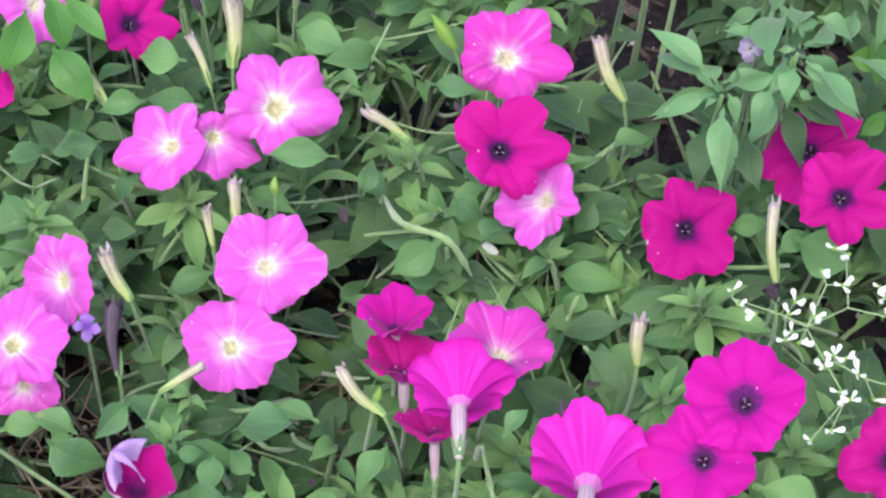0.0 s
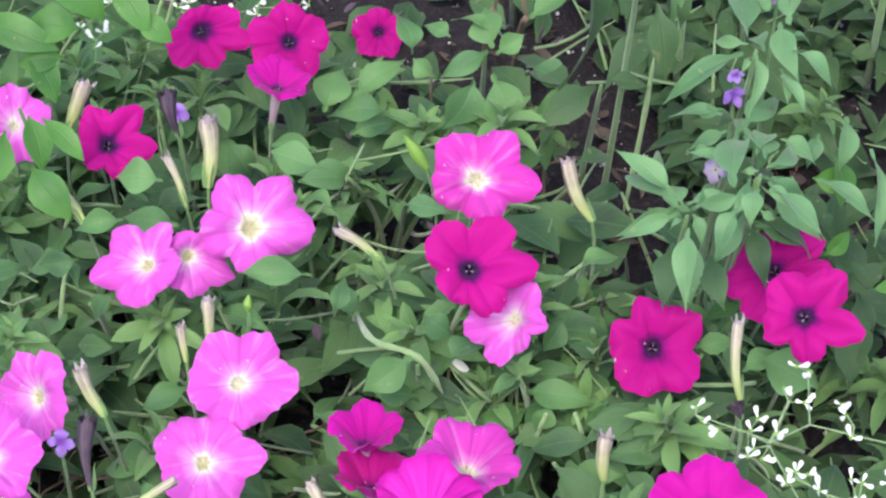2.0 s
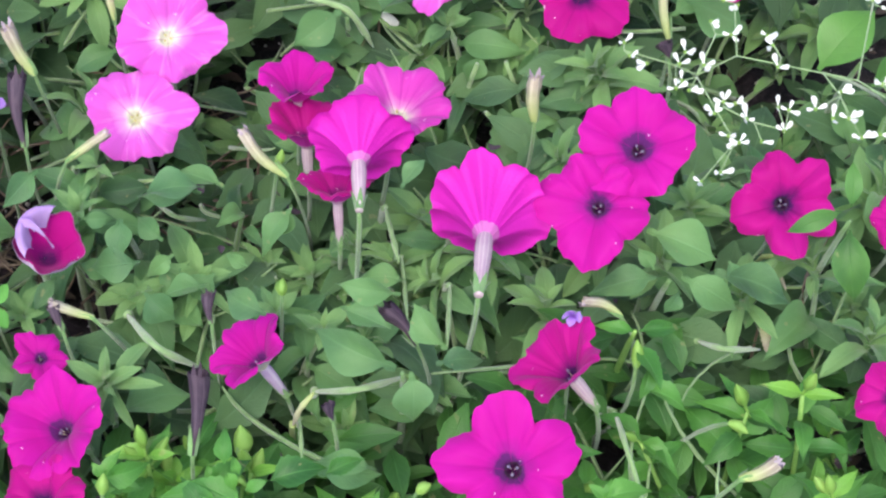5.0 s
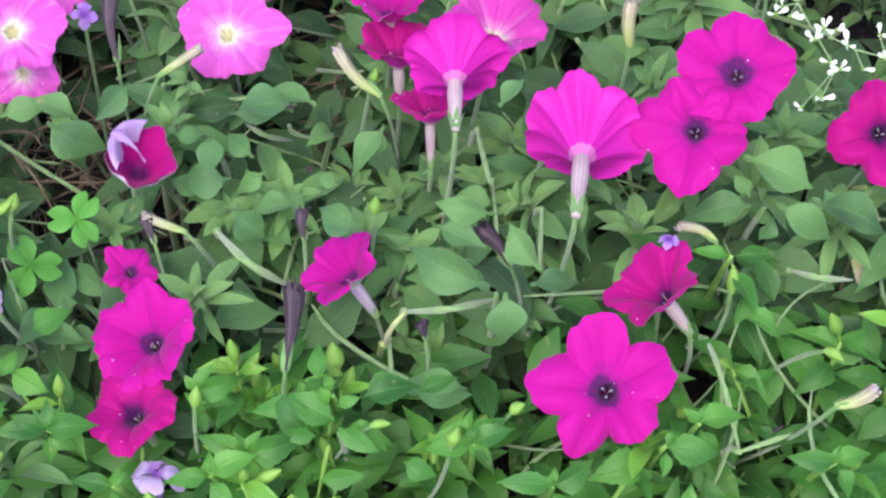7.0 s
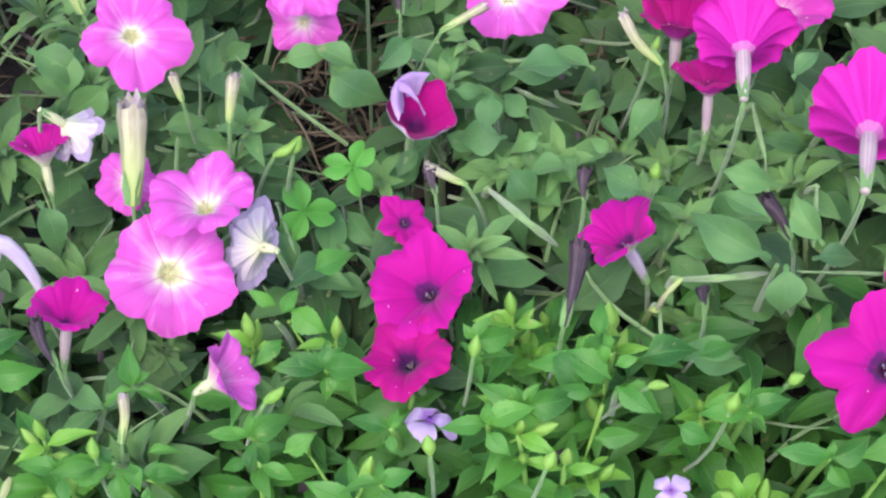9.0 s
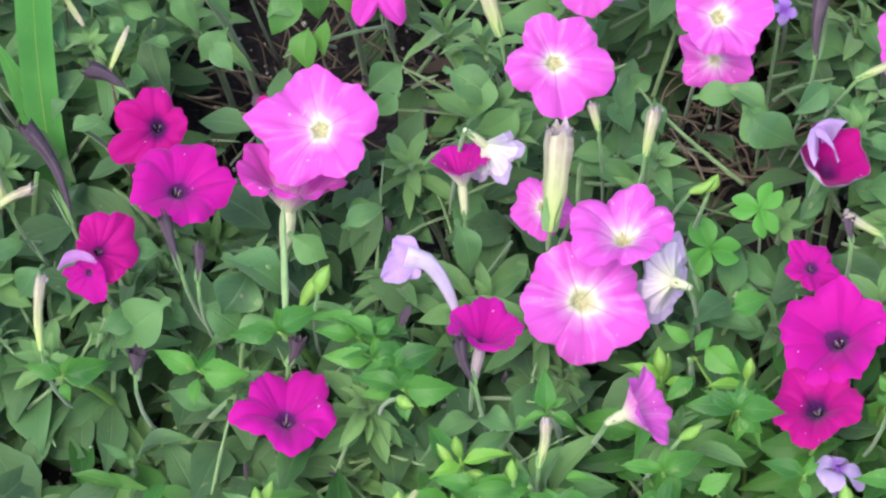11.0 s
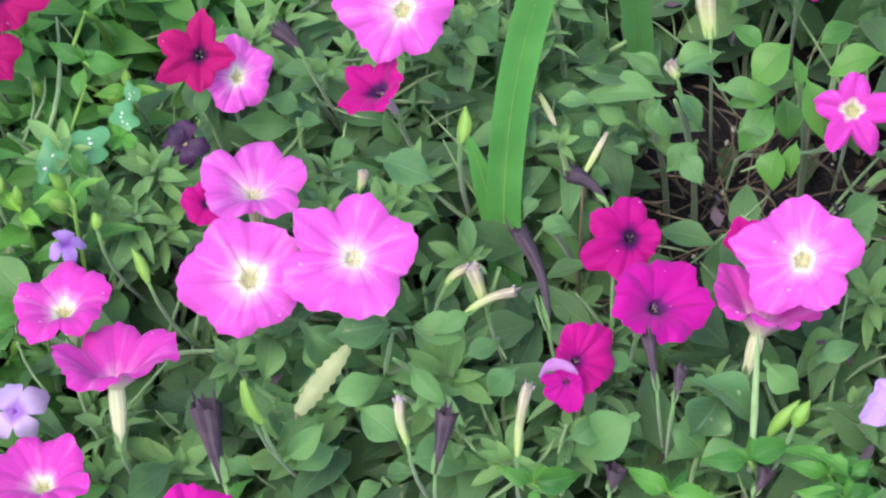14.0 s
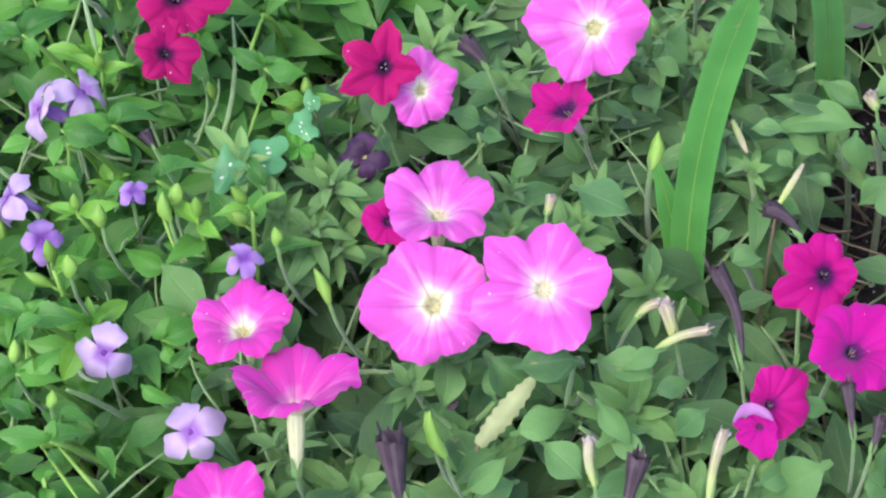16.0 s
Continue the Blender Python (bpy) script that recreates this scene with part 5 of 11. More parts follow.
wilted((-0.186, -0.0633, 0.25), (-0.1846, -0.046, 0.2805), 0.0058, M_WITHER_DARK, "dark purple withered petunia bloom rolled to a tube")
wilted((-0.0202, -0.2019, 0.25), (-0.0331, -0.1919, 0.2655), 0.0063, M_WITHER_DARK, "dark purple withered petunia bloom rolled to a tube")
wilted((-0.1223, -0.2448, 0.25), (-0.1152, -0.2247, 0.2808), 0.0065, M_WITHER_DARK, "dark purple withered petunia bloom rolled to a tube")
wilted((-0.5198, -0.1822, 0.25), (-0.5387, -0.1596, 0.2898), 0.0052, M_WITHER_DARK, "dark purple withered petunia bloom rolled to a tube")
wilted((-0.5543, -0.2663, 0.25), (-0.552, -0.2502, 0.274), 0.0066, M_WITHER_DARK, "dark purple withered petunia bloom rolled to a tube")
wilted((-0.6423, -0.2874, 0.25), (-0.6524, -0.2697, 0.2793), 0.0090, M_WITHER_DARK, "dark purple withered petunia bloom rolled to a tube")
wilted((-0.4675, -0.2051, 0.25), (-0.4746, -0.1924, 0.271), 0.0038, M_WITHER_DARK, "dark purple withered petunia bloom rolled to a tube")
wilted((-0.4191, -0.2313, 0.2195), (-0.4151, -0.2243, 0.2297), 0.0055, M_WITHER_DARK, "dark purple withered petunia bloom rolled to a tube")
wilted((-0.5062, -0.1038, 0.25), (-0.524, -0.1015, 0.263), 0.0058, M_WITHER_DARK, "dark purple withered petunia bloom rolled to a tube")
wilted((-0.3351, -0.257, 0.25), (-0.3424, -0.2462, 0.2671), 0.0044, M_WITHER_DARK, "dark purple withered petunia bloom rolled to a tube")
wilted((-0.1383, 0.1745, 0.25), (-0.1427, 0.1858, 0.2718), 0.0073, M_WITHER_DARK, "dark purple withered petunia bloom rolled to a tube")
wilted((-0.6678, -0.0397, 0.25), (-0.6799, -0.0361, 0.2625), 0.0071, M_WITHER_DARK, "dark purple withered petunia bloom rolled to a tube")
wilted((-0.1737, -0.1715, 0.25), (-0.1761, -0.1646, 0.2599), 0.0038, M_WITHER_DARK, "dark purple withered petunia bloom rolled to a tube")
wilted((-0.1083, -0.1776, 0.25), (-0.1079, -0.1698, 0.2615), 0.0034, M_WITHER_DARK, "dark purple withered petunia bloom rolled to a tube")
wilted((-0.0613, -0.2361, 0.25), (-0.0625, -0.2316, 0.2564), 0.0037, M_WITHER_DARK, "dark purple withered petunia bloom rolled to a tube")
wilted((-0.1873, 0.1995, 0.25), (-0.1893, 0.2054, 0.2618), 0.0058, M_WITHER_DARK, "dark purple withered petunia bloom rolled to a tube")
wilted((0.124, -0.0522, 0.25), (0.1216, -0.0488, 0.2566), 0.0060, M_WITHER_DARK, "dark purple withered petunia bloom rolled to a tube")
wilted((-0.4796, -0.2603, 0.25), (-0.4781, -0.2545, 0.2586), 0.0069, M_WITHER_DARK, "dark purple withered petunia bloom rolled to a tube")
wilted((-0.4594, -0.2099, 0.25), (-0.4583, -0.2011, 0.2632), 0.0029, M_WITHER_DARK, "dark purple withered petunia bloom rolled to a tube")
wilted((-0.8071, -0.1252, 0.25), (-0.8124, -0.1222, 0.2572), 0.0041, M_WITHER_DARK, "dark purple withered petunia bloom rolled to a tube")
wilted((-0.0057, 0.1597, 0.2265), (-0.0173, 0.1686, 0.2444), 0.0074, M_BUD, "unopened yellow-green petunia bud on its stalk", category='flower bud', frill=False)
wilted((-0.245, -0.1472, 0.25), (-0.2341, -0.1448, 0.2573), 0.0046, M_BUD, "unopened yellow-green petunia bud on its stalk", category='flower bud', frill=False)
wilted((-0.2484, -0.2786, 0.25), (-0.2397, -0.2756, 0.2569), 0.0051, M_BUD, "unopened yellow-green petunia bud on its stalk", category='flower bud', frill=False)
wilted((-0.1018, -0.2339, 0.2277), (-0.1009, -0.2259, 0.2395), 0.0083, M_BUD, "unopened yellow-green petunia bud on its stalk", category='flower bud', frill=False)
wilted((-0.1612, -0.2587, 0.25), (-0.1594, -0.2535, 0.2579), 0.0052, M_BUD, "unopened yellow-green petunia bud on its stalk", category='flower bud', frill=False)
wilted((-0.0306, -0.2769, 0.25), (-0.0246, -0.2762, 0.2541), 0.0052, M_BUD, "unopened yellow-green petunia bud on its stalk", category='flower bud', frill=False)
wilted((0.0724, -0.2281, 0.25), (0.0737, -0.2209, 0.2607), 0.0054, M_BUD, "unopened yellow-green petunia bud on its stalk", category='flower bud', frill=False)
wilted((0.1061, -0.2617, 0.25), (0.113, -0.2683, 0.2497), 0.0048, M_BUD, "unopened yellow-green petunia bud on its stalk", category='flower bud', frill=False)
wilted((-0.076, -0.1666, 0.25), (-0.0747, -0.1623, 0.2566), 0.0055, M_BUD, "unopened yellow-green petunia bud on its stalk", category='flower bud', frill=False)
wilted((-0.2363, -0.1458, 0.25), (-0.2328, -0.1419, 0.2568), 0.0055, M_BUD, "unopened yellow-green petunia bud on its stalk", category='flower bud', frill=False)
wilted((-0.4161, -0.2016, 0.2233), (-0.405, -0.1911, 0.2391), 0.0061, M_BUD, "unopened yellow-green petunia bud on its stalk", category='flower bud', frill=False)
wilted((-0.6335, -0.2554, 0.25), (-0.6425, -0.2455, 0.2677), 0.0059, M_BUD, "unopened yellow-green petunia bud on its stalk", category='flower bud', frill=False)
wilted((-0.5805, -0.0802, 0.25), (-0.5793, -0.0705, 0.2644), 0.0059, M_BUD, "unopened yellow-green petunia bud on its stalk", category='flower bud', frill=False)
wilted((-0.7876, -0.1534, 0.25), (-0.7873, -0.148, 0.2584), 0.0074, M_BUD, "unopened yellow-green petunia bud on its stalk", category='flower bud', frill=False)
wilted((-0.7354, -0.1651, 0.25), (-0.7371, -0.1609, 0.2571), 0.0058, M_BUD, "unopened yellow-green petunia bud on its stalk", category='flower bud', frill=False)
wilted((-0.8284, -0.2539, 0.25), (-0.8285, -0.2479, 0.2587), 0.0054, M_BUD, "unopened yellow-green petunia bud on its stalk", category='flower bud', frill=False)
wilted((-0.8162, -0.174, 0.25), (-0.8181, -0.1682, 0.2591), 0.0067, M_BUD, "unopened yellow-green petunia bud on its stalk", category='flower bud', frill=False)
wilted((-0.7871, -0.1635, 0.25), (-0.7913, -0.1568, 0.2615), 0.0062, M_BUD, "unopened yellow-green petunia bud on its stalk", category='flower bud', frill=False)
wilted((-0.8201, -0.2046, 0.25), (-0.8222, -0.199, 0.2589), 0.0071, M_BUD, "unopened yellow-green petunia bud on its stalk", category='flower bud', frill=False)
wilted((-0.8045, -0.2722, 0.25), (-0.8043, -0.2677, 0.2564), 0.0054, M_BUD, "unopened yellow-green petunia bud on its stalk", category='flower bud', frill=False)
wilted((-0.1002, -0.2309, 0.2299), (-0.1009, -0.2266, 0.2364), 0.0049, M_BUD, "unopened yellow-green petunia bud on its stalk", category='flower bud', frill=False)
wilted((-0.1809, -0.3062, 0.25), (-0.1821, -0.3015, 0.2571), 0.0055, M_BUD, "unopened yellow-green petunia bud on its stalk", category='flower bud', frill=False)
wilted((-0.1344, -0.3144, 0.25), (-0.131, -0.3106, 0.2562), 0.0055, M_BUD, "unopened yellow-green petunia bud on its stalk", category='flower bud', frill=False)
wilted((-0.367, -0.2654, 0.25), (-0.36, -0.2699, 0.25), 0.0052, M_BUD, "unopened yellow-green petunia bud on its stalk", category='flower bud', frill=False)
wilted((-0.363, -0.3216, 0.25), (-0.3625, -0.3162, 0.258), 0.0059, M_BUD, "unopened yellow-green petunia bud on its stalk", category='flower bud', frill=False)
wilted((-0.0891, -0.2764, 0.25), (-0.0809, -0.2781, 0.2522), 0.0042, M_BUD, "unopened yellow-green petunia bud on its stalk", category='flower bud', frill=False)
wilted((-0.3165, -0.303, 0.25), (-0.3176, -0.2979, 0.2577), 0.0051, M_BUD, "unopened yellow-green petunia bud on its stalk", category='flower bud', frill=False)
wilted((-0.0571, -0.2904, 0.25), (-0.0538, -0.286, 0.2573), 0.0061, M_BUD, "unopened yellow-green petunia bud on its stalk", category='flower bud', frill=False)
wilted((-0.4063, -0.2126, 0.25), (-0.4015, -0.2056, 0.2602), 0.0073, M_BUD, "unopened yellow-green petunia bud on its stalk", category='flower bud', frill=False)
wilted((-0.0704, -0.0923, 0.25), (-0.0672, -0.0885, 0.2573), 0.0042, M_BUD, "unopened yellow-green petunia bud on its stalk", category='flower bud', frill=False)
wilted((-0.6398, -0.2498, 0.25), (-0.6449, -0.2432, 0.2623), 0.0064, M_BUD, "unopened yellow-green petunia bud on its stalk", category='flower bud', frill=False)
wilted((-0.7034, -0.1904, 0.25), (-0.7114, -0.1835, 0.2643), 0.0052, M_BUD, "unopened yellow-green petunia bud on its stalk", category='flower bud', frill=False)
wilted((-0.5797, -0.0814, 0.25), (-0.5794, -0.072, 0.2645), 0.0065, M_BUD, "unopened yellow-green petunia bud on its stalk", category='flower bud', frill=False)
wilted((-0.1076, 0.0423, 0.25), (-0.1067, 0.0463, 0.2581), 0.0045, M_BUD, "unopened yellow-green petunia bud on its stalk", category='flower bud', frill=False)

# torenias and violas
small_flower((-0.795, -0.234, 0.24), (0.27, -0.62, 0.75), 0.0148, M_SMALL_LILAC, 1, "pale lilac torenia flower with a dark violet throat", petals=4)
small_flower((-0.7443, -0.2641, 0.24), (0.14, -0.5, 0.8), 0.0150, M_SMALL_LILAC, 2, "pale lilac torenia flower with a dark violet throat", petals=4)
small_flower((-0.7503, -0.17, 0.24), (0.11, -0.09, 0.99), 0.0093, M_SMALL_VIOLET, 3, "violet torenia flower half hidden in leaves", petals=4)
small_flower((-0.8714, -0.1075, 0.24), (-0.75, -0.35, 0.55), 0.0165, M_SMALL_LILAC, 4, "pale lilac torenia flower with a dark violet throat", petals=4)
small_flower((-0.8565, -0.0929, 0.24), (0.55, 0.1, 0.8), 0.0150, M_SMALL_LILAC, 5, "pale lilac torenia flower with a dark violet throat", petals=4)
small_flower((-0.8667, -0.1614, 0.24), (-0.7, -0.3, 0.6), 0.0140, M_SMALL_LILAC, 6, "pale lilac torenia flower with a dark violet throat", petals=4)
small_flower((-0.8522, -0.1678, 0.22), (0.3, -0.45, 0.84), 0.0112, M_SMALL_VIOLET, 7, "dusky violet torenia flower in the shade", petals=4)
small_flower((-0.1803, -0.2740, 0.225), (-0.03, 0.25, 0.95), 0.0120, M_SMALL_LILAC, 8, "pale lilac torenia flower with a dark violet throat", petals=4)
small_flower((-0.0838, -0.3218, 0.24), (-0.12, -0.12, 0.99), 0.0087, M_SMALL_LILAC, 9, "pale lilac torenia flower with a dark violet throat", petals=4)
small_flower((-0.8126, -0.1447, 0.24), (0.16, -0.1, 0.98), 0.0074, M_SMALL_VIOLET, 10, "small violet bloom among the leaves", petals=4)
small_flower((-0.7168, -0.0873, 0.225), (0.22, -0.53, 0.82), 0.0118, M_VIOLA, 11, "very dark purple viola with a yellow eye", name="viola_flower", petals=5)
small_flower((0.0464, -0.2118, 0.27), (-0.08, 0.02, 1), 0.0048, M_SMALL_VIOLET, 12, "small curled violet bloom", petals=4)
small_flower((-0.2007, -0.0333, 0.25), (0.09, -0.52, 0.85), 0.0064, M_SMALL_VIOLET, 13, "small curled violet bloom beside a petunia", petals=4)
small_flower((0.1504, 0.1215, 0.3), (-0.16, -0.28, 0.95), 0.0064, M_SMALL_VIOLET, 14, "small blue-violet sage floret", petals=4)
small_flower((0.1513, 0.1256, 0.31), (-0.16, -0.29, 0.94), 0.0047, M_SMALL_VIOLET, 15, "small blue-violet sage floret", petals=4)
small_flower((0.1792, 0.1642, 0.33), (-0.21, -0.51, 0.83), 0.0059, PALE, 16, "pale lilac sage floret", petals=4)
small_flower((0.1333, 0.0778, 0.29), (-0.2, -0.62, 0.76), 0.0069, PALE, 17, "small creamy sage floret", petals=5)
small_flower((-0.1408, 0.2258, 0.22), (0.03, -0.67, 0.74), 0.0070, M_SMALL_VIOLET, 18, "small shaded violet bloom", petals=4)

# grass-like strap leaves
strap_leaf((-0.553, -0.098, 0.15), (-0.561, -0.055, 0.235), (-0.545, -0.045, 0.345), 0.0175, 0.9)
strap_leaf((-0.556, -0.085, 0.15), (-0.571, -0.062, 0.195), (-0.586, -0.050, 0.226), 0.0125, 0.5)
strap_leaf((-0.509, 0.060, 0.15), (-0.513, 0.055, 0.21), (-0.525, 0.020, 0.31), 0.0150, 0.9)

# clover
clover((-0.2105, -0.1305, 0.219), (-0.2105, -0.1105, 0.04), 0.0135, 80)
clover((-0.2330, -0.1480, 0.210), (-0.2330, -0.1280, 0.04), 0.0145, 20)
clover((-0.7492, -0.0884, 0.225), (-0.7492, -0.0684, 0.04), 0.0082, 10)

# dry leaves
dry_leaf((-0.6251, -0.2316, 0.225), (-0.6069, -0.204, 0.2438), 0.0096, M_DRY_LEAF, "pale curled dry leaf with a jagged edge")
dry_leaf((-0.0442, 0.1276, 0.17), (-0.0263, 0.1215, 0.1663), 0.0074, M_BROWN, "reddish brown dead leaf under the stems")
dry_leaf((-0.0387, 0.106, 0.16), (-0.0124, 0.1064, 0.1628), 0.0080, M_BROWN, "reddish brown dead leaf under the stems")
dry_leaf((-0.0246, 0.1319, 0.17), (-0.0212, 0.1174, 0.1578), 0.0062, M_BROWN, "reddish brown dead leaf under the stems")
dry_leaf((-0.044, 0.1335, 0.15), (-0.0316, 0.1174, 0.1372), 0.0075, M_BROWN, "reddish brown dead leaf under the stems")
dry_leaf((0.1478, -0.1727, 0.2), (0.1479, -0.1871, 0.1881), 0.0053, M_WITHER, "yellowing dry leaf tip")
dry_leaf((-0.363, -0.2914, 0.2), (-0.3586, -0.2836, 0.2058), 0.0039, M_DRY_LEAF, "pale curled dry leaf tip")
dry_leaf((-0.5495, -0.0346, 0.24), (-0.5394, -0.045, 0.23), 0.0033, M_WITHER, "thin pale dry stalk")
dry_leaf((-0.5194, -0.08, 0.24), (-0.5119, -0.0632, 0.2517), 0.0032, M_WITHER, "thin pale dry stalk")
dry_leaf((-0.0054, 0.044, 0.2), (0.0033, 0.0382, 0.1958), 0.0052, M_WHITE, "crumpled white fallen petal")

# white sprays
sp = euphorbia((0.1776, -0.1154, 0.3), (0.2945, 0.0404, 0.05))
twig(sp, (0.1776, -0.1154, 0.3), (0.1414, -0.0995, 0.3))
twig(sp, (0.1414, -0.0995, 0.3), (0.1476, -0.0679, 0.3))
twig(sp, (0.1414, -0.0995, 0.3), (0.1209, -0.1083, 0.3))
twig(sp, (0.1209, -0.1083, 0.3), (0.1127, -0.1012, 0.3))
twig(sp, (0.1127, -0.1012, 0.3), (0.0913, -0.0887, 0.3))
twig(sp, (0.1209, -0.1083, 0.3), (0.1347, -0.0854, 0.3))
twig(sp, (0.1347, -0.0854, 0.3), (0.1339, -0.0769, 0.3))
twig(sp, (0.161, -0.1035, 0.3), (0.1585, -0.0913, 0.3))
twig(sp, (0.161, -0.1035, 0.3), (0.1576, -0.1101, 0.3))
twig(sp, (0.1207, -0.1094, 0.3), (0.1267, -0.1378, 0.3))
twig(sp, (0.1267, -0.1378, 0.3), (0.1293, -0.1493, 0.3))
twig(sp, (0.1776, -0.1154, 0.3), (0.1919, -0.1221, 0.3))
twig(sp, (0.1919, -0.1221, 0.3), (0.2109, -0.0771, 0.3))
twig(sp, (0.1919, -0.1221, 0.3), (0.2039, -0.1365, 0.3))
twig(sp, (0.1776, -0.1154, 0.3), (0.1819, -0.1299, 0.3))
twig(sp, (0.1287, -0.129, 0.3), (0.1402, -0.1397, 0.3))
twig(sp, (0.1402, -0.1397, 0.3), (0.1526, -0.146, 0.3))
twig(sp, (0.0913, -0.0887, 0.3), (0.0922, -0.0841, 0.3), 0.0003)
bract(sp, (0.0922, -0.0841, 0.3), 1, 0.0046)
twig(sp, (0.0913, -0.0887, 0.3), (0.0932, -0.0925, 0.3), 0.0003)
bract(sp, (0.0932, -0.0925, 0.3), 2, 0.0046)
twig(sp, (0.0913, -0.0887, 0.3), (0.1, -0.0982, 0.3), 0.0003)
bract(sp, (0.1, -0.0982, 0.3), 3, 0.0046)
twig(sp, (0.1127, -0.1012, 0.3), (0.1146, -0.1004, 0.3), 0.0003)
bract(sp, (0.1146, -0.1004, 0.3), 4, 0.0046)
twig(sp, (0.1127, -0.1012, 0.3), (0.1187, -0.0939, 0.3), 0.0003)
bract(sp, (0.1187, -0.0939, 0.3), 5, 0.0046)
twig(sp, (0.1209, -0.1083, 0.3), (0.1255, -0.1031, 0.3), 0.0003)
bract(sp, (0.1255, -0.1031, 0.3), 6, 0.0046)
bract(sp, (0.1343, -0.0769, 0.3), 7, 0.0046)
twig(sp, (0.1476, -0.0679, 0.3), (0.1429, -0.0647, 0.3), 0.0003)
bract(sp, (0.1429, -0.0647, 0.3), 8, 0.0046)
twig(sp, (0.1476, -0.0679, 0.3), (0.1489, -0.0686, 0.3), 0.0003)
bract(sp, (0.1489, -0.0686, 0.3), 9, 0.0046)
twig(sp, (0.1347, -0.0854, 0.3), (0.1417, -0.0865, 0.3), 0.0003)
bract(sp, (0.1417, -0.0865, 0.3), 10, 0.0046)
twig(sp, (0.1585, -0.0913, 0.3), (0.1581, -0.0893, 0.3), 0.0003)
bract(sp, (0.1581, -0.0893, 0.3), 11, 0.0046)
twig(sp, (0.1585, -0.0913, 0.3), (0.1589, -0.0957, 0.3), 0.0003)
bract(sp, (0.1589, -0.0957, 0.3), 12, 0.0046)
bract(sp, (0.1582, -0.109, 0.3), 13, 0.0046)
twig(sp, (0.1207, -0.1094, 0.3), (0.1134, -0.1107, 0.3), 0.0003)
bract(sp, (0.1134, -0.1107, 0.3), 14, 0.0046)
twig(sp, (0.1207, -0.1094, 0.3), (0.1156, -0.1168, 0.3), 0.0003)
bract(sp, (0.1156, -0.1168, 0.3), 15, 0.0046)
twig(sp, (0.1127, -0.1012, 0.3), (0.1099, -0.1148, 0.3), 0.0003)
bract(sp, (0.1099, -0.1148, 0.3), 16, 0.0046)
twig(sp, (0.1287, -0.129, 0.3), (0.1294, -0.1257, 0.3), 0.0003)
bract(sp, (0.1294, -0.1257, 0.3), 17, 0.0046)
twig(sp, (0.1287, -0.129, 0.3), (0.1342, -0.1275, 0.3), 0.0003)
bract(sp, (0.1342, -0.1275, 0.3), 18, 0.0046)
twig(sp, (0.1287, -0.129, 0.3), (0.1237, -0.1317, 0.3), 0.0003)
bract(sp, (0.1237, -0.1317, 0.3), 19, 0.0046)
twig(sp, (0.1402, -0.1397, 0.3), (0.1373, -0.137, 0.3), 0.0003)
bract(sp, (0.1373, -0.137, 0.3), 20, 0.0046)
twig(sp, (0.1293, -0.1493, 0.3), (0.1271, -0.1456, 0.3), 0.0003)
bract(sp, (0.1271, -0.1456, 0.3), 21, 0.0046)
twig(sp, (0.1526, -0.146, 0.3), (0.1527, -0.1325, 0.3), 0.0003)
bract(sp, (0.1527, -0.1325, 0.3), 22, 0.0046)
twig(sp, (0.1526, -0.146, 0.3), (0.157, -0.1347, 0.3), 0.0003)
bract(sp, (0.157, -0.1347, 0.3), 23, 0.0046)
bract(sp, (0.1521, -0.1464, 0.3), 24, 0.0046)
twig(sp, (0.1402, -0.1397, 0.3), (0.141, -0.151, 0.3), 0.0003)
bract(sp, (0.141, -0.151, 0.3), 25, 0.0046)
twig(sp, (0.1293, -0.1493, 0.3), (0.1309, -0.15, 0.3), 0.0003)
bract(sp, (0.1309, -0.15, 0.3), 26, 0.0046)
twig(sp, (0.1819, -0.1299, 0.3), (0.169, -0.136, 0.3), 0.0003)
bract(sp, (0.169, -0.136, 0.3), 27, 0.0046)
twig(sp, (0.1819, -0.1299, 0.3), (0.1752, -0.1425, 0.3), 0.0003)
bract(sp, (0.1752, -0.1425, 0.3), 28, 0.0046)
twig(sp, (0.1819, -0.1299, 0.3), (0.1825, -0.1276, 0.3), 0.0003)
bract(sp, (0.1825, -0.1276, 0.3), 29, 0.0046)
twig(sp, (0.2109, -0.0771, 0.3), (0.2115, -0.0747, 0.3), 0.0003)
bract(sp, (0.2115, -0.0747, 0.3), 30, 0.0046)
twig(sp, (0.2109, -0.0771, 0.3), (0.2169, -0.0816, 0.3), 0.0003)
bract(sp, (0.2169, -0.0816, 0.3), 31, 0.0046)
bract(sp, (0.2039, -0.1365, 0.3), 32, 0.0046)
twig(sp, (0.2039, -0.1365, 0.3), (0.2024, -0.1259, 0.3), 0.0003)
bract(sp, (0.2024, -0.1259, 0.3), 33, 0.0046)
twig(sp, (0.1819, -0.1299, 0.3), (0.185, -0.1552, 0.3), 0.0003)
bract(sp, (0.185, -0.1552, 0.3), 34, 0.0046)
twig(sp, (0.1819, -0.1299, 0.3), (0.1824, -0.1436, 0.3), 0.0003)
bract(sp, (0.1824, -0.1436, 0.3), 35, 0.0046)
twig(sp, (0.2039, -0.1365, 0.3), (0.1938, -0.1547, 0.3), 0.0003)
bract(sp, (0.1938, -0.1547, 0.3), 36, 0.0046)
twig(sp, (0.1293, -0.1493, 0.3), (0.1189, -0.1654, 0.3), 0.0003)
bract(sp, (0.1189, -0.1654, 0.3), 37, 0.0046)
twig(sp, (0.1293, -0.1493, 0.3), (0.1095, -0.1694, 0.3), 0.0003)
bract(sp, (0.1095, -0.1694, 0.3), 38, 0.0046)
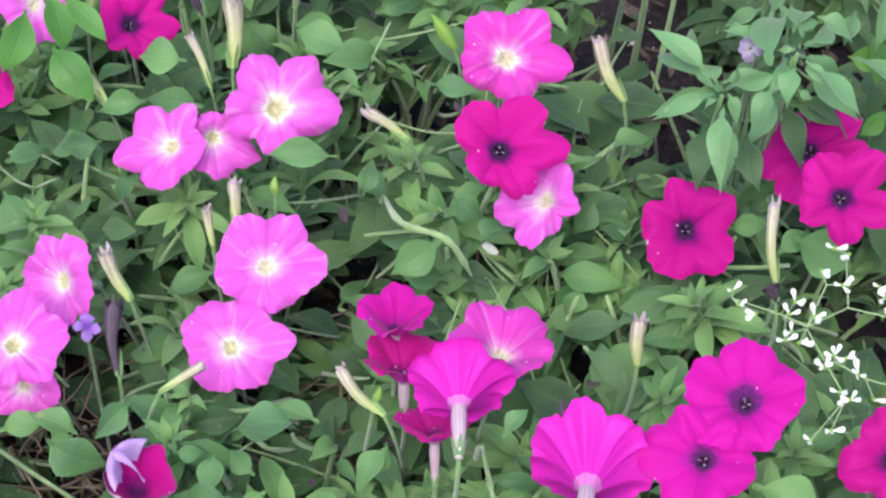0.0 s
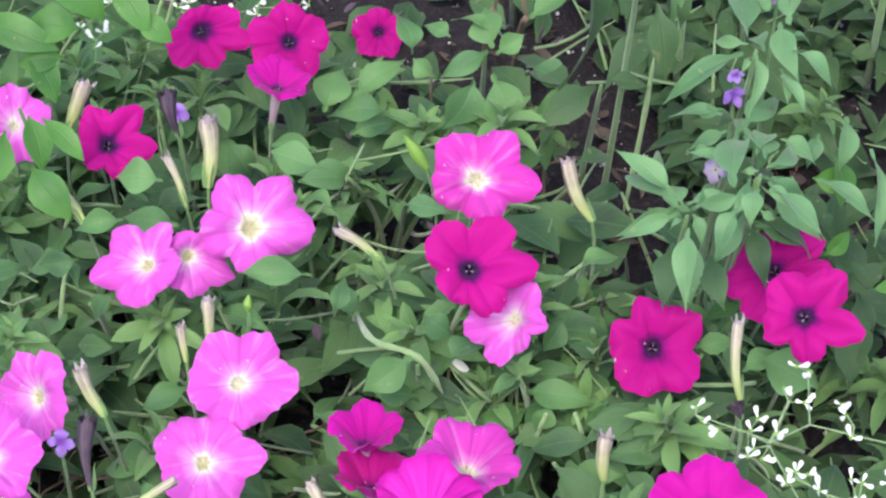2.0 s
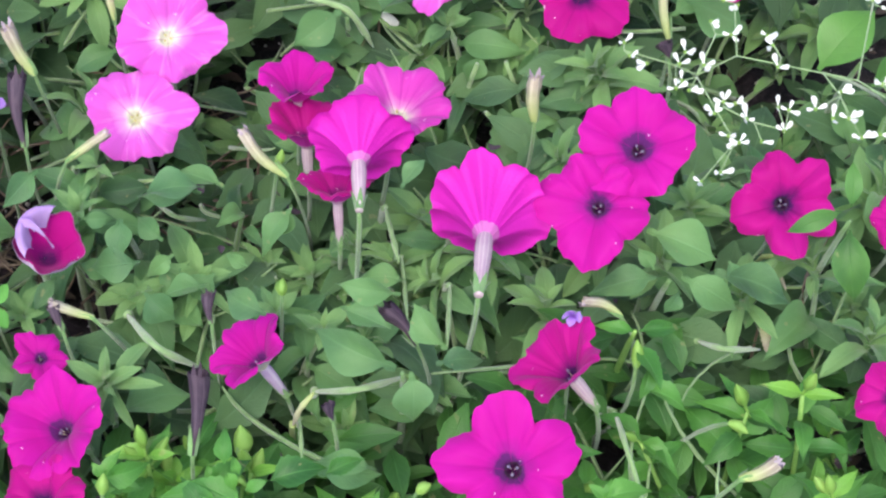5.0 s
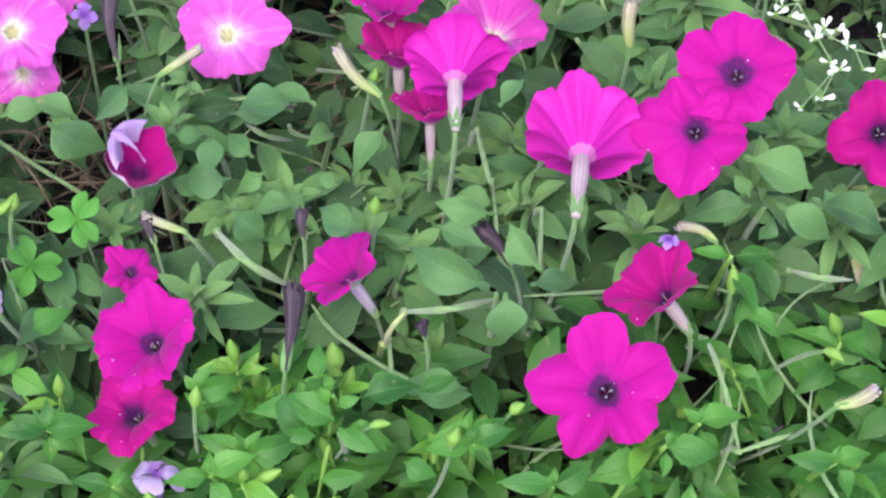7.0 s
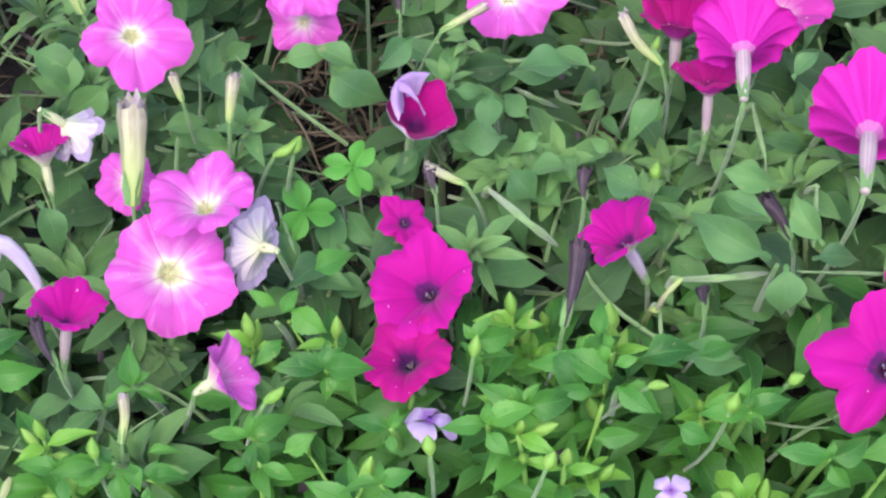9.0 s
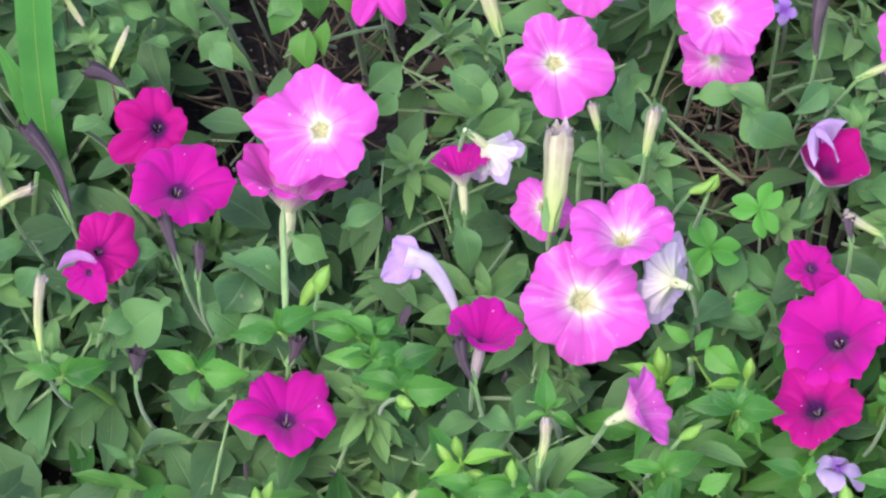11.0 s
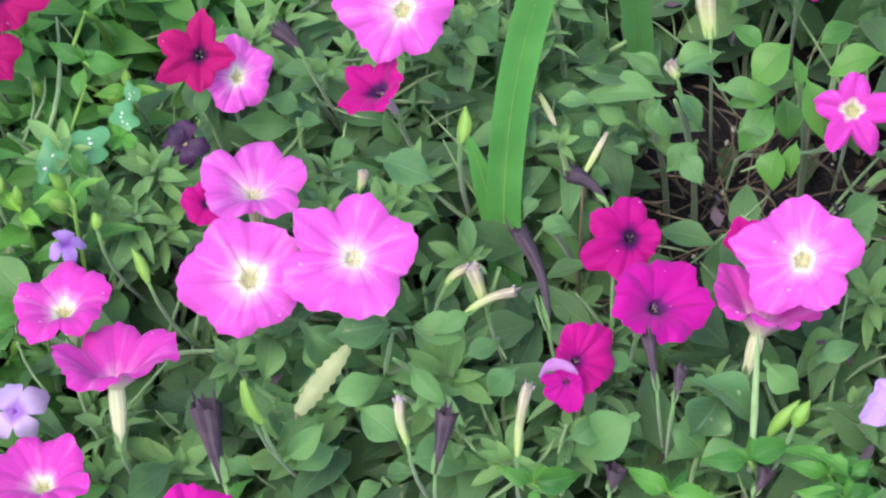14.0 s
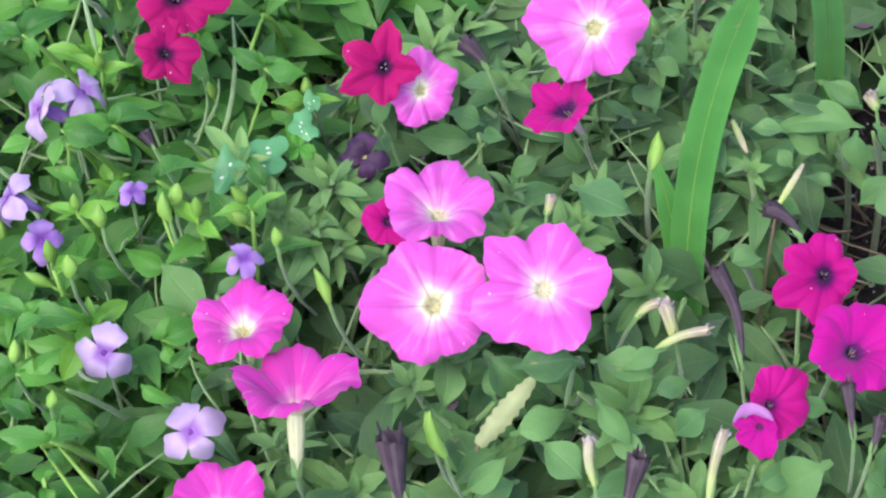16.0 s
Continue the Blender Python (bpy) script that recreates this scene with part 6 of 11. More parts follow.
sp = euphorbia((0.2371, -0.0121, 0.29), (0.3258, 0.1407, 0.05))
twig(sp, (0.2371, -0.0121, 0.29), (0.2301, -0.0243, 0.29))
twig(sp, (0.2371, -0.0121, 0.29), (0.2436, -0.0023, 0.29))
twig(sp, (0.2436, -0.0023, 0.29), (0.2399, -0.0018, 0.29), 0.0003)
bract(sp, (0.2399, -0.0018, 0.29), 39, 0.0044)
twig(sp, (0.2301, -0.0243, 0.29), (0.2238, -0.0155, 0.29), 0.0003)
bract(sp, (0.2238, -0.0155, 0.29), 40, 0.0044)
twig(sp, (0.2436, -0.0023, 0.29), (0.2426, -0.0062, 0.29), 0.0003)
bract(sp, (0.2426, -0.0062, 0.29), 41, 0.0044)
sp = euphorbia((-0.2433, 0.2284, 0.3), (-0.2832, 0.4564, 0.05))
twig(sp, (-0.2433, 0.2284, 0.3), (-0.2445, 0.261, 0.3))
twig(sp, (-0.244, 0.2478, 0.3), (-0.2333, 0.2371, 0.3))
twig(sp, (-0.2428, 0.2157, 0.3), (-0.2315, 0.1777, 0.3))
twig(sp, (-0.2433, 0.2284, 0.3), (-0.23, 0.1928, 0.3))
twig(sp, (-0.2445, 0.261, 0.3), (-0.2414, 0.2624, 0.3), 0.0003)
bract(sp, (-0.2414, 0.2624, 0.3), 42, 0.0046)
twig(sp, (-0.2333, 0.2371, 0.3), (-0.2376, 0.2424, 0.3), 0.0003)
bract(sp, (-0.2376, 0.2424, 0.3), 43, 0.0046)
twig(sp, (-0.2333, 0.2371, 0.3), (-0.2313, 0.2363, 0.3), 0.0003)
bract(sp, (-0.2313, 0.2363, 0.3), 44, 0.0046)
bract(sp, (-0.2424, 0.2156, 0.3), 45, 0.0046)
twig(sp, (-0.2428, 0.2157, 0.3), (-0.2375, 0.2089, 0.3), 0.0003)
bract(sp, (-0.2375, 0.2089, 0.3), 46, 0.0046)
twig(sp, (-0.2428, 0.2157, 0.3), (-0.2422, 0.1985, 0.3), 0.0003)
bract(sp, (-0.2422, 0.1985, 0.3), 47, 0.0046)
bract(sp, (-0.2296, 0.1934, 0.3), 48, 0.0046)
twig(sp, (-0.2315, 0.1777, 0.3), (-0.2286, 0.179, 0.3), 0.0003)
bract(sp, (-0.2286, 0.179, 0.3), 49, 0.0046)
twig(sp, (-0.244, 0.2478, 0.3), (-0.2452, 0.2512, 0.3), 0.0003)
bract(sp, (-0.2452, 0.2512, 0.3), 50, 0.0046)
sp = euphorbia((-0.1345, 0.2902, 0.24), (-0.1369, 0.4593, 0.05))
twig(sp, (-0.1345, 0.2902, 0.24), (-0.1339, 0.3162, 0.24))
twig(sp, (-0.1342, 0.304, 0.24), (-0.1214, 0.3222, 0.24))
twig(sp, (-0.1344, 0.2971, 0.24), (-0.1399, 0.2993, 0.24))
bract(sp, (-0.1338, 0.318, 0.24), 51, 0.0046)
twig(sp, (-0.1214, 0.3222, 0.24), (-0.1212, 0.3257, 0.24), 0.0003)
bract(sp, (-0.1212, 0.3257, 0.24), 52, 0.0046)
twig(sp, (-0.1214, 0.3222, 0.24), (-0.1194, 0.3149, 0.24), 0.0003)
bract(sp, (-0.1194, 0.3149, 0.24), 53, 0.0046)
twig(sp, (-0.1399, 0.2993, 0.24), (-0.1391, 0.3027, 0.24), 0.0003)
bract(sp, (-0.1391, 0.3027, 0.24), 54, 0.0046)
twig(sp, (-0.1344, 0.2971, 0.24), (-0.1366, 0.2945, 0.24), 0.0003)
bract(sp, (-0.1366, 0.2945, 0.24), 55, 0.0046)
twig(sp, (-0.1344, 0.2971, 0.24), (-0.1299, 0.2984, 0.24), 0.0003)
bract(sp, (-0.1299, 0.2984, 0.24), 56, 0.0046)
sp = euphorbia((-0.1832, 0.2395, 0.25), (-0.1999, 0.4373, 0.05))
twig(sp, (-0.1832, 0.2395, 0.25), (-0.1826, 0.2591, 0.25))
twig(sp, (-0.1826, 0.2591, 0.25), (-0.1908, 0.2698, 0.25))
bract(sp, (-0.1839, 0.2592, 0.25), 57, 0.0046)
twig(sp, (-0.1826, 0.2591, 0.25), (-0.1789, 0.2647, 0.25), 0.0003)
bract(sp, (-0.1789, 0.2647, 0.25), 58, 0.0046)
twig(sp, (-0.1826, 0.2591, 0.25), (-0.1839, 0.2519, 0.25), 0.0003)
bract(sp, (-0.1839, 0.2519, 0.25), 59, 0.0046)
bract(sp, (-0.1919, 0.2699, 0.25), 60, 0.0046)
twig(sp, (-0.1908, 0.2698, 0.25), (-0.1751, 0.2904, 0.25), 0.0003)
bract(sp, (-0.1751, 0.2904, 0.25), 61, 0.0046)
sp = euphorbia((-0.0673, 0.3116, 0.22), (-0.0645, 0.4371, 0.05))
twig(sp, (-0.0673, 0.3116, 0.22), (-0.0586, 0.3232, 0.22))
twig(sp, (-0.0673, 0.3116, 0.22), (-0.0899, 0.3136, 0.22))
bract(sp, (-0.0586, 0.3232, 0.22), 62, 0.0044)
twig(sp, (-0.0586, 0.3232, 0.22), (-0.0604, 0.3127, 0.22), 0.0003)
bract(sp, (-0.0604, 0.3127, 0.22), 63, 0.0044)
twig(sp, (-0.0899, 0.3136, 0.22), (-0.0898, 0.3171, 0.22), 0.0003)
bract(sp, (-0.0898, 0.3171, 0.22), 64, 0.0044)
twig(sp, (-0.0899, 0.3136, 0.22), (-0.0914, 0.3074, 0.22), 0.0003)
bract(sp, (-0.0914, 0.3074, 0.22), 65, 0.0044)
twig(sp, (-0.0899, 0.3136, 0.22), (-0.1048, 0.3096, 0.22), 0.0003)
bract(sp, (-0.1048, 0.3096, 0.22), 66, 0.0044)
twig(sp, (-0.0586, 0.3232, 0.22), (-0.0547, 0.3482, 0.22), 0.0003)
bract(sp, (-0.0547, 0.3482, 0.22), 67, 0.0044)
sp = euphorbia((-0.3399, -0.0128, 0.27), (-0.3156, 0.1327, 0.05))
twig(sp, (-0.3399, -0.0128, 0.27), (-0.363, -0.009, 0.27))
twig(sp, (-0.3399, -0.0128, 0.27), (-0.3354, -0.0231, 0.27))
bract(sp, (-0.3639, -0.0073, 0.27), 68, 0.0044)
twig(sp, (-0.363, -0.009, 0.27), (-0.3563, -0.008, 0.27), 0.0003)
bract(sp, (-0.3563, -0.008, 0.27), 69, 0.0044)
twig(sp, (-0.363, -0.009, 0.27), (-0.3522, -0.0081, 0.27), 0.0003)
bract(sp, (-0.3522, -0.0081, 0.27), 70, 0.0044)
twig(sp, (-0.363, -0.009, 0.27), (-0.3603, -0.0227, 0.27), 0.0003)
bract(sp, (-0.3603, -0.0227, 0.27), 71, 0.0044)
twig(sp, (-0.3354, -0.0231, 0.27), (-0.3369, -0.0179, 0.27), 0.0003)
bract(sp, (-0.3369, -0.0179, 0.27), 72, 0.0044)
bract(sp, (-0.3335, -0.0236, 0.27), 73, 0.0044)
twig(sp, (-0.3354, -0.0231, 0.27), (-0.3498, -0.0525, 0.27), 0.0003)
bract(sp, (-0.3498, -0.0525, 0.27), 74, 0.0044)

# single shoots
sp = sprig("sage_shoot", (0.113, 0.047, 0.29), "tall sage shoot with whorls of pale green pointed leaves", "plant")
blade(sp, "salvia", (0.109, 0.053, 0.29), (0.093, 0.119, 0.272), 0.19, 601)
blade(sp, "salvia", (0.109, 0.049, 0.29), (0.08, 0.049, 0.277), 0.17, 602)
blade(sp, "salvia", (0.112, 0.039, 0.29), (0.106, -0.0, 0.273), 0.18, 603)
blade(sp, "salvia", (0.111, 0.045, 0.29), (0.103, 0.044, 0.286), 0.26, 604)
blade(sp, "salvia", (0.116, 0.051, 0.29), (0.143, 0.07, 0.28), 0.25, 605)
blade(sp, "salvia", (0.116, 0.048, 0.29), (0.121, 0.034, 0.283), 0.26, 606)
blade(sp, "salvia", (0.112, 0.055, 0.29), (0.108, 0.075, 0.285), 0.33, 607)
sp = sprig("sage_shoot", (0.146, 0.042, 0.32), "tall sage shoot with whorls of pale green pointed leaves", "plant")
blade(sp, "salvia", (0.131, 0.035, 0.32), (0.145, 0.087, 0.308), 0.21, 608)
blade(sp, "salvia", (0.15, 0.047, 0.32), (0.175, 0.067, 0.311), 0.18, 609)
blade(sp, "salvia", (0.151, 0.04, 0.32), (0.168, 0.031, 0.311), 0.25, 610)
blade(sp, "salvia", (0.149, 0.033, 0.32), (0.171, 0.01, 0.305), 0.21, 611)
blade(sp, "salvia", (0.14, 0.04, 0.32), (0.13, 0.022, 0.311), 0.22, 612)
blade(sp, "salvia", (0.143, 0.033, 0.32), (0.134, 0.017, 0.312), 0.34, 613)
blade(sp, "salvia", (0.13, 0.02, 0.32), (0.114, 0.003, 0.31), 0.26, 614)
blade(sp, "salvia", (0.141, 0.018, 0.32), (0.148, 0.014, 0.316), 0.30, 615)
blade(sp, "salvia", (0.146, 0.045, 0.32), (0.138, 0.049, 0.316), 0.23, 616)
blade(sp, "salvia", (0.15, 0.053, 0.32), (0.153, 0.079, 0.314), 0.37, 617)
blade(sp, "salvia", (0.147, 0.056, 0.32), (0.161, 0.085, 0.313), 0.22, 618)
blade(sp, "salvia", (0.135, 0.03, 0.32), (0.112, 0.032, 0.309), 0.22, 619)
blade(sp, "salvia", (0.149, 0.037, 0.32), (0.157, 0.024, 0.313), 0.26, 620)
blade(sp, "dark_sage", (0.15, 0.057, 0.27), (0.153, 0.027, 0.257), 0.22, 621)
blade(sp, "dark_sage", (0.154, 0.057, 0.27), (0.185, 0.052, 0.257), 0.22, 622)
blade(sp, "dark_sage", (0.125, 0.038, 0.27), (0.124, 0.011, 0.258), 0.28, 623)
blade(sp, "dark_sage", (0.107, 0.048, 0.27), (0.1, 0.018, 0.257), 0.27, 624)
sp = sprig("sage_shoot", (0.156, 0.111, 0.34), "tall sage shoot with whorls of pale green pointed leaves", "plant")
blade(sp, "salvia", (0.153, 0.119, 0.34), (0.148, 0.182, 0.326), 0.19, 625)
blade(sp, "salvia", (0.153, 0.116, 0.34), (0.137, 0.129, 0.332), 0.19, 626)
blade(sp, "salvia", (0.149, 0.109, 0.34), (0.106, 0.104, 0.32), 0.14, 627)
blade(sp, "salvia", (0.154, 0.108, 0.34), (0.154, 0.081, 0.329), 0.18, 628)
blade(sp, "salvia", (0.172, 0.131, 0.34), (0.173, 0.099, 0.327), 0.24, 629)
blade(sp, "salvia", (0.165, 0.096, 0.34), (0.167, 0.078, 0.332), 0.20, 630)
blade(sp, "salvia", (0.164, 0.091, 0.34), (0.175, 0.074, 0.331), 0.18, 631)
blade(sp, "salvia", (0.174, 0.109, 0.34), (0.196, 0.094, 0.328), 0.20, 632)
blade(sp, "salvia", (0.175, 0.12, 0.34), (0.19, 0.122, 0.334), 0.17, 633)
blade(sp, "salvia", (0.176, 0.129, 0.34), (0.19, 0.165, 0.332), 0.23, 634)
blade(sp, "salvia", (0.167, 0.14, 0.34), (0.175, 0.2, 0.328), 0.28, 635)
blade(sp, "salvia", (0.16, 0.11, 0.34), (0.16, 0.133, 0.335), 0.27, 636)
blade(sp, "salvia", (0.151, 0.106, 0.34), (0.147, 0.099, 0.337), 0.26, 637)
blade(sp, "salvia", (0.175, 0.139, 0.34), (0.188, 0.186, 0.331), 0.25, 638)
sp = sprig("sage_shoot", (0.147, 0.095, 0.3), "tall sage shoot with whorls of pale green pointed leaves", "plant")
blade(sp, "salvia", (0.144, 0.112, 0.3), (0.118, 0.12, 0.289), 0.15, 639)
blade(sp, "salvia", (0.142, 0.108, 0.3), (0.129, 0.12, 0.294), 0.25, 640)
blade(sp, "salvia", (0.153, 0.108, 0.3), (0.182, 0.123, 0.29), 0.18, 641)
blade(sp, "salvia", (0.144, 0.087, 0.3), (0.15, 0.126, 0.292), 0.21, 642)
blade(sp, "salvia", (0.15, 0.099, 0.3), (0.169, 0.123, 0.293), 0.28, 643)
blade(sp, "salvia", (0.142, 0.096, 0.3), (0.122, 0.094, 0.291), 0.22, 644)
blade(sp, "salvia", (0.149, 0.091, 0.3), (0.16, 0.084, 0.294), 0.26, 645)
blade(sp, "salvia", (0.132, 0.084, 0.3), (0.12, 0.085, 0.294), 0.30, 646)
sp = sprig("sage_shoot", (0.112, 0.189, 0.36), "tall sage shoot with long hanging olive green leaves", "plant")
blade(sp, "dark_sage", (0.082, 0.216, 0.33), (0.091, 0.177, 0.264), 0.13, 647)
blade(sp, "dark_sage", (0.115, 0.165, 0.33), (0.117, 0.146, 0.293), 0.24, 648)
blade(sp, "dark_sage", (0.133, 0.178, 0.33), (0.131, 0.166, 0.309), 0.19, 649)
blade(sp, "salvia", (0.078, 0.181, 0.35), (0.074, 0.173, 0.332), 0.16, 650)
blade(sp, "salvia", (0.089, 0.181, 0.35), (0.08, 0.175, 0.329), 0.18, 651)
blade(sp, "salvia", (0.093, 0.18, 0.35), (0.111, 0.176, 0.327), 0.19, 652)
blade(sp, "salvia", (0.121, 0.187, 0.35), (0.129, 0.167, 0.311), 0.15, 653)
blade(sp, "salvia", (0.127, 0.182, 0.35), (0.141, 0.177, 0.33), 0.23, 654)
blade(sp, "salvia", (0.068, 0.187, 0.35), (0.057, 0.184, 0.332), 0.18, 655)
blade(sp, "salvia", (0.101, 0.189, 0.35), (0.104, 0.182, 0.336), 0.29, 656)
sp = sprig("sage_shoot", (0.097, 0.203, 0.24), "sage shoot with broad leaves, shade put into their dull green", "plant")
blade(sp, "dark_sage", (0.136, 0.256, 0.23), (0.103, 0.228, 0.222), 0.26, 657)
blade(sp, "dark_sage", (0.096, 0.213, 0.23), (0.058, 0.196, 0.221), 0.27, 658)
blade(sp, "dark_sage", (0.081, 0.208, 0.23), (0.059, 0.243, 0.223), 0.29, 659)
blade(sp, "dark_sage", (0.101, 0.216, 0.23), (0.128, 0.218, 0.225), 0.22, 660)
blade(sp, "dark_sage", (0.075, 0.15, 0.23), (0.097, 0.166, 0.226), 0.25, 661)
# leaves in the sage green that is darkened for the shade here
sp = sprig("sage_shoot", (0.264, 0.125, 0.16), "sage shoot with broad leaves, shade put into their dark green", "plant")
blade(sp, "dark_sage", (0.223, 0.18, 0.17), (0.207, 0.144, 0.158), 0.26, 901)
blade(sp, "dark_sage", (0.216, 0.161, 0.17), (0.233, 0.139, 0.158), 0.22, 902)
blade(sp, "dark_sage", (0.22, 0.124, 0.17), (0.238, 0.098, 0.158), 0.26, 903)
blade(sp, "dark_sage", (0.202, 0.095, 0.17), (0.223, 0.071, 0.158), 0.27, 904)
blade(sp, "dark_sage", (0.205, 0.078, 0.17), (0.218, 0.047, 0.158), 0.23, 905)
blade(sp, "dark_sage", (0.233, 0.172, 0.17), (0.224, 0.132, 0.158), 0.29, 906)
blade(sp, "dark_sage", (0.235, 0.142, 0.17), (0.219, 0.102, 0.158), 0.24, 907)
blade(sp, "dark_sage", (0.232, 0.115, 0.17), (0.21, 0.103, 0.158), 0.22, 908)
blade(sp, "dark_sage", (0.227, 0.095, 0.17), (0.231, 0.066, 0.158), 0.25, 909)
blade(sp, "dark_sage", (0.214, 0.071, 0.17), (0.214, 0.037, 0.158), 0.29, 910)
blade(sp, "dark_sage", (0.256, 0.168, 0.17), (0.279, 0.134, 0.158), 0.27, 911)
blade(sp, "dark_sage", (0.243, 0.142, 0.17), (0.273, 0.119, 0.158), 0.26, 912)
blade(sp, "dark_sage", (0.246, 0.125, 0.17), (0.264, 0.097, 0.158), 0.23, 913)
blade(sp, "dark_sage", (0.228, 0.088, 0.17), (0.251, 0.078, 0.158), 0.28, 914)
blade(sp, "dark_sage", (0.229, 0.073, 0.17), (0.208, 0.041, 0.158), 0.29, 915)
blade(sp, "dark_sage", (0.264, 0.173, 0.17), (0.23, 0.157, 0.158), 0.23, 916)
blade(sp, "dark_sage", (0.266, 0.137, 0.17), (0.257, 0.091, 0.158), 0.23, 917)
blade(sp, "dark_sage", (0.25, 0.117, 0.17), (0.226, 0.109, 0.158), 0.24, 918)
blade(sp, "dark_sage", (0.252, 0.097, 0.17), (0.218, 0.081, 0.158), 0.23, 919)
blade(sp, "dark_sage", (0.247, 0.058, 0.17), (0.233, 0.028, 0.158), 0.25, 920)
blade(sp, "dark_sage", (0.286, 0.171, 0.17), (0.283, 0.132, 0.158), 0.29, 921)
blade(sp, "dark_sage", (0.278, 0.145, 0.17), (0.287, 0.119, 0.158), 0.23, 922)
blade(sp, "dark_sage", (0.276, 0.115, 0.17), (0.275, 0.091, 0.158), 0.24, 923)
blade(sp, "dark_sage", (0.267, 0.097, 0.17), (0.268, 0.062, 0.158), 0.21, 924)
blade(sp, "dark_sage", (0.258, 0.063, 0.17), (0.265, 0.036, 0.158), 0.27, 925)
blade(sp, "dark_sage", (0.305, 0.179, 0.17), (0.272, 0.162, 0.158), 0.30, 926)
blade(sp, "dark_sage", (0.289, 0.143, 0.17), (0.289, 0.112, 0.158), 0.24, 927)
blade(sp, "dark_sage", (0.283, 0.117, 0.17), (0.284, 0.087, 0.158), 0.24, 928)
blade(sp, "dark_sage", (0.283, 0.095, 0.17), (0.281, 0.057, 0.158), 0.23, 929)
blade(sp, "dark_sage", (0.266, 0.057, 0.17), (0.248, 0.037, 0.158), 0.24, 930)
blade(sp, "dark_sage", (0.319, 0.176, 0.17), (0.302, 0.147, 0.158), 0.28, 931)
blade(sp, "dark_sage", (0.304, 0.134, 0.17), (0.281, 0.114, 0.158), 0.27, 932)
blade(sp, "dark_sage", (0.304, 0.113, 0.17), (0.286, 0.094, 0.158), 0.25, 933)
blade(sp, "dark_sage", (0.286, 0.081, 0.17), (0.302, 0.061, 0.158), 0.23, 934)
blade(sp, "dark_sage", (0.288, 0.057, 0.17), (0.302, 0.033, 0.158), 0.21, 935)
sp = sprig("leafy_shoot", (0.0361, 0.2416, 0.235), "petunia shoot with downy ovate leaves", "plant")
blade(sp, "petunia", (0.0381, 0.2425, 0.2361), (0.012, 0.233, 0.2242), 0.28, 20)
blade(sp, "petunia", (0.0395, 0.233, 0.2268), (0.0526, 0.2085, 0.2039), 0.32, 21)
blade(sp, "petunia", (0.0285, 0.2324, 0.2252), (0.0156, 0.2119, 0.2038), 0.32, 22)
blade(sp, "petunia", (0.0387, 0.2494, 0.243), (0.0245, 0.2608, 0.2529), 0.3, 23)
blade(sp, "petunia", (-0.0054, 0.2454, 0.2349), (-0.0047, 0.2635, 0.2529), 0.3, 24)
blade(sp, "petunia", (0.0591, 0.2344, 0.2301), (0.0801, 0.2231, 0.2208), 0.35, 25)
blade(sp, "petunia", (0.0911, 0.2221, 0.2208), (0.0616, 0.2107, 0.2069), 0.33, 26)
blade(sp, "petunia", (0.0631, 0.2534, 0.2492), (0.0858, 0.2607, 0.2586), 0.3, 27)
blade(sp, "petunia", (0.0411, 0.2434, 0.2373), (0.0328, 0.2591, 0.252), 0.4, 28)
blade(sp, "petunia", (0.0174, 0.2502, 0.2418), (0.0045, 0.2583, 0.2486), 0.38, 29)
blade(sp, "petunia", (0.0425, 0.241, 0.235), (0.0592, 0.2464, 0.2419), 0.35, 30)
blade(sp, "petunia", (0.0064, 0.2351, 0.2258), (-0.0052, 0.2431, 0.2326), 0.35, 31)
sp = sprig("leafy_shoot", (-0.0361, 0.2308, 0.22), "petunia shoot with downy ovate leaves", "plant")
blade(sp, "petunia", (-0.0407, 0.2299, 0.2186), (-0.0123, 0.2443, 0.2355), 0.26, 32)
blade(sp, "petunia", (-0.0207, 0.2221, 0.2128), (-0.0551, 0.228, 0.2154), 0.27, 33)
blade(sp, "petunia", (-0.0576, 0.2259, 0.2131), (-0.048, 0.2434, 0.2313), 0.36, 34)
blade(sp, "petunia", (-0.0638, 0.2104, 0.1972), (-0.0893, 0.215, 0.1994), 0.34, 35)
blade(sp, "petunia", (-0.0903, 0.2036, 0.1881), (-0.0613, 0.2021, 0.1893), 0.3, 36)
blade(sp, "petunia", (-0.1148, 0.2197, 0.2016), (-0.1, 0.2045, 0.188), 0.3, 37)
blade(sp, "petunia", (-0.044, 0.2155, 0.2041), (-0.0177, 0.22, 0.211), 0.3, 38)
sp = sprig("leafy_shoot", (-0.2159, 0.2124, 0.3), "leafy shoot with broad bright green oval leaves", "plant")
blade(sp, "broad", (-0.2401, 0.22, 0.3053), (-0.2001, 0.1986, 0.2944), 0.24, 39)
blade(sp, "broad", (-0.2128, 0.2401, 0.3277), (-0.2082, 0.224, 0.3151), 0.34, 40)
blade(sp, "broad", (-0.1957, 0.2375, 0.3267), (-0.1767, 0.2093, 0.3061), 0.28, 41)
blade(sp, "broad", (-0.1677, 0.2285, 0.3204), (-0.1494, 0.202, 0.3011), 0.27, 42)
blade(sp, "broad", (-0.1552, 0.2122, 0.3055), (-0.1388, 0.1983, 0.2965), 0.3, 43)
blade(sp, "broad", (-0.249, 0.2391, 0.3233), (-0.2526, 0.1957, 0.2879), 0.24, 44)
blade(sp, "broad", (-0.2539, 0.1939, 0.2782), (-0.23, 0.1904, 0.2804), 0.25, 45)
blade(sp, "broad", (-0.2151, 0.2037, 0.2915), (-0.1998, 0.1818, 0.2756), 0.26, 46)
blade(sp, "broad", (-0.1858, 0.2097, 0.3001), (-0.2159, 0.2124, 0.3043), 0.3, 47)
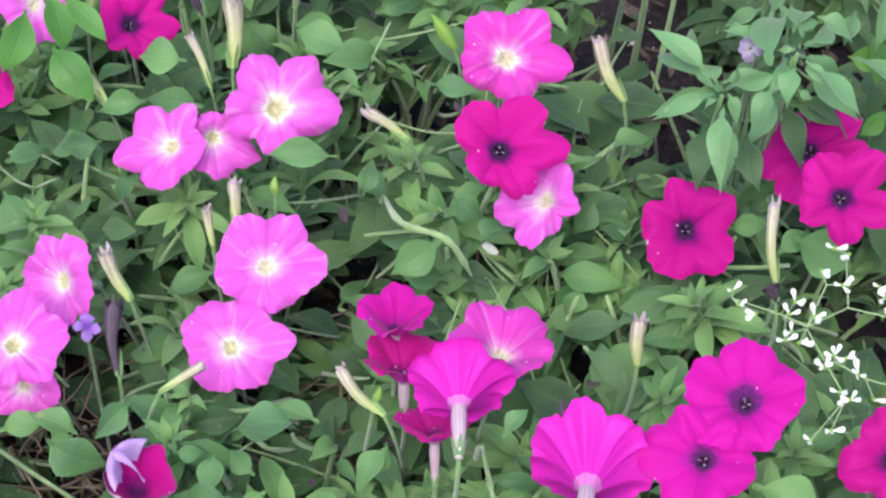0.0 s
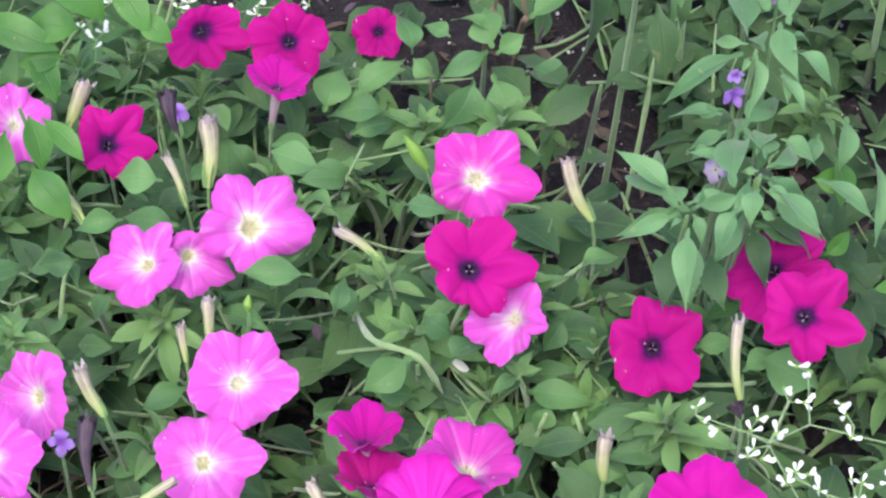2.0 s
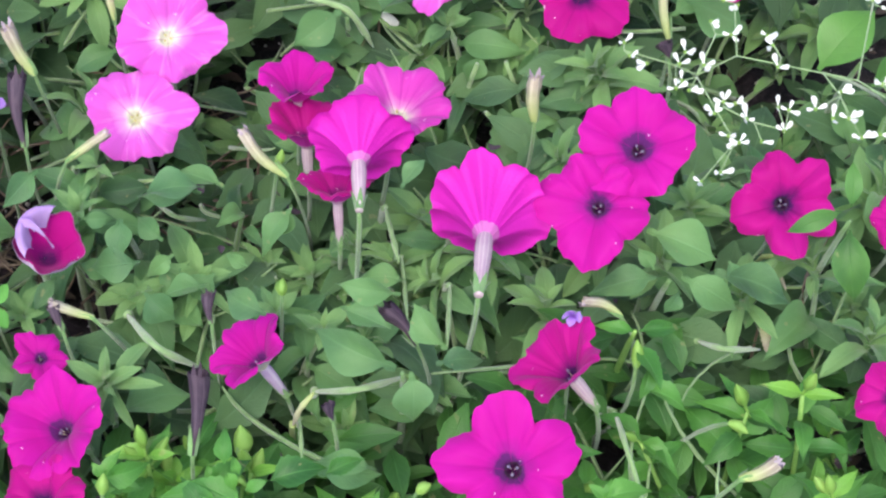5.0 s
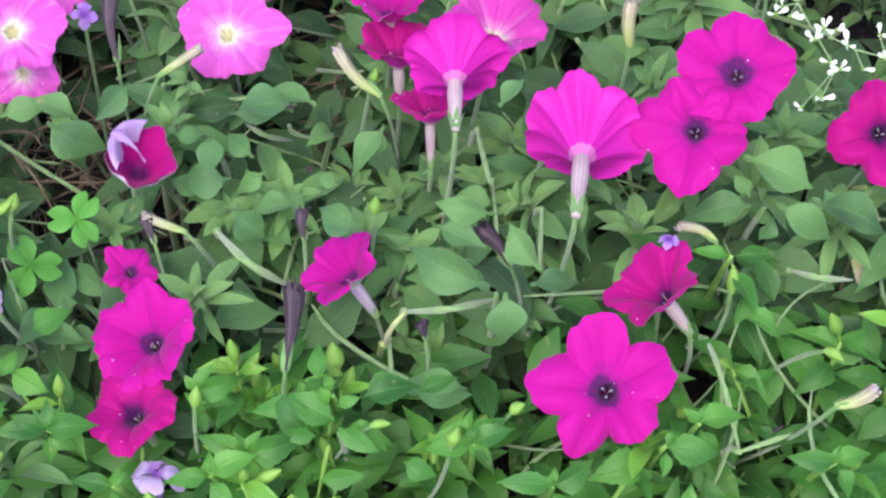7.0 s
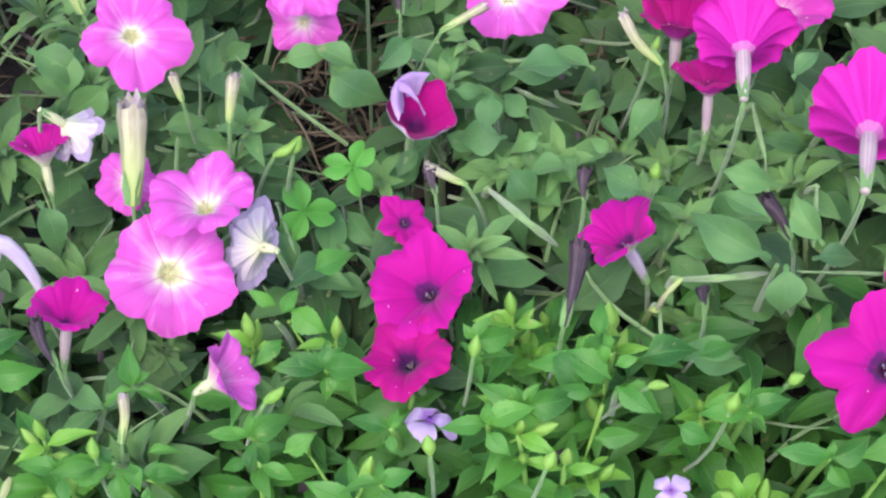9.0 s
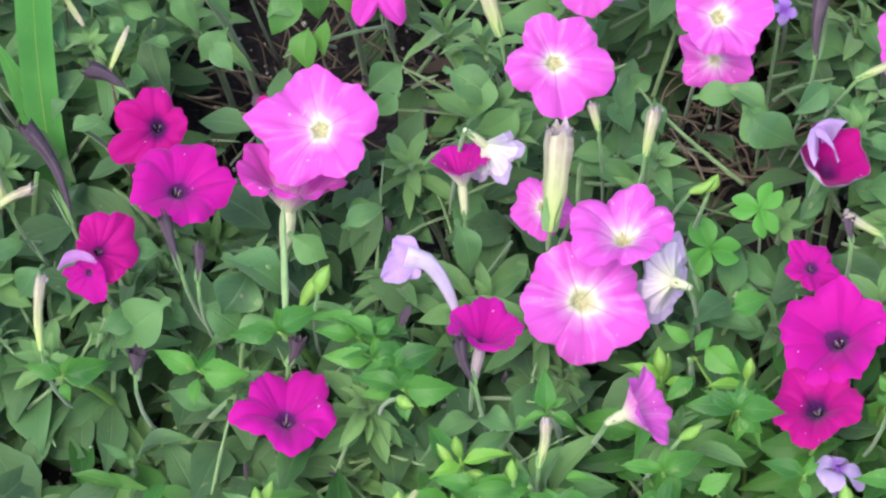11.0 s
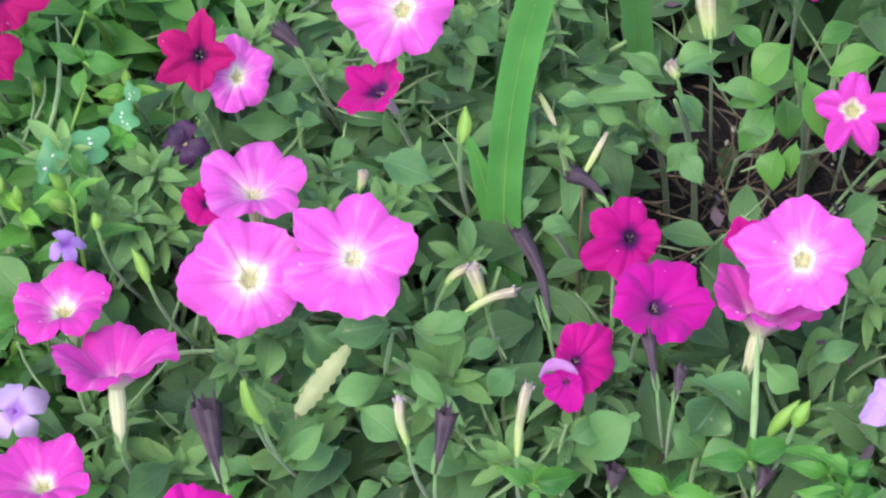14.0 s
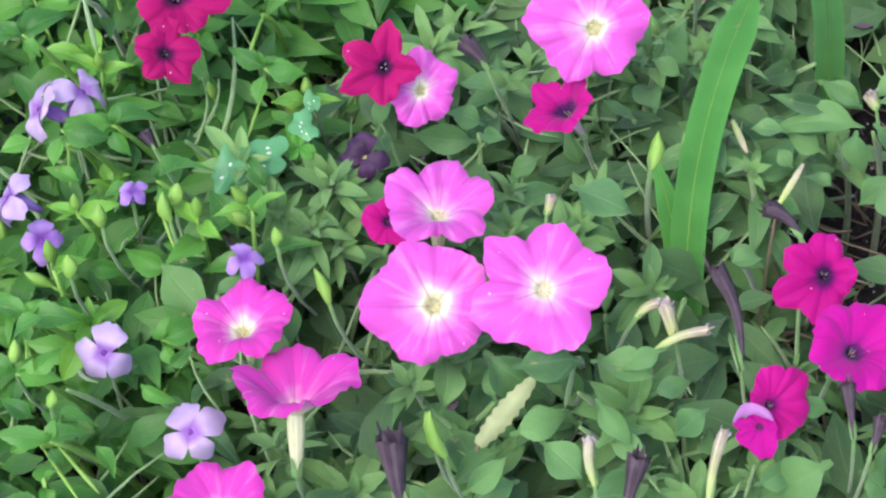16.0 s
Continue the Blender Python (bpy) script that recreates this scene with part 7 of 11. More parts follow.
blade(sp, "broad", (-0.2226, 0.2389, 0.3255), (-0.2348, 0.2381, 0.3253), 0.4, 48)
blade(sp, "broad", (-0.1774, 0.2358, 0.3267), (-0.1599, 0.2275, 0.3228), 0.35, 49)
blade(sp, "broad", (-0.2356, 0.2293, 0.3149), (-0.2483, 0.2229, 0.3095), 0.4, 50)
blade(sp, "broad", (-0.1957, 0.1998, 0.2894), (-0.2202, 0.1982, 0.2889), 0.35, 51)
sp = sprig("leafy_shoot", (-0.2174, 0.1497, 0.3), "leafy shoot with broad bright green oval leaves", "plant")
blade(sp, "broad", (-0.2254, 0.1426, 0.2922), (-0.2366, 0.1189, 0.2723), 0.27, 52)
blade(sp, "broad", (-0.2133, 0.1469, 0.2975), (-0.2065, 0.1249, 0.2805), 0.25, 53)
blade(sp, "broad", (-0.2061, 0.145, 0.2963), (-0.1859, 0.126, 0.2838), 0.23, 54)
blade(sp, "broad", (-0.2135, 0.1282, 0.2791), (-0.1965, 0.105, 0.2624), 0.3, 55)
sp = sprig("leafy_shoot", (-0.025, 0.0195, 0.225), "petunia shoot with downy ovate leaves", "plant")
blade(sp, "petunia", (-0.0275, 0.023, 0.2278), (-0.0529, 0.0127, 0.2165), 0.32, 56)
blade(sp, "petunia", (-0.0202, 0.0382, 0.2416), (-0.007, 0.0293, 0.2352), 0.36, 57)
blade(sp, "petunia", (-0.0649, 0.043, 0.2417), (-0.0577, 0.0571, 0.2546), 0.3, 58)
blade(sp, "petunia", (-0.0082, 0.0177, 0.225), (0.0073, 0.0309, 0.2379), 0.3, 59)
blade(sp, "petunia", (-0.0268, 0.0815, 0.2786), (-0.0034, 0.0757, 0.2758), 0.28, 60)
blade(sp, "petunia", (-0.0745, 0.0589, 0.2546), (-0.1108, 0.0629, 0.2546), 0.2, 61)
blade(sp, "petunia", (-0.0645, 0.0983, 0.2897), (-0.0918, 0.1077, 0.2953), 0.26, 62)
sp = sprig("leafy_shoot", (0.1216, 0.02, 0.215), "petunia shoot with downy ovate leaves", "plant")
blade(sp, "petunia", (0.1176, 0.0237, 0.2178), (0.1407, 0.024, 0.2202), 0.3, 63)
blade(sp, "petunia", (0.1422, 0.0113, 0.2094), (0.1602, 0.0191, 0.2178), 0.3, 64)
blade(sp, "petunia", (0.1499, 0.017, 0.215), (0.1772, 0.0032, 0.2056), 0.35, 65)
blade(sp, "petunia", (0.0775, -0.0022, 0.1915), (0.1041, -0.0084, 0.1887), 0.3, 66)
blade(sp, "petunia", (0.0822, 0.0016, 0.1953), (0.1082, 0.0031, 0.199), 0.3, 67)
blade(sp, "petunia", (0.0428, 0.0091, 0.1981), (0.036, -0.001, 0.1887), 0.35, 68)
blade(sp, "petunia", (0.0714, 0.0081, 0.2), (0.0615, -0.0038, 0.1887), 0.3, 69)
blade(sp, "petunia", (0.0928, -0.0071, 0.1887), (0.1112, 0.0039, 0.2), 0.3, 70)
sp = sprig("leafy_shoot", (0.0976, -0.1803, 0.245), "petunia shoot with downy ovate leaves", "plant")
blade(sp, "petunia", (0.09, -0.1616, 0.2595), (0.1191, -0.1755, 0.2515), 0.28, 71)
blade(sp, "petunia", (0.0928, -0.1782, 0.2461), (0.0619, -0.1787, 0.2421), 0.28, 72)
blade(sp, "petunia", (0.1031, -0.1797, 0.2461), (0.1282, -0.1944, 0.237), 0.26, 73)
blade(sp, "petunia", (0.1245, -0.1775, 0.2505), (0.1284, -0.186, 0.244), 0.36, 74)
blade(sp, "petunia", (0.0913, -0.1757, 0.2481), (0.0862, -0.167, 0.2546), 0.38, 75)
blade(sp, "petunia", (0.1184, -0.1806, 0.2473), (0.1495, -0.1945, 0.2394), 0.3, 76)
blade(sp, "petunia", (0.1017, -0.1841, 0.2424), (0.0954, -0.192, 0.2351), 0.3, 77)
blade(sp, "petunia", (0.0729, -0.1522, 0.2652), (0.0866, -0.1463, 0.2717), 0.3, 78)
sp = sprig("leafy_shoot", (0.1715, -0.1925, 0.29), "leafy shoot with broad bright green oval leaves", "plant")
blade(sp, "broad", (0.1685, -0.1889, 0.2927), (0.1448, -0.1919, 0.2873), 0.18, 79)
blade(sp, "broad", (0.1711, -0.1953, 0.2876), (0.1677, -0.2183, 0.2683), 0.24, 80)
blade(sp, "broad", (0.1726, -0.1881, 0.2938), (0.1759, -0.1737, 0.306), 0.24, 81)
sp = sprig("leafy_shoot", (0.2143, -0.0694, 0.25), "leafy shoot with broad bright green oval leaves", "plant")
blade(sp, "broad", (0.1939, -0.069, 0.2479), (0.2212, -0.0498, 0.267), 0.34, 82)
blade(sp, "broad", (0.2161, -0.0188, 0.292), (0.195, -0.0115, 0.2955), 0.3, 83)
blade(sp, "broad", (0.2227, -0.0112, 0.299), (0.2401, -0.0053, 0.306), 0.3, 84)
blade(sp, "broad", (0.2323, -0.0211, 0.292), (0.235, -0.0406, 0.2762), 0.3, 85)
blade(sp, "broad", (0.2185, -0.0785, 0.243), (0.2362, -0.0705, 0.2517), 0.3, 86)
sp = sprig("leafy_shoot", (-0.0289, -0.2197, 0.255), "petunia shoot with downy ovate leaves", "plant")
blade(sp, "petunia", (-0.0315, -0.2174, 0.2564), (-0.0637, -0.1998, 0.2664), 0.27, 87)
blade(sp, "petunia", (-0.0252, -0.2197, 0.2553), (-0.0248, -0.2371, 0.2426), 0.36, 88)
blade(sp, "petunia", (-0.0141, -0.2185, 0.2572), (0.007, -0.2181, 0.2595), 0.3, 89)
blade(sp, "petunia", (-0.0257, -0.1925, 0.2752), (-0.0516, -0.1845, 0.2787), 0.22, 90)
blade(sp, "petunia", (-0.0087, -0.2143, 0.2608), (-0.0213, -0.197, 0.2723), 0.25, 91)
blade(sp, "petunia", (-0.0702, -0.2491, 0.2296), (-0.0436, -0.2513, 0.2304), 0.35, 92)
blade(sp, "petunia", (-0.0448, -0.2512, 0.2304), (-0.0707, -0.2431, 0.2339), 0.2, 93)
blade(sp, "petunia", (-0.0842, -0.1914, 0.2707), (-0.1027, -0.1823, 0.2756), 0.3, 94)
blade(sp, "petunia", (-0.0526, -0.1932, 0.2722), (-0.0345, -0.2052, 0.2651), 0.3, 95)
blade(sp, "petunia", (-0.0201, -0.1559, 0.3026), (-0.0093, -0.1473, 0.3098), 0.3, 96)
sp = sprig("torenia_shoot", (-0.1034, -0.2599, 0.25), "upright shoot with bright green toothed leaves", "plant")
blade(sp, "torenia", (-0.1039, -0.2684, 0.2437), (-0.1245, -0.2573, 0.2499), 0.34, 97)
blade(sp, "torenia", (-0.1013, -0.2726, 0.2409), (-0.083, -0.2805, 0.2367), 0.33, 98)
blade(sp, "torenia", (-0.1032, -0.258, 0.2514), (-0.1067, -0.2518, 0.2556), 0.4, 99)
blade(sp, "torenia", (-0.102, -0.2639, 0.2472), (-0.0917, -0.2613, 0.25), 0.3, 100)
blade(sp, "torenia", (-0.1155, -0.2718, 0.2401), (-0.1292, -0.2567, 0.2499), 0.3, 101)
sp = sprig("torenia_shoot", (0.0738, -0.2158, 0.26), "upright shoot with bright green toothed leaves", "plant")
blade(sp, "torenia", (0.073, -0.2157, 0.26), (0.0565, -0.2103, 0.2624), 0.24, 102)
blade(sp, "torenia", (0.0755, -0.216, 0.26), (0.0958, -0.2165, 0.2615), 0.22, 103)
blade(sp, "torenia", (0.0732, -0.2207, 0.2564), (0.0798, -0.2373, 0.2448), 0.33, 104)
blade(sp, "torenia", (0.0783, -0.2292, 0.2506), (0.0721, -0.2403, 0.2419), 0.34, 105)
blade(sp, "torenia", (0.075, -0.2367, 0.2448), (0.0937, -0.2449, 0.2405), 0.3, 106)
sp = sprig("torenia_shoot", (-0.2234, -0.2562, 0.24), "upright shoot with bright green toothed leaves", "plant")
blade(sp, "torenia", (-0.2234, -0.2562, 0.24), (-0.2033, -0.2571, 0.2412), 0.3, 107)
blade(sp, "torenia", (-0.2234, -0.2562, 0.24), (-0.2387, -0.2503, 0.2429), 0.3, 108)
blade(sp, "torenia", (-0.2234, -0.2562, 0.24), (-0.2173, -0.2488, 0.2459), 0.33, 109)
blade(sp, "torenia", (-0.2237, -0.2584, 0.2383), (-0.2231, -0.2675, 0.2317), 0.33, 110)
blade(sp, "torenia", (-0.2234, -0.2562, 0.24), (-0.2174, -0.2532, 0.2427), 0.3, 111)
blade(sp, "torenia", (-0.2234, -0.2562, 0.24), (-0.2291, -0.2495, 0.2443), 0.3, 112)
sp = sprig("torenia_shoot", (-0.1604, -0.2509, 0.24), "upright shoot with bright green toothed leaves", "plant")
blade(sp, "torenia", (-0.1604, -0.2509, 0.24), (-0.1443, -0.2507, 0.2416), 0.3, 113)
blade(sp, "torenia", (-0.1604, -0.2509, 0.24), (-0.178, -0.2453, 0.2425), 0.3, 114)
blade(sp, "torenia", (-0.1604, -0.2509, 0.24), (-0.1552, -0.2428, 0.2464), 0.33, 115)
blade(sp, "torenia", (-0.1607, -0.2532, 0.2383), (-0.1587, -0.261, 0.2328), 0.33, 116)
blade(sp, "torenia", (-0.1604, -0.2509, 0.24), (-0.1532, -0.2467, 0.2437), 0.3, 117)
blade(sp, "torenia", (-0.1604, -0.2509, 0.24), (-0.1654, -0.2461, 0.2431), 0.3, 118)
sp = sprig("torenia_shoot", (-0.1407, -0.2802, 0.245), "upright shoot with bright green toothed leaves", "plant")
blade(sp, "torenia", (-0.1407, -0.2802, 0.245), (-0.1174, -0.2811, 0.2465), 0.3, 119)
blade(sp, "torenia", (-0.1407, -0.2802, 0.245), (-0.1614, -0.2722, 0.249), 0.3, 120)
blade(sp, "torenia", (-0.1407, -0.2802, 0.245), (-0.1346, -0.2731, 0.2507), 0.33, 121)
blade(sp, "torenia", (-0.1409, -0.2824, 0.2433), (-0.1404, -0.292, 0.2364), 0.33, 122)
blade(sp, "torenia", (-0.1407, -0.2802, 0.245), (-0.1324, -0.2764, 0.2485), 0.3, 123)
blade(sp, "torenia", (-0.1407, -0.2802, 0.245), (-0.146, -0.2738, 0.2491), 0.3, 124)
sp = sprig("torenia_shoot", (-0.049, -0.2827, 0.245), "upright shoot with bright green toothed leaves", "plant")
blade(sp, "torenia", (-0.049, -0.2827, 0.245), (-0.0331, -0.2784, 0.2497), 0.3, 125)
blade(sp, "torenia", (-0.049, -0.2827, 0.245), (-0.0666, -0.2814, 0.2444), 0.3, 126)
blade(sp, "torenia", (-0.049, -0.2827, 0.245), (-0.0487, -0.274, 0.2514), 0.33, 127)
blade(sp, "torenia", (-0.0493, -0.285, 0.2433), (-0.0421, -0.2923, 0.2386), 0.33, 128)
blade(sp, "torenia", (-0.049, -0.2827, 0.245), (-0.0454, -0.2778, 0.2489), 0.3, 129)
blade(sp, "torenia", (-0.049, -0.2827, 0.245), (-0.0571, -0.2787, 0.2472), 0.3, 130)
sp = sprig("torenia_shoot", (0.0478, -0.2886, 0.245), "upright shoot with bright green toothed leaves", "plant")
blade(sp, "torenia", (0.0478, -0.2886, 0.245), (0.0673, -0.287, 0.248), 0.3, 131)
blade(sp, "torenia", (0.0478, -0.2886, 0.245), (0.0296, -0.2841, 0.2466), 0.3, 132)
blade(sp, "torenia", (0.0478, -0.2886, 0.245), (0.051, -0.2819, 0.2502), 0.33, 133)
blade(sp, "torenia", (0.0475, -0.2909, 0.2433), (0.052, -0.3017, 0.2358), 0.33, 134)
blade(sp, "torenia", (0.0478, -0.2886, 0.245), (0.0527, -0.285, 0.2481), 0.3, 135)
blade(sp, "torenia", (0.0478, -0.2886, 0.245), (0.0406, -0.2828, 0.2486), 0.3, 136)
sp = sprig("torenia_shoot", (0.0327, -0.2949, 0.24), "upright shoot with bright green toothed leaves", "plant")
blade(sp, "torenia", (0.0327, -0.2949, 0.24), (0.0552, -0.2993, 0.2388), 0.3, 137)
blade(sp, "torenia", (0.0327, -0.2949, 0.24), (0.0206, -0.2873, 0.2444), 0.3, 138)
blade(sp, "torenia", (0.0327, -0.2949, 0.24), (0.0402, -0.2898, 0.2444), 0.33, 139)
blade(sp, "torenia", (0.0325, -0.2971, 0.2383), (0.0292, -0.3048, 0.2324), 0.33, 140)
blade(sp, "torenia", (0.0327, -0.2949, 0.24), (0.0396, -0.2932, 0.2418), 0.3, 141)
blade(sp, "torenia", (0.0327, -0.2949, 0.24), (0.0298, -0.2878, 0.2449), 0.3, 142)
sp = sprig("torenia_shoot", (-0.3801, -0.2363, 0.235), "upright shoot with bright green toothed leaves", "plant")
blade(sp, "torenia", (-0.3801, -0.2363, 0.235), (-0.3655, -0.2305, 0.2393), 0.3, 143)
blade(sp, "torenia", (-0.3801, -0.2363, 0.235), (-0.4024, -0.237, 0.2345), 0.3, 144)
blade(sp, "torenia", (-0.3801, -0.2363, 0.235), (-0.3805, -0.2276, 0.2416), 0.33, 145)
blade(sp, "torenia", (-0.3801, -0.2386, 0.2332), (-0.3699, -0.2473, 0.2266), 0.33, 146)
blade(sp, "torenia", (-0.3801, -0.2363, 0.235), (-0.3764, -0.2303, 0.2395), 0.3, 147)
blade(sp, "torenia", (-0.3801, -0.2363, 0.235), (-0.3883, -0.2332, 0.2374), 0.3, 148)
sp = sprig("torenia_shoot", (-0.3889, -0.2213, 0.235), "upright shoot with bright green toothed leaves", "plant")
blade(sp, "torenia", (-0.3889, -0.2213, 0.235), (-0.372, -0.2213, 0.2349), 0.3, 149)
blade(sp, "torenia", (-0.3889, -0.2213, 0.235), (-0.4089, -0.2145, 0.2403), 0.3, 150)
blade(sp, "torenia", (-0.3889, -0.2213, 0.235), (-0.3837, -0.2155, 0.2394), 0.33, 151)
blade(sp, "torenia", (-0.3889, -0.2237, 0.2332), (-0.3894, -0.2325, 0.2266), 0.33, 152)
blade(sp, "torenia", (-0.3889, -0.2213, 0.235), (-0.3808, -0.2174, 0.2379), 0.3, 153)
blade(sp, "torenia", (-0.3889, -0.2213, 0.235), (-0.3933, -0.216, 0.239), 0.3, 154)
sp = sprig("torenia_shoot", (-0.255, -0.2887, 0.24), "upright shoot with bright green toothed leaves", "plant")
blade(sp, "torenia", (-0.255, -0.2887, 0.24), (-0.237, -0.2826, 0.2446), 0.3, 155)
blade(sp, "torenia", (-0.255, -0.2887, 0.24), (-0.2726, -0.2885, 0.2402), 0.3, 156)
blade(sp, "torenia", (-0.255, -0.2887, 0.24), (-0.2545, -0.2803, 0.2463), 0.33, 157)
blade(sp, "torenia", (-0.255, -0.291, 0.2383), (-0.2466, -0.2994, 0.2319), 0.33, 158)
blade(sp, "torenia", (-0.255, -0.2887, 0.24), (-0.2513, -0.2835, 0.2439), 0.3, 159)
blade(sp, "torenia", (-0.255, -0.2887, 0.24), (-0.2623, -0.2855, 0.2424), 0.3, 160)
sp = sprig("torenia_shoot", (-0.2017, -0.3165, 0.245), "upright shoot with bright green toothed leaves", "plant")
blade(sp, "torenia", (-0.2017, -0.3165, 0.245), (-0.1884, -0.3115, 0.2486), 0.3, 161)
blade(sp, "torenia", (-0.2017, -0.3165, 0.245), (-0.2181, -0.3166, 0.2449), 0.3, 162)
blade(sp, "torenia", (-0.2017, -0.3165, 0.245), (-0.2016, -0.3091, 0.2505), 0.33, 163)
blade(sp, "torenia", (-0.2017, -0.3186, 0.2433), (-0.1953, -0.3239, 0.2393), 0.33, 164)
blade(sp, "torenia", (-0.2017, -0.3165, 0.245), (-0.1987, -0.3119, 0.2484), 0.3, 165)
blade(sp, "torenia", (-0.2017, -0.3165, 0.245), (-0.2085, -0.3137, 0.2471), 0.3, 166)
sp = sprig("torenia_shoot", (-0.1601, -0.2471, 0.245), "upright shoot with bright green toothed leaves", "plant")
blade(sp, "torenia", (-0.1601, -0.2471, 0.245), (-0.1403, -0.2465, 0.2453), 0.3, 167)
blade(sp, "torenia", (-0.1601, -0.2471, 0.245), (-0.1761, -0.2419, 0.249), 0.3, 168)
blade(sp, "torenia", (-0.1601, -0.2471, 0.245), (-0.1532, -0.2387, 0.2513), 0.33, 169)
blade(sp, "torenia", (-0.1601, -0.2494, 0.2433), (-0.1599, -0.2572, 0.2374), 0.33, 170)
blade(sp, "torenia", (-0.1601, -0.2471, 0.245), (-0.1544, -0.244, 0.2473), 0.3, 171)
blade(sp, "torenia", (-0.1601, -0.2471, 0.245), (-0.1651, -0.2415, 0.2492), 0.3, 172)
sp = sprig("torenia_shoot", (-0.1571, -0.2895, 0.245), "upright shoot with bright green toothed leaves", "plant")
blade(sp, "torenia", (-0.1571, -0.2895, 0.245), (-0.1378, -0.2827, 0.2501), 0.3, 173)
blade(sp, "torenia", (-0.1571, -0.2895, 0.245), (-0.1764, -0.2895, 0.2451), 0.3, 174)
blade(sp, "torenia", (-0.1571, -0.2895, 0.245), (-0.1568, -0.2815, 0.251), 0.33, 175)
blade(sp, "torenia", (-0.1571, -0.2918, 0.2433), (-0.1485, -0.3001, 0.237), 0.33, 176)
blade(sp, "torenia", (-0.1571, -0.2895, 0.245), (-0.1536, -0.2845, 0.2488), 0.3, 177)
blade(sp, "torenia", (-0.1571, -0.2895, 0.245), (-0.1638, -0.2867, 0.2471), 0.3, 178)
sp = sprig("torenia_shoot", (-0.2223, -0.255, 0.24), "upright shoot with bright green toothed leaves", "plant")
blade(sp, "torenia", (-0.2223, -0.255, 0.24), (-0.2046, -0.2473, 0.2457), 0.3, 179)
blade(sp, "torenia", (-0.2223, -0.255, 0.24), (-0.2459, -0.2563, 0.2391), 0.3, 180)
blade(sp, "torenia", (-0.2223, -0.255, 0.24), (-0.2232, -0.2456, 0.247), 0.33, 181)
blade(sp, "torenia", (-0.2223, -0.2573, 0.2383), (-0.2132, -0.2641, 0.2331), 0.33, 182)
blade(sp, "torenia", (-0.2223, -0.255, 0.24), (-0.2194, -0.2496, 0.244), 0.3, 183)
blade(sp, "torenia", (-0.2223, -0.255, 0.24), (-0.2313, -0.2517, 0.2425), 0.3, 184)
sp = sprig("torenia_shoot", (-0.0475, -0.2872, 0.245), "upright shoot with bright green toothed leaves", "plant")
blade(sp, "torenia", (-0.0475, -0.2872, 0.245), (-0.0312, -0.2822, 0.2487), 0.3, 185)
blade(sp, "torenia", (-0.0475, -0.2872, 0.245), (-0.069, -0.2866, 0.2455), 0.3, 186)
blade(sp, "torenia", (-0.0475, -0.2872, 0.245), (-0.0466, -0.2786, 0.2514), 0.33, 187)
blade(sp, "torenia", (-0.0476, -0.2894, 0.2433), (-0.0422, -0.2948, 0.2392), 0.33, 188)
blade(sp, "torenia", (-0.0475, -0.2872, 0.245), (-0.0433, -0.2818, 0.249), 0.3, 189)
blade(sp, "torenia", (-0.0475, -0.2872, 0.245), (-0.0555, -0.2835, 0.2478), 0.3, 190)
sp = sprig("torenia_shoot", (-0.1155, -0.2588, 0.245), "upright shoot with bright green toothed leaves", "plant")
blade(sp, "torenia", (-0.1155, -0.2588, 0.245), (-0.0986, -0.251, 0.2508), 0.3, 191)
blade(sp, "torenia", (-0.1155, -0.2588, 0.245), (-0.1383, -0.2605, 0.2438), 0.3, 192)
blade(sp, "torenia", (-0.1155, -0.2588, 0.245), (-0.1167, -0.2508, 0.251), 0.33, 193)
blade(sp, "torenia", (-0.1155, -0.2611, 0.2433), (-0.1061, -0.2679, 0.2381), 0.33, 194)
blade(sp, "torenia", (-0.1155, -0.2588, 0.245), (-0.1124, -0.2523, 0.2498), 0.3, 195)
blade(sp, "torenia", (-0.1155, -0.2588, 0.245), (-0.1224, -0.2565, 0.2467), 0.3, 196)
sp = sprig("torenia_shoot", (-0.3313, -0.3021, 0.24), "upright shoot with bright green toothed leaves", "plant")
blade(sp, "torenia", (-0.3313, -0.3021, 0.24), (-0.3083, -0.2994, 0.242), 0.3, 197)
blade(sp, "torenia", (-0.3313, -0.3021, 0.24), (-0.3501, -0.2982, 0.243), 0.3, 198)
blade(sp, "torenia", (-0.3313, -0.3021, 0.24), (-0.328, -0.2962, 0.2445), 0.33, 199)
blade(sp, "torenia", (-0.3313, -0.3044, 0.2383), (-0.3286, -0.3131, 0.2317), 0.33, 200)
blade(sp, "torenia", (-0.3313, -0.3021, 0.24), (-0.3243, -0.2972, 0.2437), 0.3, 201)
blade(sp, "torenia", (-0.3313, -0.3021, 0.24), (-0.3371, -0.2975, 0.2435), 0.3, 202)
sp = sprig("torenia_shoot", (-0.2962, -0.3077, 0.24), "upright shoot with bright green toothed leaves", "plant")
blade(sp, "torenia", (-0.2962, -0.3077, 0.24), (-0.2805, -0.3062, 0.241), 0.3, 203)
blade(sp, "torenia", (-0.2962, -0.3077, 0.24), (-0.3117, -0.3042, 0.2427), 0.3, 204)
blade(sp, "torenia", (-0.2962, -0.3077, 0.24), (-0.2923, -0.3011, 0.245), 0.33, 205)
blade(sp, "torenia", (-0.2962, -0.3099, 0.2383), (-0.2942, -0.3184, 0.2319), 0.33, 206)
blade(sp, "torenia", (-0.2962, -0.3077, 0.24), (-0.2897, -0.3035, 0.2432), 0.3, 207)
blade(sp, "torenia", (-0.2962, -0.3077, 0.24), (-0.3013, -0.3033, 0.2434), 0.3, 208)
sp = sprig("torenia_shoot", (-0.3666, -0.251, 0.235), "upright shoot with bright green toothed leaves", "plant")
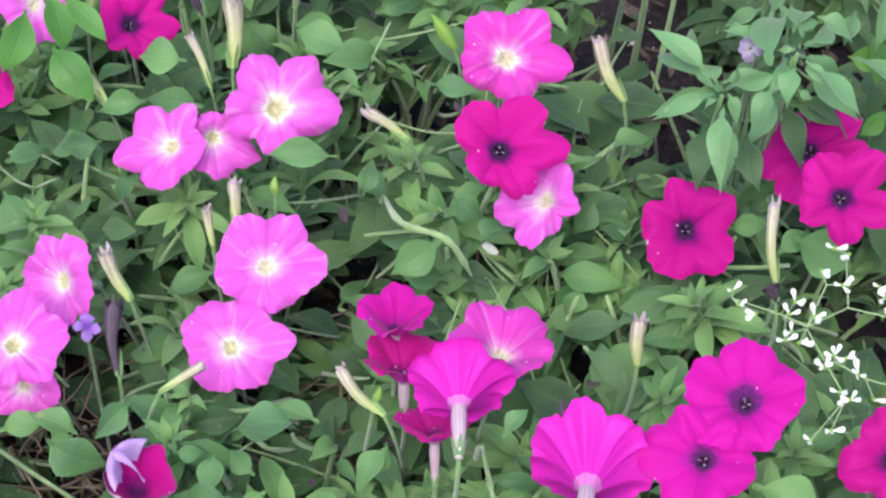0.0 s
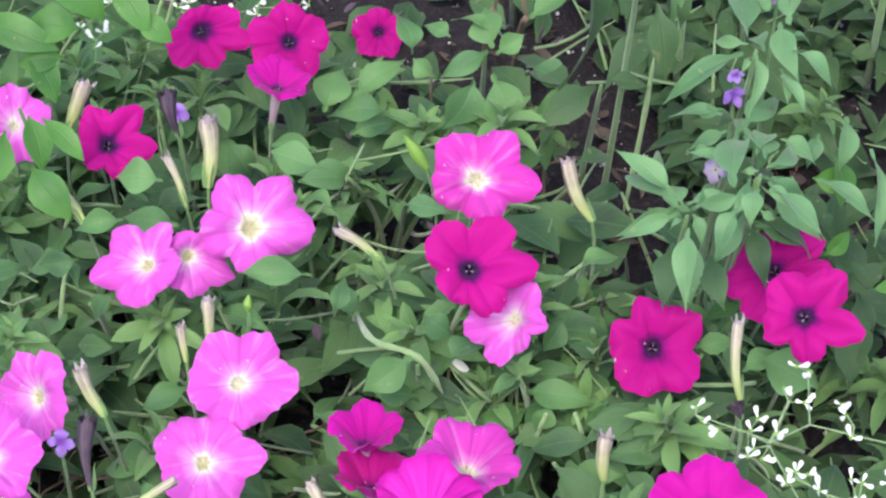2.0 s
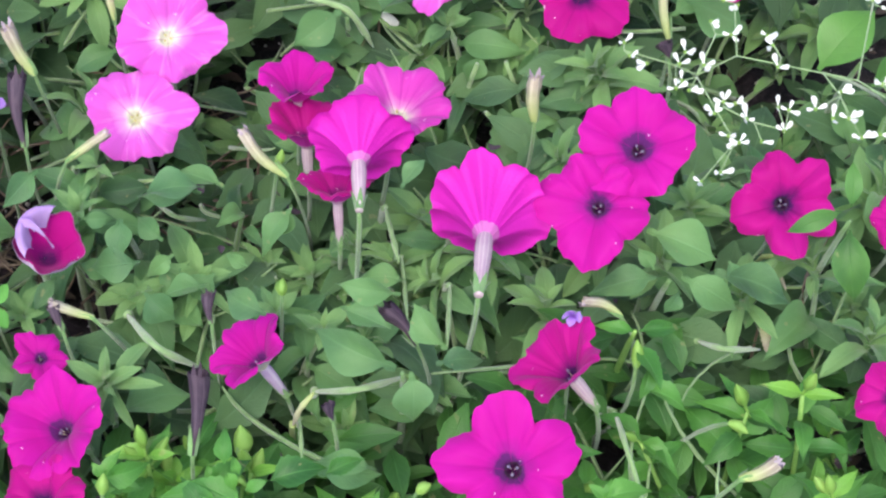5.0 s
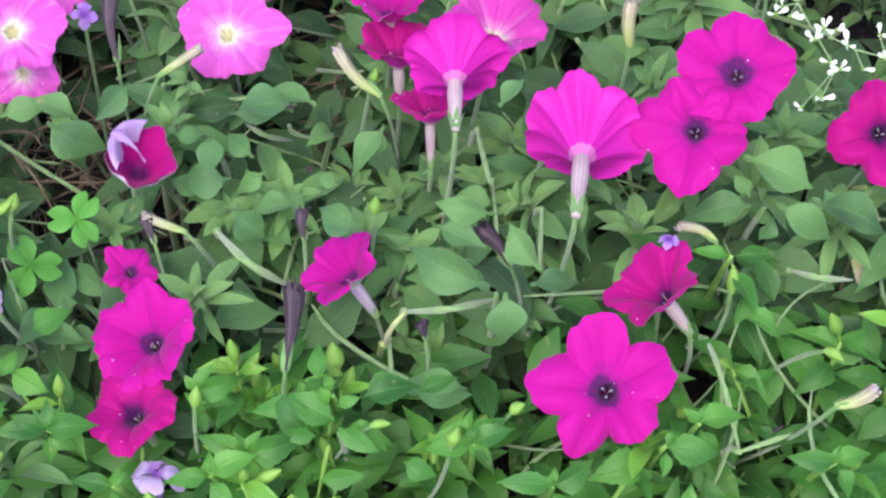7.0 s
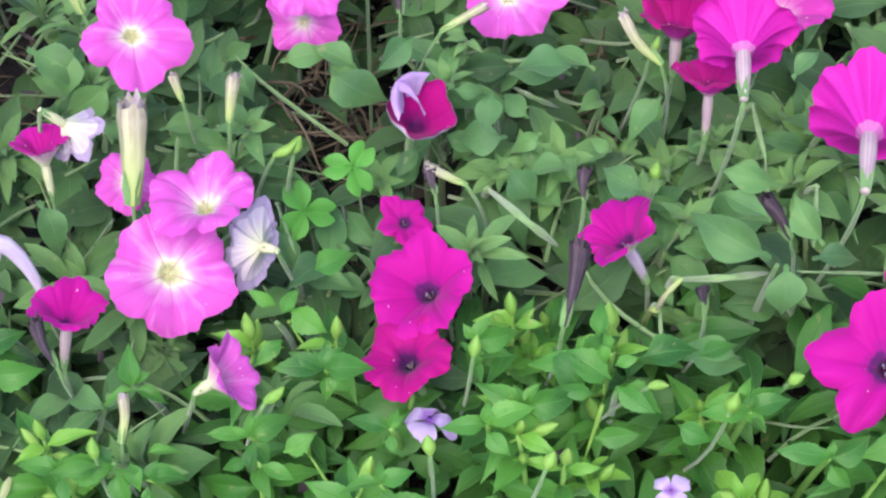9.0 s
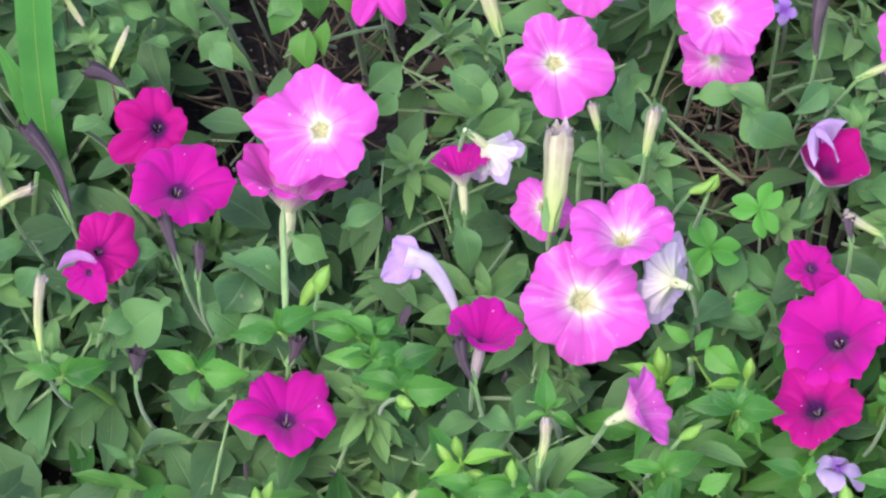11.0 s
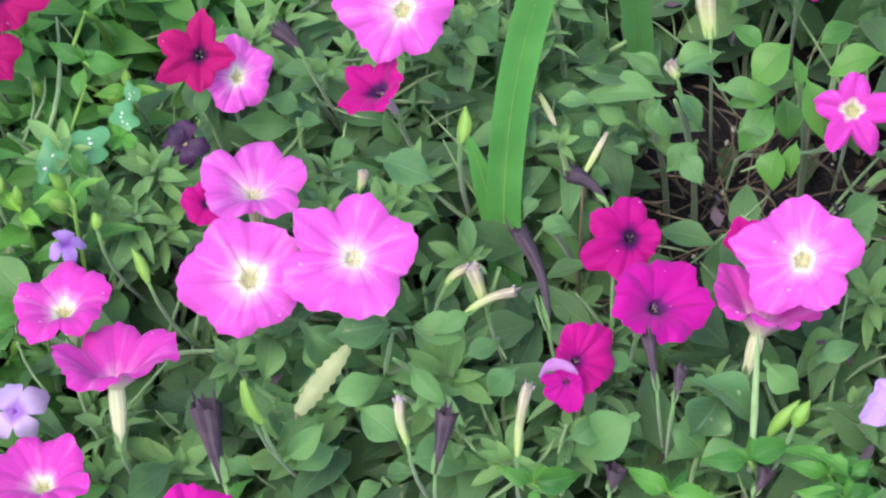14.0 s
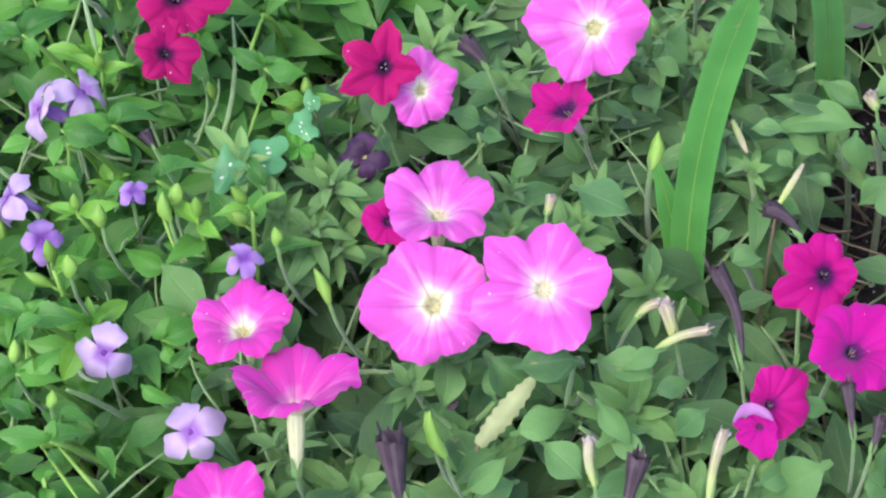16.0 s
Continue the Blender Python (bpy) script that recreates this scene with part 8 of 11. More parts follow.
blade(sp, "torenia", (-0.3666, -0.251, 0.235), (-0.3428, -0.2487, 0.2366), 0.3, 209)
blade(sp, "torenia", (-0.3666, -0.251, 0.235), (-0.3882, -0.246, 0.2389), 0.3, 210)
blade(sp, "torenia", (-0.3666, -0.251, 0.235), (-0.3625, -0.2441, 0.2402), 0.33, 211)
blade(sp, "torenia", (-0.3666, -0.2533, 0.2333), (-0.3645, -0.2621, 0.2266), 0.33, 212)
blade(sp, "torenia", (-0.3666, -0.251, 0.235), (-0.3608, -0.2472, 0.2379), 0.3, 213)
blade(sp, "torenia", (-0.3666, -0.251, 0.235), (-0.3714, -0.247, 0.2381), 0.3, 214)
sp = sprig("torenia_shoot", (-0.7996, -0.1428, 0.25), "upright shoot with bright green toothed leaves", "plant")
blade(sp, "torenia", (-0.7996, -0.1428, 0.25), (-0.7814, -0.1282, 0.2569), 0.3, 215)
blade(sp, "torenia", (-0.7996, -0.1428, 0.25), (-0.8192, -0.1494, 0.2492), 0.3, 216)
blade(sp, "torenia", (-0.7996, -0.1428, 0.25), (-0.8025, -0.1353, 0.256), 0.33, 217)
blade(sp, "torenia", (-0.799, -0.1452, 0.2481), (-0.788, -0.1495, 0.2428), 0.33, 218)
blade(sp, "torenia", (-0.7996, -0.1428, 0.25), (-0.798, -0.135, 0.2553), 0.3, 219)
blade(sp, "torenia", (-0.7996, -0.1428, 0.25), (-0.81, -0.142, 0.2527), 0.3, 220)
sp = sprig("torenia_shoot", (-0.8535, -0.1245, 0.25), "upright shoot with bright green toothed leaves", "plant")
blade(sp, "torenia", (-0.8535, -0.1245, 0.25), (-0.8304, -0.1205, 0.2482), 0.3, 221)
blade(sp, "torenia", (-0.8535, -0.1245, 0.25), (-0.8757, -0.1203, 0.2575), 0.3, 222)
blade(sp, "torenia", (-0.8535, -0.1245, 0.25), (-0.8474, -0.1159, 0.255), 0.33, 223)
blade(sp, "torenia", (-0.8529, -0.1269, 0.2481), (-0.8535, -0.1392, 0.2393), 0.33, 224)
blade(sp, "torenia", (-0.8535, -0.1245, 0.25), (-0.8444, -0.1182, 0.2527), 0.3, 225)
blade(sp, "torenia", (-0.8535, -0.1245, 0.25), (-0.8587, -0.1192, 0.2548), 0.3, 226)
sp = sprig("torenia_shoot", (-0.8004, -0.2856, 0.245), "upright shoot with bright green toothed leaves", "plant")
blade(sp, "torenia", (-0.8004, -0.2856, 0.245), (-0.7866, -0.2777, 0.248), 0.3, 227)
blade(sp, "torenia", (-0.8004, -0.2856, 0.245), (-0.8237, -0.29, 0.2465), 0.3, 228)
blade(sp, "torenia", (-0.8004, -0.2856, 0.245), (-0.801, -0.2772, 0.2512), 0.33, 229)
blade(sp, "torenia", (-0.7998, -0.2879, 0.2433), (-0.7932, -0.2926, 0.2385), 0.33, 230)
blade(sp, "torenia", (-0.8004, -0.2856, 0.245), (-0.7973, -0.2798, 0.2486), 0.3, 231)
blade(sp, "torenia", (-0.8004, -0.2856, 0.245), (-0.8094, -0.2835, 0.2483), 0.3, 232)
sp = sprig("torenia_shoot", (-0.8309, -0.2296, 0.25), "upright shoot with bright green toothed leaves", "plant")
blade(sp, "torenia", (-0.8309, -0.2296, 0.25), (-0.809, -0.2236, 0.25), 0.3, 233)
blade(sp, "torenia", (-0.8309, -0.2296, 0.25), (-0.8529, -0.2283, 0.2554), 0.3, 234)
blade(sp, "torenia", (-0.8309, -0.2296, 0.25), (-0.8267, -0.2207, 0.2556), 0.33, 235)
blade(sp, "torenia", (-0.8304, -0.232, 0.2482), (-0.8287, -0.2386, 0.2431), 0.33, 236)
blade(sp, "torenia", (-0.8309, -0.2296, 0.25), (-0.8254, -0.2247, 0.2525), 0.3, 237)
blade(sp, "torenia", (-0.8309, -0.2296, 0.25), (-0.8375, -0.2251, 0.2546), 0.3, 238)
sp = sprig("torenia_shoot", (-0.8313, -0.1155, 0.25), "upright shoot with bright green toothed leaves", "plant")
blade(sp, "torenia", (-0.8313, -0.1155, 0.25), (-0.8117, -0.1049, 0.2537), 0.3, 239)
blade(sp, "torenia", (-0.8313, -0.1155, 0.25), (-0.8534, -0.1194, 0.2516), 0.3, 240)
blade(sp, "torenia", (-0.8313, -0.1155, 0.25), (-0.8314, -0.1062, 0.2567), 0.33, 241)
blade(sp, "torenia", (-0.8307, -0.118, 0.2481), (-0.8214, -0.1259, 0.2404), 0.33, 242)
blade(sp, "torenia", (-0.8313, -0.1155, 0.25), (-0.8277, -0.109, 0.2539), 0.3, 243)
blade(sp, "torenia", (-0.8313, -0.1155, 0.25), (-0.8398, -0.1133, 0.2533), 0.3, 244)
sp = sprig("torenia_shoot", (-0.827, -0.2562, 0.245), "upright shoot with bright green toothed leaves", "plant")
blade(sp, "torenia", (-0.827, -0.2562, 0.245), (-0.8074, -0.2522, 0.244), 0.3, 245)
blade(sp, "torenia", (-0.827, -0.2562, 0.245), (-0.8476, -0.2533, 0.2512), 0.3, 246)
blade(sp, "torenia", (-0.827, -0.2562, 0.245), (-0.8226, -0.2494, 0.2491), 0.33, 247)
blade(sp, "torenia", (-0.8265, -0.2585, 0.2432), (-0.826, -0.2676, 0.2366), 0.33, 248)
blade(sp, "torenia", (-0.827, -0.2562, 0.245), (-0.8215, -0.2519, 0.247), 0.3, 249)
blade(sp, "torenia", (-0.827, -0.2562, 0.245), (-0.8326, -0.2513, 0.2497), 0.3, 250)
sp = sprig("torenia_shoot", (-0.7718, -0.2205, 0.24), "upright shoot with bright green toothed leaves", "plant")
blade(sp, "torenia", (-0.7718, -0.2205, 0.24), (-0.7535, -0.2097, 0.2441), 0.3, 251)
blade(sp, "torenia", (-0.7718, -0.2205, 0.24), (-0.7945, -0.2251, 0.2412), 0.3, 252)
blade(sp, "torenia", (-0.7718, -0.2205, 0.24), (-0.7726, -0.2111, 0.2469), 0.33, 253)
blade(sp, "torenia", (-0.7713, -0.2228, 0.2382), (-0.763, -0.229, 0.2321), 0.33, 254)
blade(sp, "torenia", (-0.7718, -0.2205, 0.24), (-0.7686, -0.2138, 0.2442), 0.3, 255)
blade(sp, "torenia", (-0.7718, -0.2205, 0.24), (-0.779, -0.2188, 0.2427), 0.3, 256)
sp = sprig("torenia_shoot", (-0.7717, -0.0644, 0.25), "upright shoot with bright green toothed leaves", "plant")
blade(sp, "torenia", (-0.7717, -0.0644, 0.25), (-0.7521, -0.061, 0.2486), 0.3, 257)
blade(sp, "torenia", (-0.7717, -0.0644, 0.25), (-0.7916, -0.0608, 0.2566), 0.3, 258)
blade(sp, "torenia", (-0.7717, -0.0644, 0.25), (-0.7665, -0.0571, 0.2543), 0.33, 259)
blade(sp, "torenia", (-0.7711, -0.067, 0.248), (-0.7716, -0.0795, 0.2391), 0.33, 260)
blade(sp, "torenia", (-0.7717, -0.0644, 0.25), (-0.7629, -0.0581, 0.2528), 0.3, 261)
blade(sp, "torenia", (-0.7717, -0.0644, 0.25), (-0.7772, -0.0589, 0.2551), 0.3, 262)
sp = sprig("torenia_shoot", (-0.8886, -0.0797, 0.26), "upright shoot with bright green toothed leaves", "plant")
blade(sp, "torenia", (-0.8886, -0.0797, 0.26), (-0.8705, -0.0654, 0.2667), 0.3, 263)
blade(sp, "torenia", (-0.8886, -0.0797, 0.26), (-0.91, -0.087, 0.259), 0.3, 264)
blade(sp, "torenia", (-0.8886, -0.0797, 0.26), (-0.8915, -0.0726, 0.2657), 0.33, 265)
blade(sp, "torenia", (-0.888, -0.0822, 0.258), (-0.8781, -0.0858, 0.2535), 0.33, 266)
blade(sp, "torenia", (-0.8886, -0.0797, 0.26), (-0.8872, -0.073, 0.2645), 0.3, 267)
blade(sp, "torenia", (-0.8886, -0.0797, 0.26), (-0.9006, -0.0787, 0.2631), 0.3, 268)
sp = sprig("torenia_shoot", (-0.3886, -0.2246, 0.235), "upright shoot with bright green toothed leaves", "plant")
blade(sp, "torenia", (-0.3886, -0.2246, 0.235), (-0.368, -0.2193, 0.2367), 0.3, 269)
blade(sp, "torenia", (-0.3886, -0.2246, 0.235), (-0.4068, -0.2235, 0.2379), 0.3, 270)
blade(sp, "torenia", (-0.3886, -0.2246, 0.235), (-0.385, -0.2156, 0.2415), 0.33, 271)
blade(sp, "torenia", (-0.3882, -0.227, 0.2332), (-0.3843, -0.2361, 0.2259), 0.33, 272)
blade(sp, "torenia", (-0.3886, -0.2246, 0.235), (-0.3825, -0.2191, 0.2385), 0.3, 273)
blade(sp, "torenia", (-0.3886, -0.2246, 0.235), (-0.3938, -0.2215, 0.238), 0.3, 274)
sp = sprig("torenia_shoot", (-0.4233, -0.2242, 0.235), "upright shoot with bright green toothed leaves", "plant")
blade(sp, "torenia", (-0.4233, -0.2242, 0.235), (-0.4054, -0.2138, 0.2408), 0.3, 275)
blade(sp, "torenia", (-0.4233, -0.2242, 0.235), (-0.4448, -0.2281, 0.2345), 0.3, 276)
blade(sp, "torenia", (-0.4233, -0.2242, 0.235), (-0.425, -0.2151, 0.2421), 0.33, 277)
blade(sp, "torenia", (-0.423, -0.2265, 0.2332), (-0.4144, -0.2315, 0.2284), 0.33, 278)
blade(sp, "torenia", (-0.4233, -0.2242, 0.235), (-0.4214, -0.2193, 0.2385), 0.3, 279)
blade(sp, "torenia", (-0.4233, -0.2242, 0.235), (-0.4332, -0.2221, 0.2377), 0.3, 280)
sp = sprig("torenia_shoot", (-0.3702, -0.2394, 0.235), "upright shoot with bright green toothed leaves", "plant")
blade(sp, "torenia", (-0.3702, -0.2394, 0.235), (-0.3522, -0.2301, 0.2399), 0.3, 281)
blade(sp, "torenia", (-0.3702, -0.2394, 0.235), (-0.3864, -0.2417, 0.2351), 0.3, 282)
blade(sp, "torenia", (-0.3702, -0.2394, 0.235), (-0.3711, -0.2305, 0.2418), 0.33, 283)
blade(sp, "torenia", (-0.3699, -0.2417, 0.2332), (-0.3627, -0.2464, 0.2288), 0.33, 284)
blade(sp, "torenia", (-0.3702, -0.2394, 0.235), (-0.3672, -0.2336, 0.239), 0.3, 285)
blade(sp, "torenia", (-0.3702, -0.2394, 0.235), (-0.3793, -0.2368, 0.2379), 0.3, 286)
sp = sprig("torenia_shoot", (-0.5138, -0.2532, 0.235), "upright shoot with bright green toothed leaves", "plant")
blade(sp, "torenia", (-0.5138, -0.2532, 0.235), (-0.4925, -0.2481, 0.2364), 0.3, 287)
blade(sp, "torenia", (-0.5138, -0.2532, 0.235), (-0.5304, -0.2516, 0.2381), 0.3, 288)
blade(sp, "torenia", (-0.5138, -0.2532, 0.235), (-0.5107, -0.246, 0.2401), 0.33, 289)
blade(sp, "torenia", (-0.5135, -0.2555, 0.2332), (-0.5109, -0.2622, 0.2279), 0.33, 290)
blade(sp, "torenia", (-0.5138, -0.2532, 0.235), (-0.5083, -0.2486, 0.2378), 0.3, 291)
blade(sp, "torenia", (-0.5138, -0.2532, 0.235), (-0.521, -0.2484, 0.2394), 0.3, 292)
sp = sprig("torenia_shoot", (-0.4553, -0.2469, 0.235), "upright shoot with bright green toothed leaves", "plant")
blade(sp, "torenia", (-0.4553, -0.2469, 0.235), (-0.4333, -0.2453, 0.2337), 0.3, 293)
blade(sp, "torenia", (-0.4553, -0.2469, 0.235), (-0.4753, -0.2412, 0.2416), 0.3, 294)
blade(sp, "torenia", (-0.4553, -0.2469, 0.235), (-0.448, -0.2385, 0.2405), 0.33, 295)
blade(sp, "torenia", (-0.455, -0.2492, 0.2332), (-0.4563, -0.2595, 0.2256), 0.33, 296)
blade(sp, "torenia", (-0.4553, -0.2469, 0.235), (-0.4487, -0.2431, 0.2371), 0.3, 297)
blade(sp, "torenia", (-0.4553, -0.2469, 0.235), (-0.4605, -0.2406, 0.2403), 0.3, 298)
sp = sprig("torenia_shoot", (0.1012, -0.3113, 0.24), "upright shoot with bright green toothed leaves", "plant")
blade(sp, "torenia", (0.1012, -0.3113, 0.24), (0.1166, -0.3091, 0.243), 0.3, 299)
blade(sp, "torenia", (0.1012, -0.3113, 0.24), (0.0805, -0.3071, 0.2412), 0.3, 300)
blade(sp, "torenia", (0.1012, -0.3113, 0.24), (0.1034, -0.3051, 0.2447), 0.33, 301)
blade(sp, "torenia", (0.101, -0.3135, 0.2383), (0.1066, -0.3241, 0.2311), 0.33, 302)
blade(sp, "torenia", (0.1012, -0.3113, 0.24), (0.1055, -0.3076, 0.2431), 0.3, 303)
blade(sp, "torenia", (0.1012, -0.3113, 0.24), (0.0952, -0.3067, 0.2428), 0.3, 304)
sp = sprig("torenia_shoot", (-0.1969, -0.2898, 0.245), "upright shoot with bright green toothed leaves", "plant")
blade(sp, "torenia", (-0.1969, -0.2898, 0.245), (-0.1782, -0.2893, 0.2471), 0.3, 305)
blade(sp, "torenia", (-0.1969, -0.2898, 0.245), (-0.2143, -0.2846, 0.2473), 0.3, 306)
blade(sp, "torenia", (-0.1969, -0.2898, 0.245), (-0.1932, -0.2839, 0.2497), 0.33, 307)
blade(sp, "torenia", (-0.1972, -0.2921, 0.2433), (-0.1952, -0.2987, 0.2387), 0.33, 308)
blade(sp, "torenia", (-0.1969, -0.2898, 0.245), (-0.1909, -0.2861, 0.2483), 0.3, 309)
blade(sp, "torenia", (-0.1969, -0.2898, 0.245), (-0.2013, -0.2856, 0.2477), 0.3, 310)
sp = sprig("torenia_shoot", (-0.0176, -0.3111, 0.245), "upright shoot with bright green toothed leaves", "plant")
blade(sp, "torenia", (-0.0176, -0.3111, 0.245), (0.0013, -0.3072, 0.2496), 0.3, 311)
blade(sp, "torenia", (-0.0176, -0.3111, 0.245), (-0.0404, -0.3082, 0.2451), 0.3, 312)
blade(sp, "torenia", (-0.0176, -0.3111, 0.245), (-0.0164, -0.3049, 0.2497), 0.33, 313)
blade(sp, "torenia", (-0.0179, -0.3133, 0.2433), (-0.011, -0.3224, 0.2373), 0.33, 314)
blade(sp, "torenia", (-0.0176, -0.3111, 0.245), (-0.0141, -0.3074, 0.248), 0.3, 315)
blade(sp, "torenia", (-0.0176, -0.3111, 0.245), (-0.0239, -0.3073, 0.2472), 0.3, 316)
sp = sprig("leafy_shoot", (-0.4835, -0.031, 0.245), "petunia shoot with downy ovate leaves", "plant")
blade(sp, "petunia", (-0.4876, -0.0297, 0.2465), (-0.5289, -0.0361, 0.2464), 0.17, 317)
blade(sp, "petunia", (-0.4906, -0.0228, 0.252), (-0.5112, -0.0176, 0.2583), 0.2, 318)
blade(sp, "petunia", (-0.4912, -0.0318, 0.2453), (-0.4867, -0.0475, 0.2329), 0.33, 319)
blade(sp, "petunia", (-0.4768, -0.0506, 0.2295), (-0.4641, -0.0605, 0.2205), 0.4, 320)
blade(sp, "petunia", (-0.5013, -0.0258, 0.251), (-0.5329, -0.0285, 0.2526), 0.16, 321)
blade(sp, "petunia", (-0.522, -0.0397, 0.2429), (-0.5396, -0.0408, 0.244), 0.25, 322)
blade(sp, "petunia", (-0.4852, -0.0202, 0.2534), (-0.4638, -0.0147, 0.2551), 0.2, 323)
blade(sp, "petunia", (-0.484, -0.0278, 0.2475), (-0.4658, -0.0371, 0.2384), 0.25, 324)
blade(sp, "petunia", (-0.5165, -0.0516, 0.2332), (-0.5256, -0.0464, 0.2382), 0.3, 325)
sp = sprig("leafy_shoot", (-0.4266, -0.0039, 0.24), "low shoot with rounded mid-green oval leaves", "plant")
blade(sp, "broad", (-0.4318, 0.0102, 0.2514), (-0.4491, -0.0075, 0.2406), 0.33, 326)
blade(sp, "broad", (-0.4342, -0.0091, 0.2372), (-0.4584, -0.0179, 0.2341), 0.29, 327)
blade(sp, "broad", (-0.436, -0.0152, 0.2328), (-0.4482, -0.0349, 0.2197), 0.32, 328)
blade(sp, "broad", (-0.432, -0.0103, 0.236), (-0.4257, -0.026, 0.2232), 0.32, 329)
blade(sp, "broad", (-0.4237, -0.0059, 0.2381), (-0.4295, 0.0063, 0.2481), 0.3, 330)
blade(sp, "broad", (-0.4225, -0.0012, 0.2415), (-0.408, -0.0219, 0.2237), 0.3, 331)
blade(sp, "broad", (-0.3869, 0.0152, 0.2487), (-0.4125, 0.0048, 0.2446), 0.24, 332)
blade(sp, "broad", (-0.3648, 0.0149, 0.2453), (-0.3739, 0.0036, 0.2381), 0.3, 333)
blade(sp, "broad", (-0.3674, 0.0086, 0.2409), (-0.3618, -0.0147, 0.2226), 0.24, 334)
blade(sp, "broad", (-0.4306, -0.0304, 0.2206), (-0.4332, -0.0468, 0.2086), 0.35, 335)
blade(sp, "broad", (-0.422, -0.026, 0.2227), (-0.4232, -0.0408, 0.2117), 0.35, 336)
blade(sp, "broad", (-0.4453, 0.0062, 0.2503), (-0.4604, 0.0125, 0.2573), 0.3, 337)
blade(sp, "broad", (-0.4182, 0.0133, 0.2518), (-0.4031, 0.0238, 0.2575), 0.3, 338)
sp = sprig("sage_shoot", (0.1512, 0.0647, 0.295), "tall sage shoot with narrow pointed green leaves", "plant")
blade(sp, "salvia", (0.1085, 0.0634, 0.2893), (0.0846, 0.0848, 0.306), 0.2, 339)
blade(sp, "salvia", (0.1097, 0.0592, 0.2856), (0.0805, 0.0508, 0.2748), 0.19, 340)
blade(sp, "salvia", (0.1143, 0.0498, 0.2775), (0.1109, 0.0211, 0.2511), 0.2, 341)
blade(sp, "salvia", (0.1154, 0.0592, 0.2862), (0.1381, 0.0612, 0.2904), 0.2, 342)
blade(sp, "salvia", (0.1401, 0.0656, 0.2946), (0.1422, 0.0832, 0.3108), 0.22, 343)
blade(sp, "salvia", (0.1514, 0.0668, 0.2969), (0.1596, 0.0799, 0.3096), 0.2, 344)
blade(sp, "salvia", (0.1564, 0.0673, 0.2979), (0.1764, 0.0738, 0.306), 0.18, 345)
blade(sp, "salvia", (0.1547, 0.0652, 0.2958), (0.1728, 0.0554, 0.2888), 0.22, 346)
blade(sp, "salvia", (0.1573, 0.0602, 0.2915), (0.1812, 0.0389, 0.2748), 0.25, 347)
blade(sp, "salvia", (0.148, 0.0647, 0.2946), (0.1378, 0.0517, 0.2817), 0.25, 348)
blade(sp, "salvia", (0.1524, 0.0608, 0.2915), (0.1431, 0.05, 0.2808), 0.24, 349)
blade(sp, "salvia", (0.1434, 0.0523, 0.2829), (0.1238, 0.0357, 0.2658), 0.22, 350)
blade(sp, "salvia", (0.1816, 0.0613, 0.2952), (0.2083, 0.0446, 0.2828), 0.18, 351)
blade(sp, "salvia", (0.138, 0.0748, 0.3027), (0.1184, 0.0788, 0.3043), 0.18, 352)
blade(sp, "salvia", (0.1103, 0.0594, 0.2858), (0.117, 0.0556, 0.2831), 0.3, 353)
blade(sp, "salvia", (0.1101, 0.0579, 0.2844), (0.1038, 0.0534, 0.2796), 0.3, 354)
blade(sp, "salvia", (0.1579, 0.0724, 0.3027), (0.164, 0.076, 0.3065), 0.35, 355)
blade(sp, "salvia", (0.151, 0.0754, 0.3046), (0.1458, 0.0866, 0.3143), 0.2, 356)
blade(sp, "salvia", (0.1643, 0.078, 0.3085), (0.1833, 0.0684, 0.3017), 0.3, 357)
sp = sprig("sage_shoot", (0.1652, 0.0601, 0.262), "shaded lower sage leaves under a shoot", "plant")
blade(sp, "salvia", (0.1524, 0.0638, 0.264), (0.1822, 0.0531, 0.2575), 0.25, 358)
blade(sp, "salvia", (0.1536, 0.0613, 0.2618), (0.1548, 0.0419, 0.2443), 0.24, 359)
blade(sp, "salvia", (0.2157, 0.0853, 0.2902), (0.2154, 0.0492, 0.2574), 0.1, 360)
blade(sp, "salvia", (0.2041, 0.0988, 0.3012), (0.1999, 0.0788, 0.2826), 0.28, 361)
blade(sp, "salvia", (0.0996, 0.0755, 0.2689), (0.121, 0.0589, 0.2561), 0.25, 362)
blade(sp, "salvia", (0.1005, 0.0592, 0.2542), (0.1141, 0.038, 0.2365), 0.28, 363)
blade(sp, "salvia", (0.1262, 0.0529, 0.2512), (0.1286, 0.0363, 0.2365), 0.25, 364)
blade(sp, "salvia", (0.1897, 0.094, 0.2953), (0.1824, 0.0819, 0.2836), 0.3, 365)
sp = sprig("leafy_shoot", (-0.533, -0.1048, 0.225), "petunia shoot with downy ovate leaves", "plant")
blade(sp, "petunia", (-0.5371, -0.1078, 0.2232), (-0.5216, -0.101, 0.2265), 0.33, 366)
blade(sp, "petunia", (-0.5373, -0.0946, 0.2332), (-0.547, -0.1026, 0.2282), 0.3, 367)
blade(sp, "petunia", (-0.5496, -0.0684, 0.2544), (-0.5666, -0.0645, 0.2593), 0.3, 368)
sp = sprig("leafy_shoot", (-0.587, -0.2008, 0.235), "petunia shoot with downy ovate leaves", "plant")
blade(sp, "petunia", (-0.5921, -0.2077, 0.2303), (-0.6151, -0.2219, 0.2222), 0.26, 369)
blade(sp, "petunia", (-0.5848, -0.1886, 0.244), (-0.5565, -0.1897, 0.2399), 0.28, 370)
blade(sp, "petunia", (-0.5878, -0.1905, 0.2429), (-0.6111, -0.1982, 0.2397), 0.27, 371)
blade(sp, "petunia", (-0.5939, -0.219, 0.222), (-0.5766, -0.2288, 0.2126), 0.3, 372)
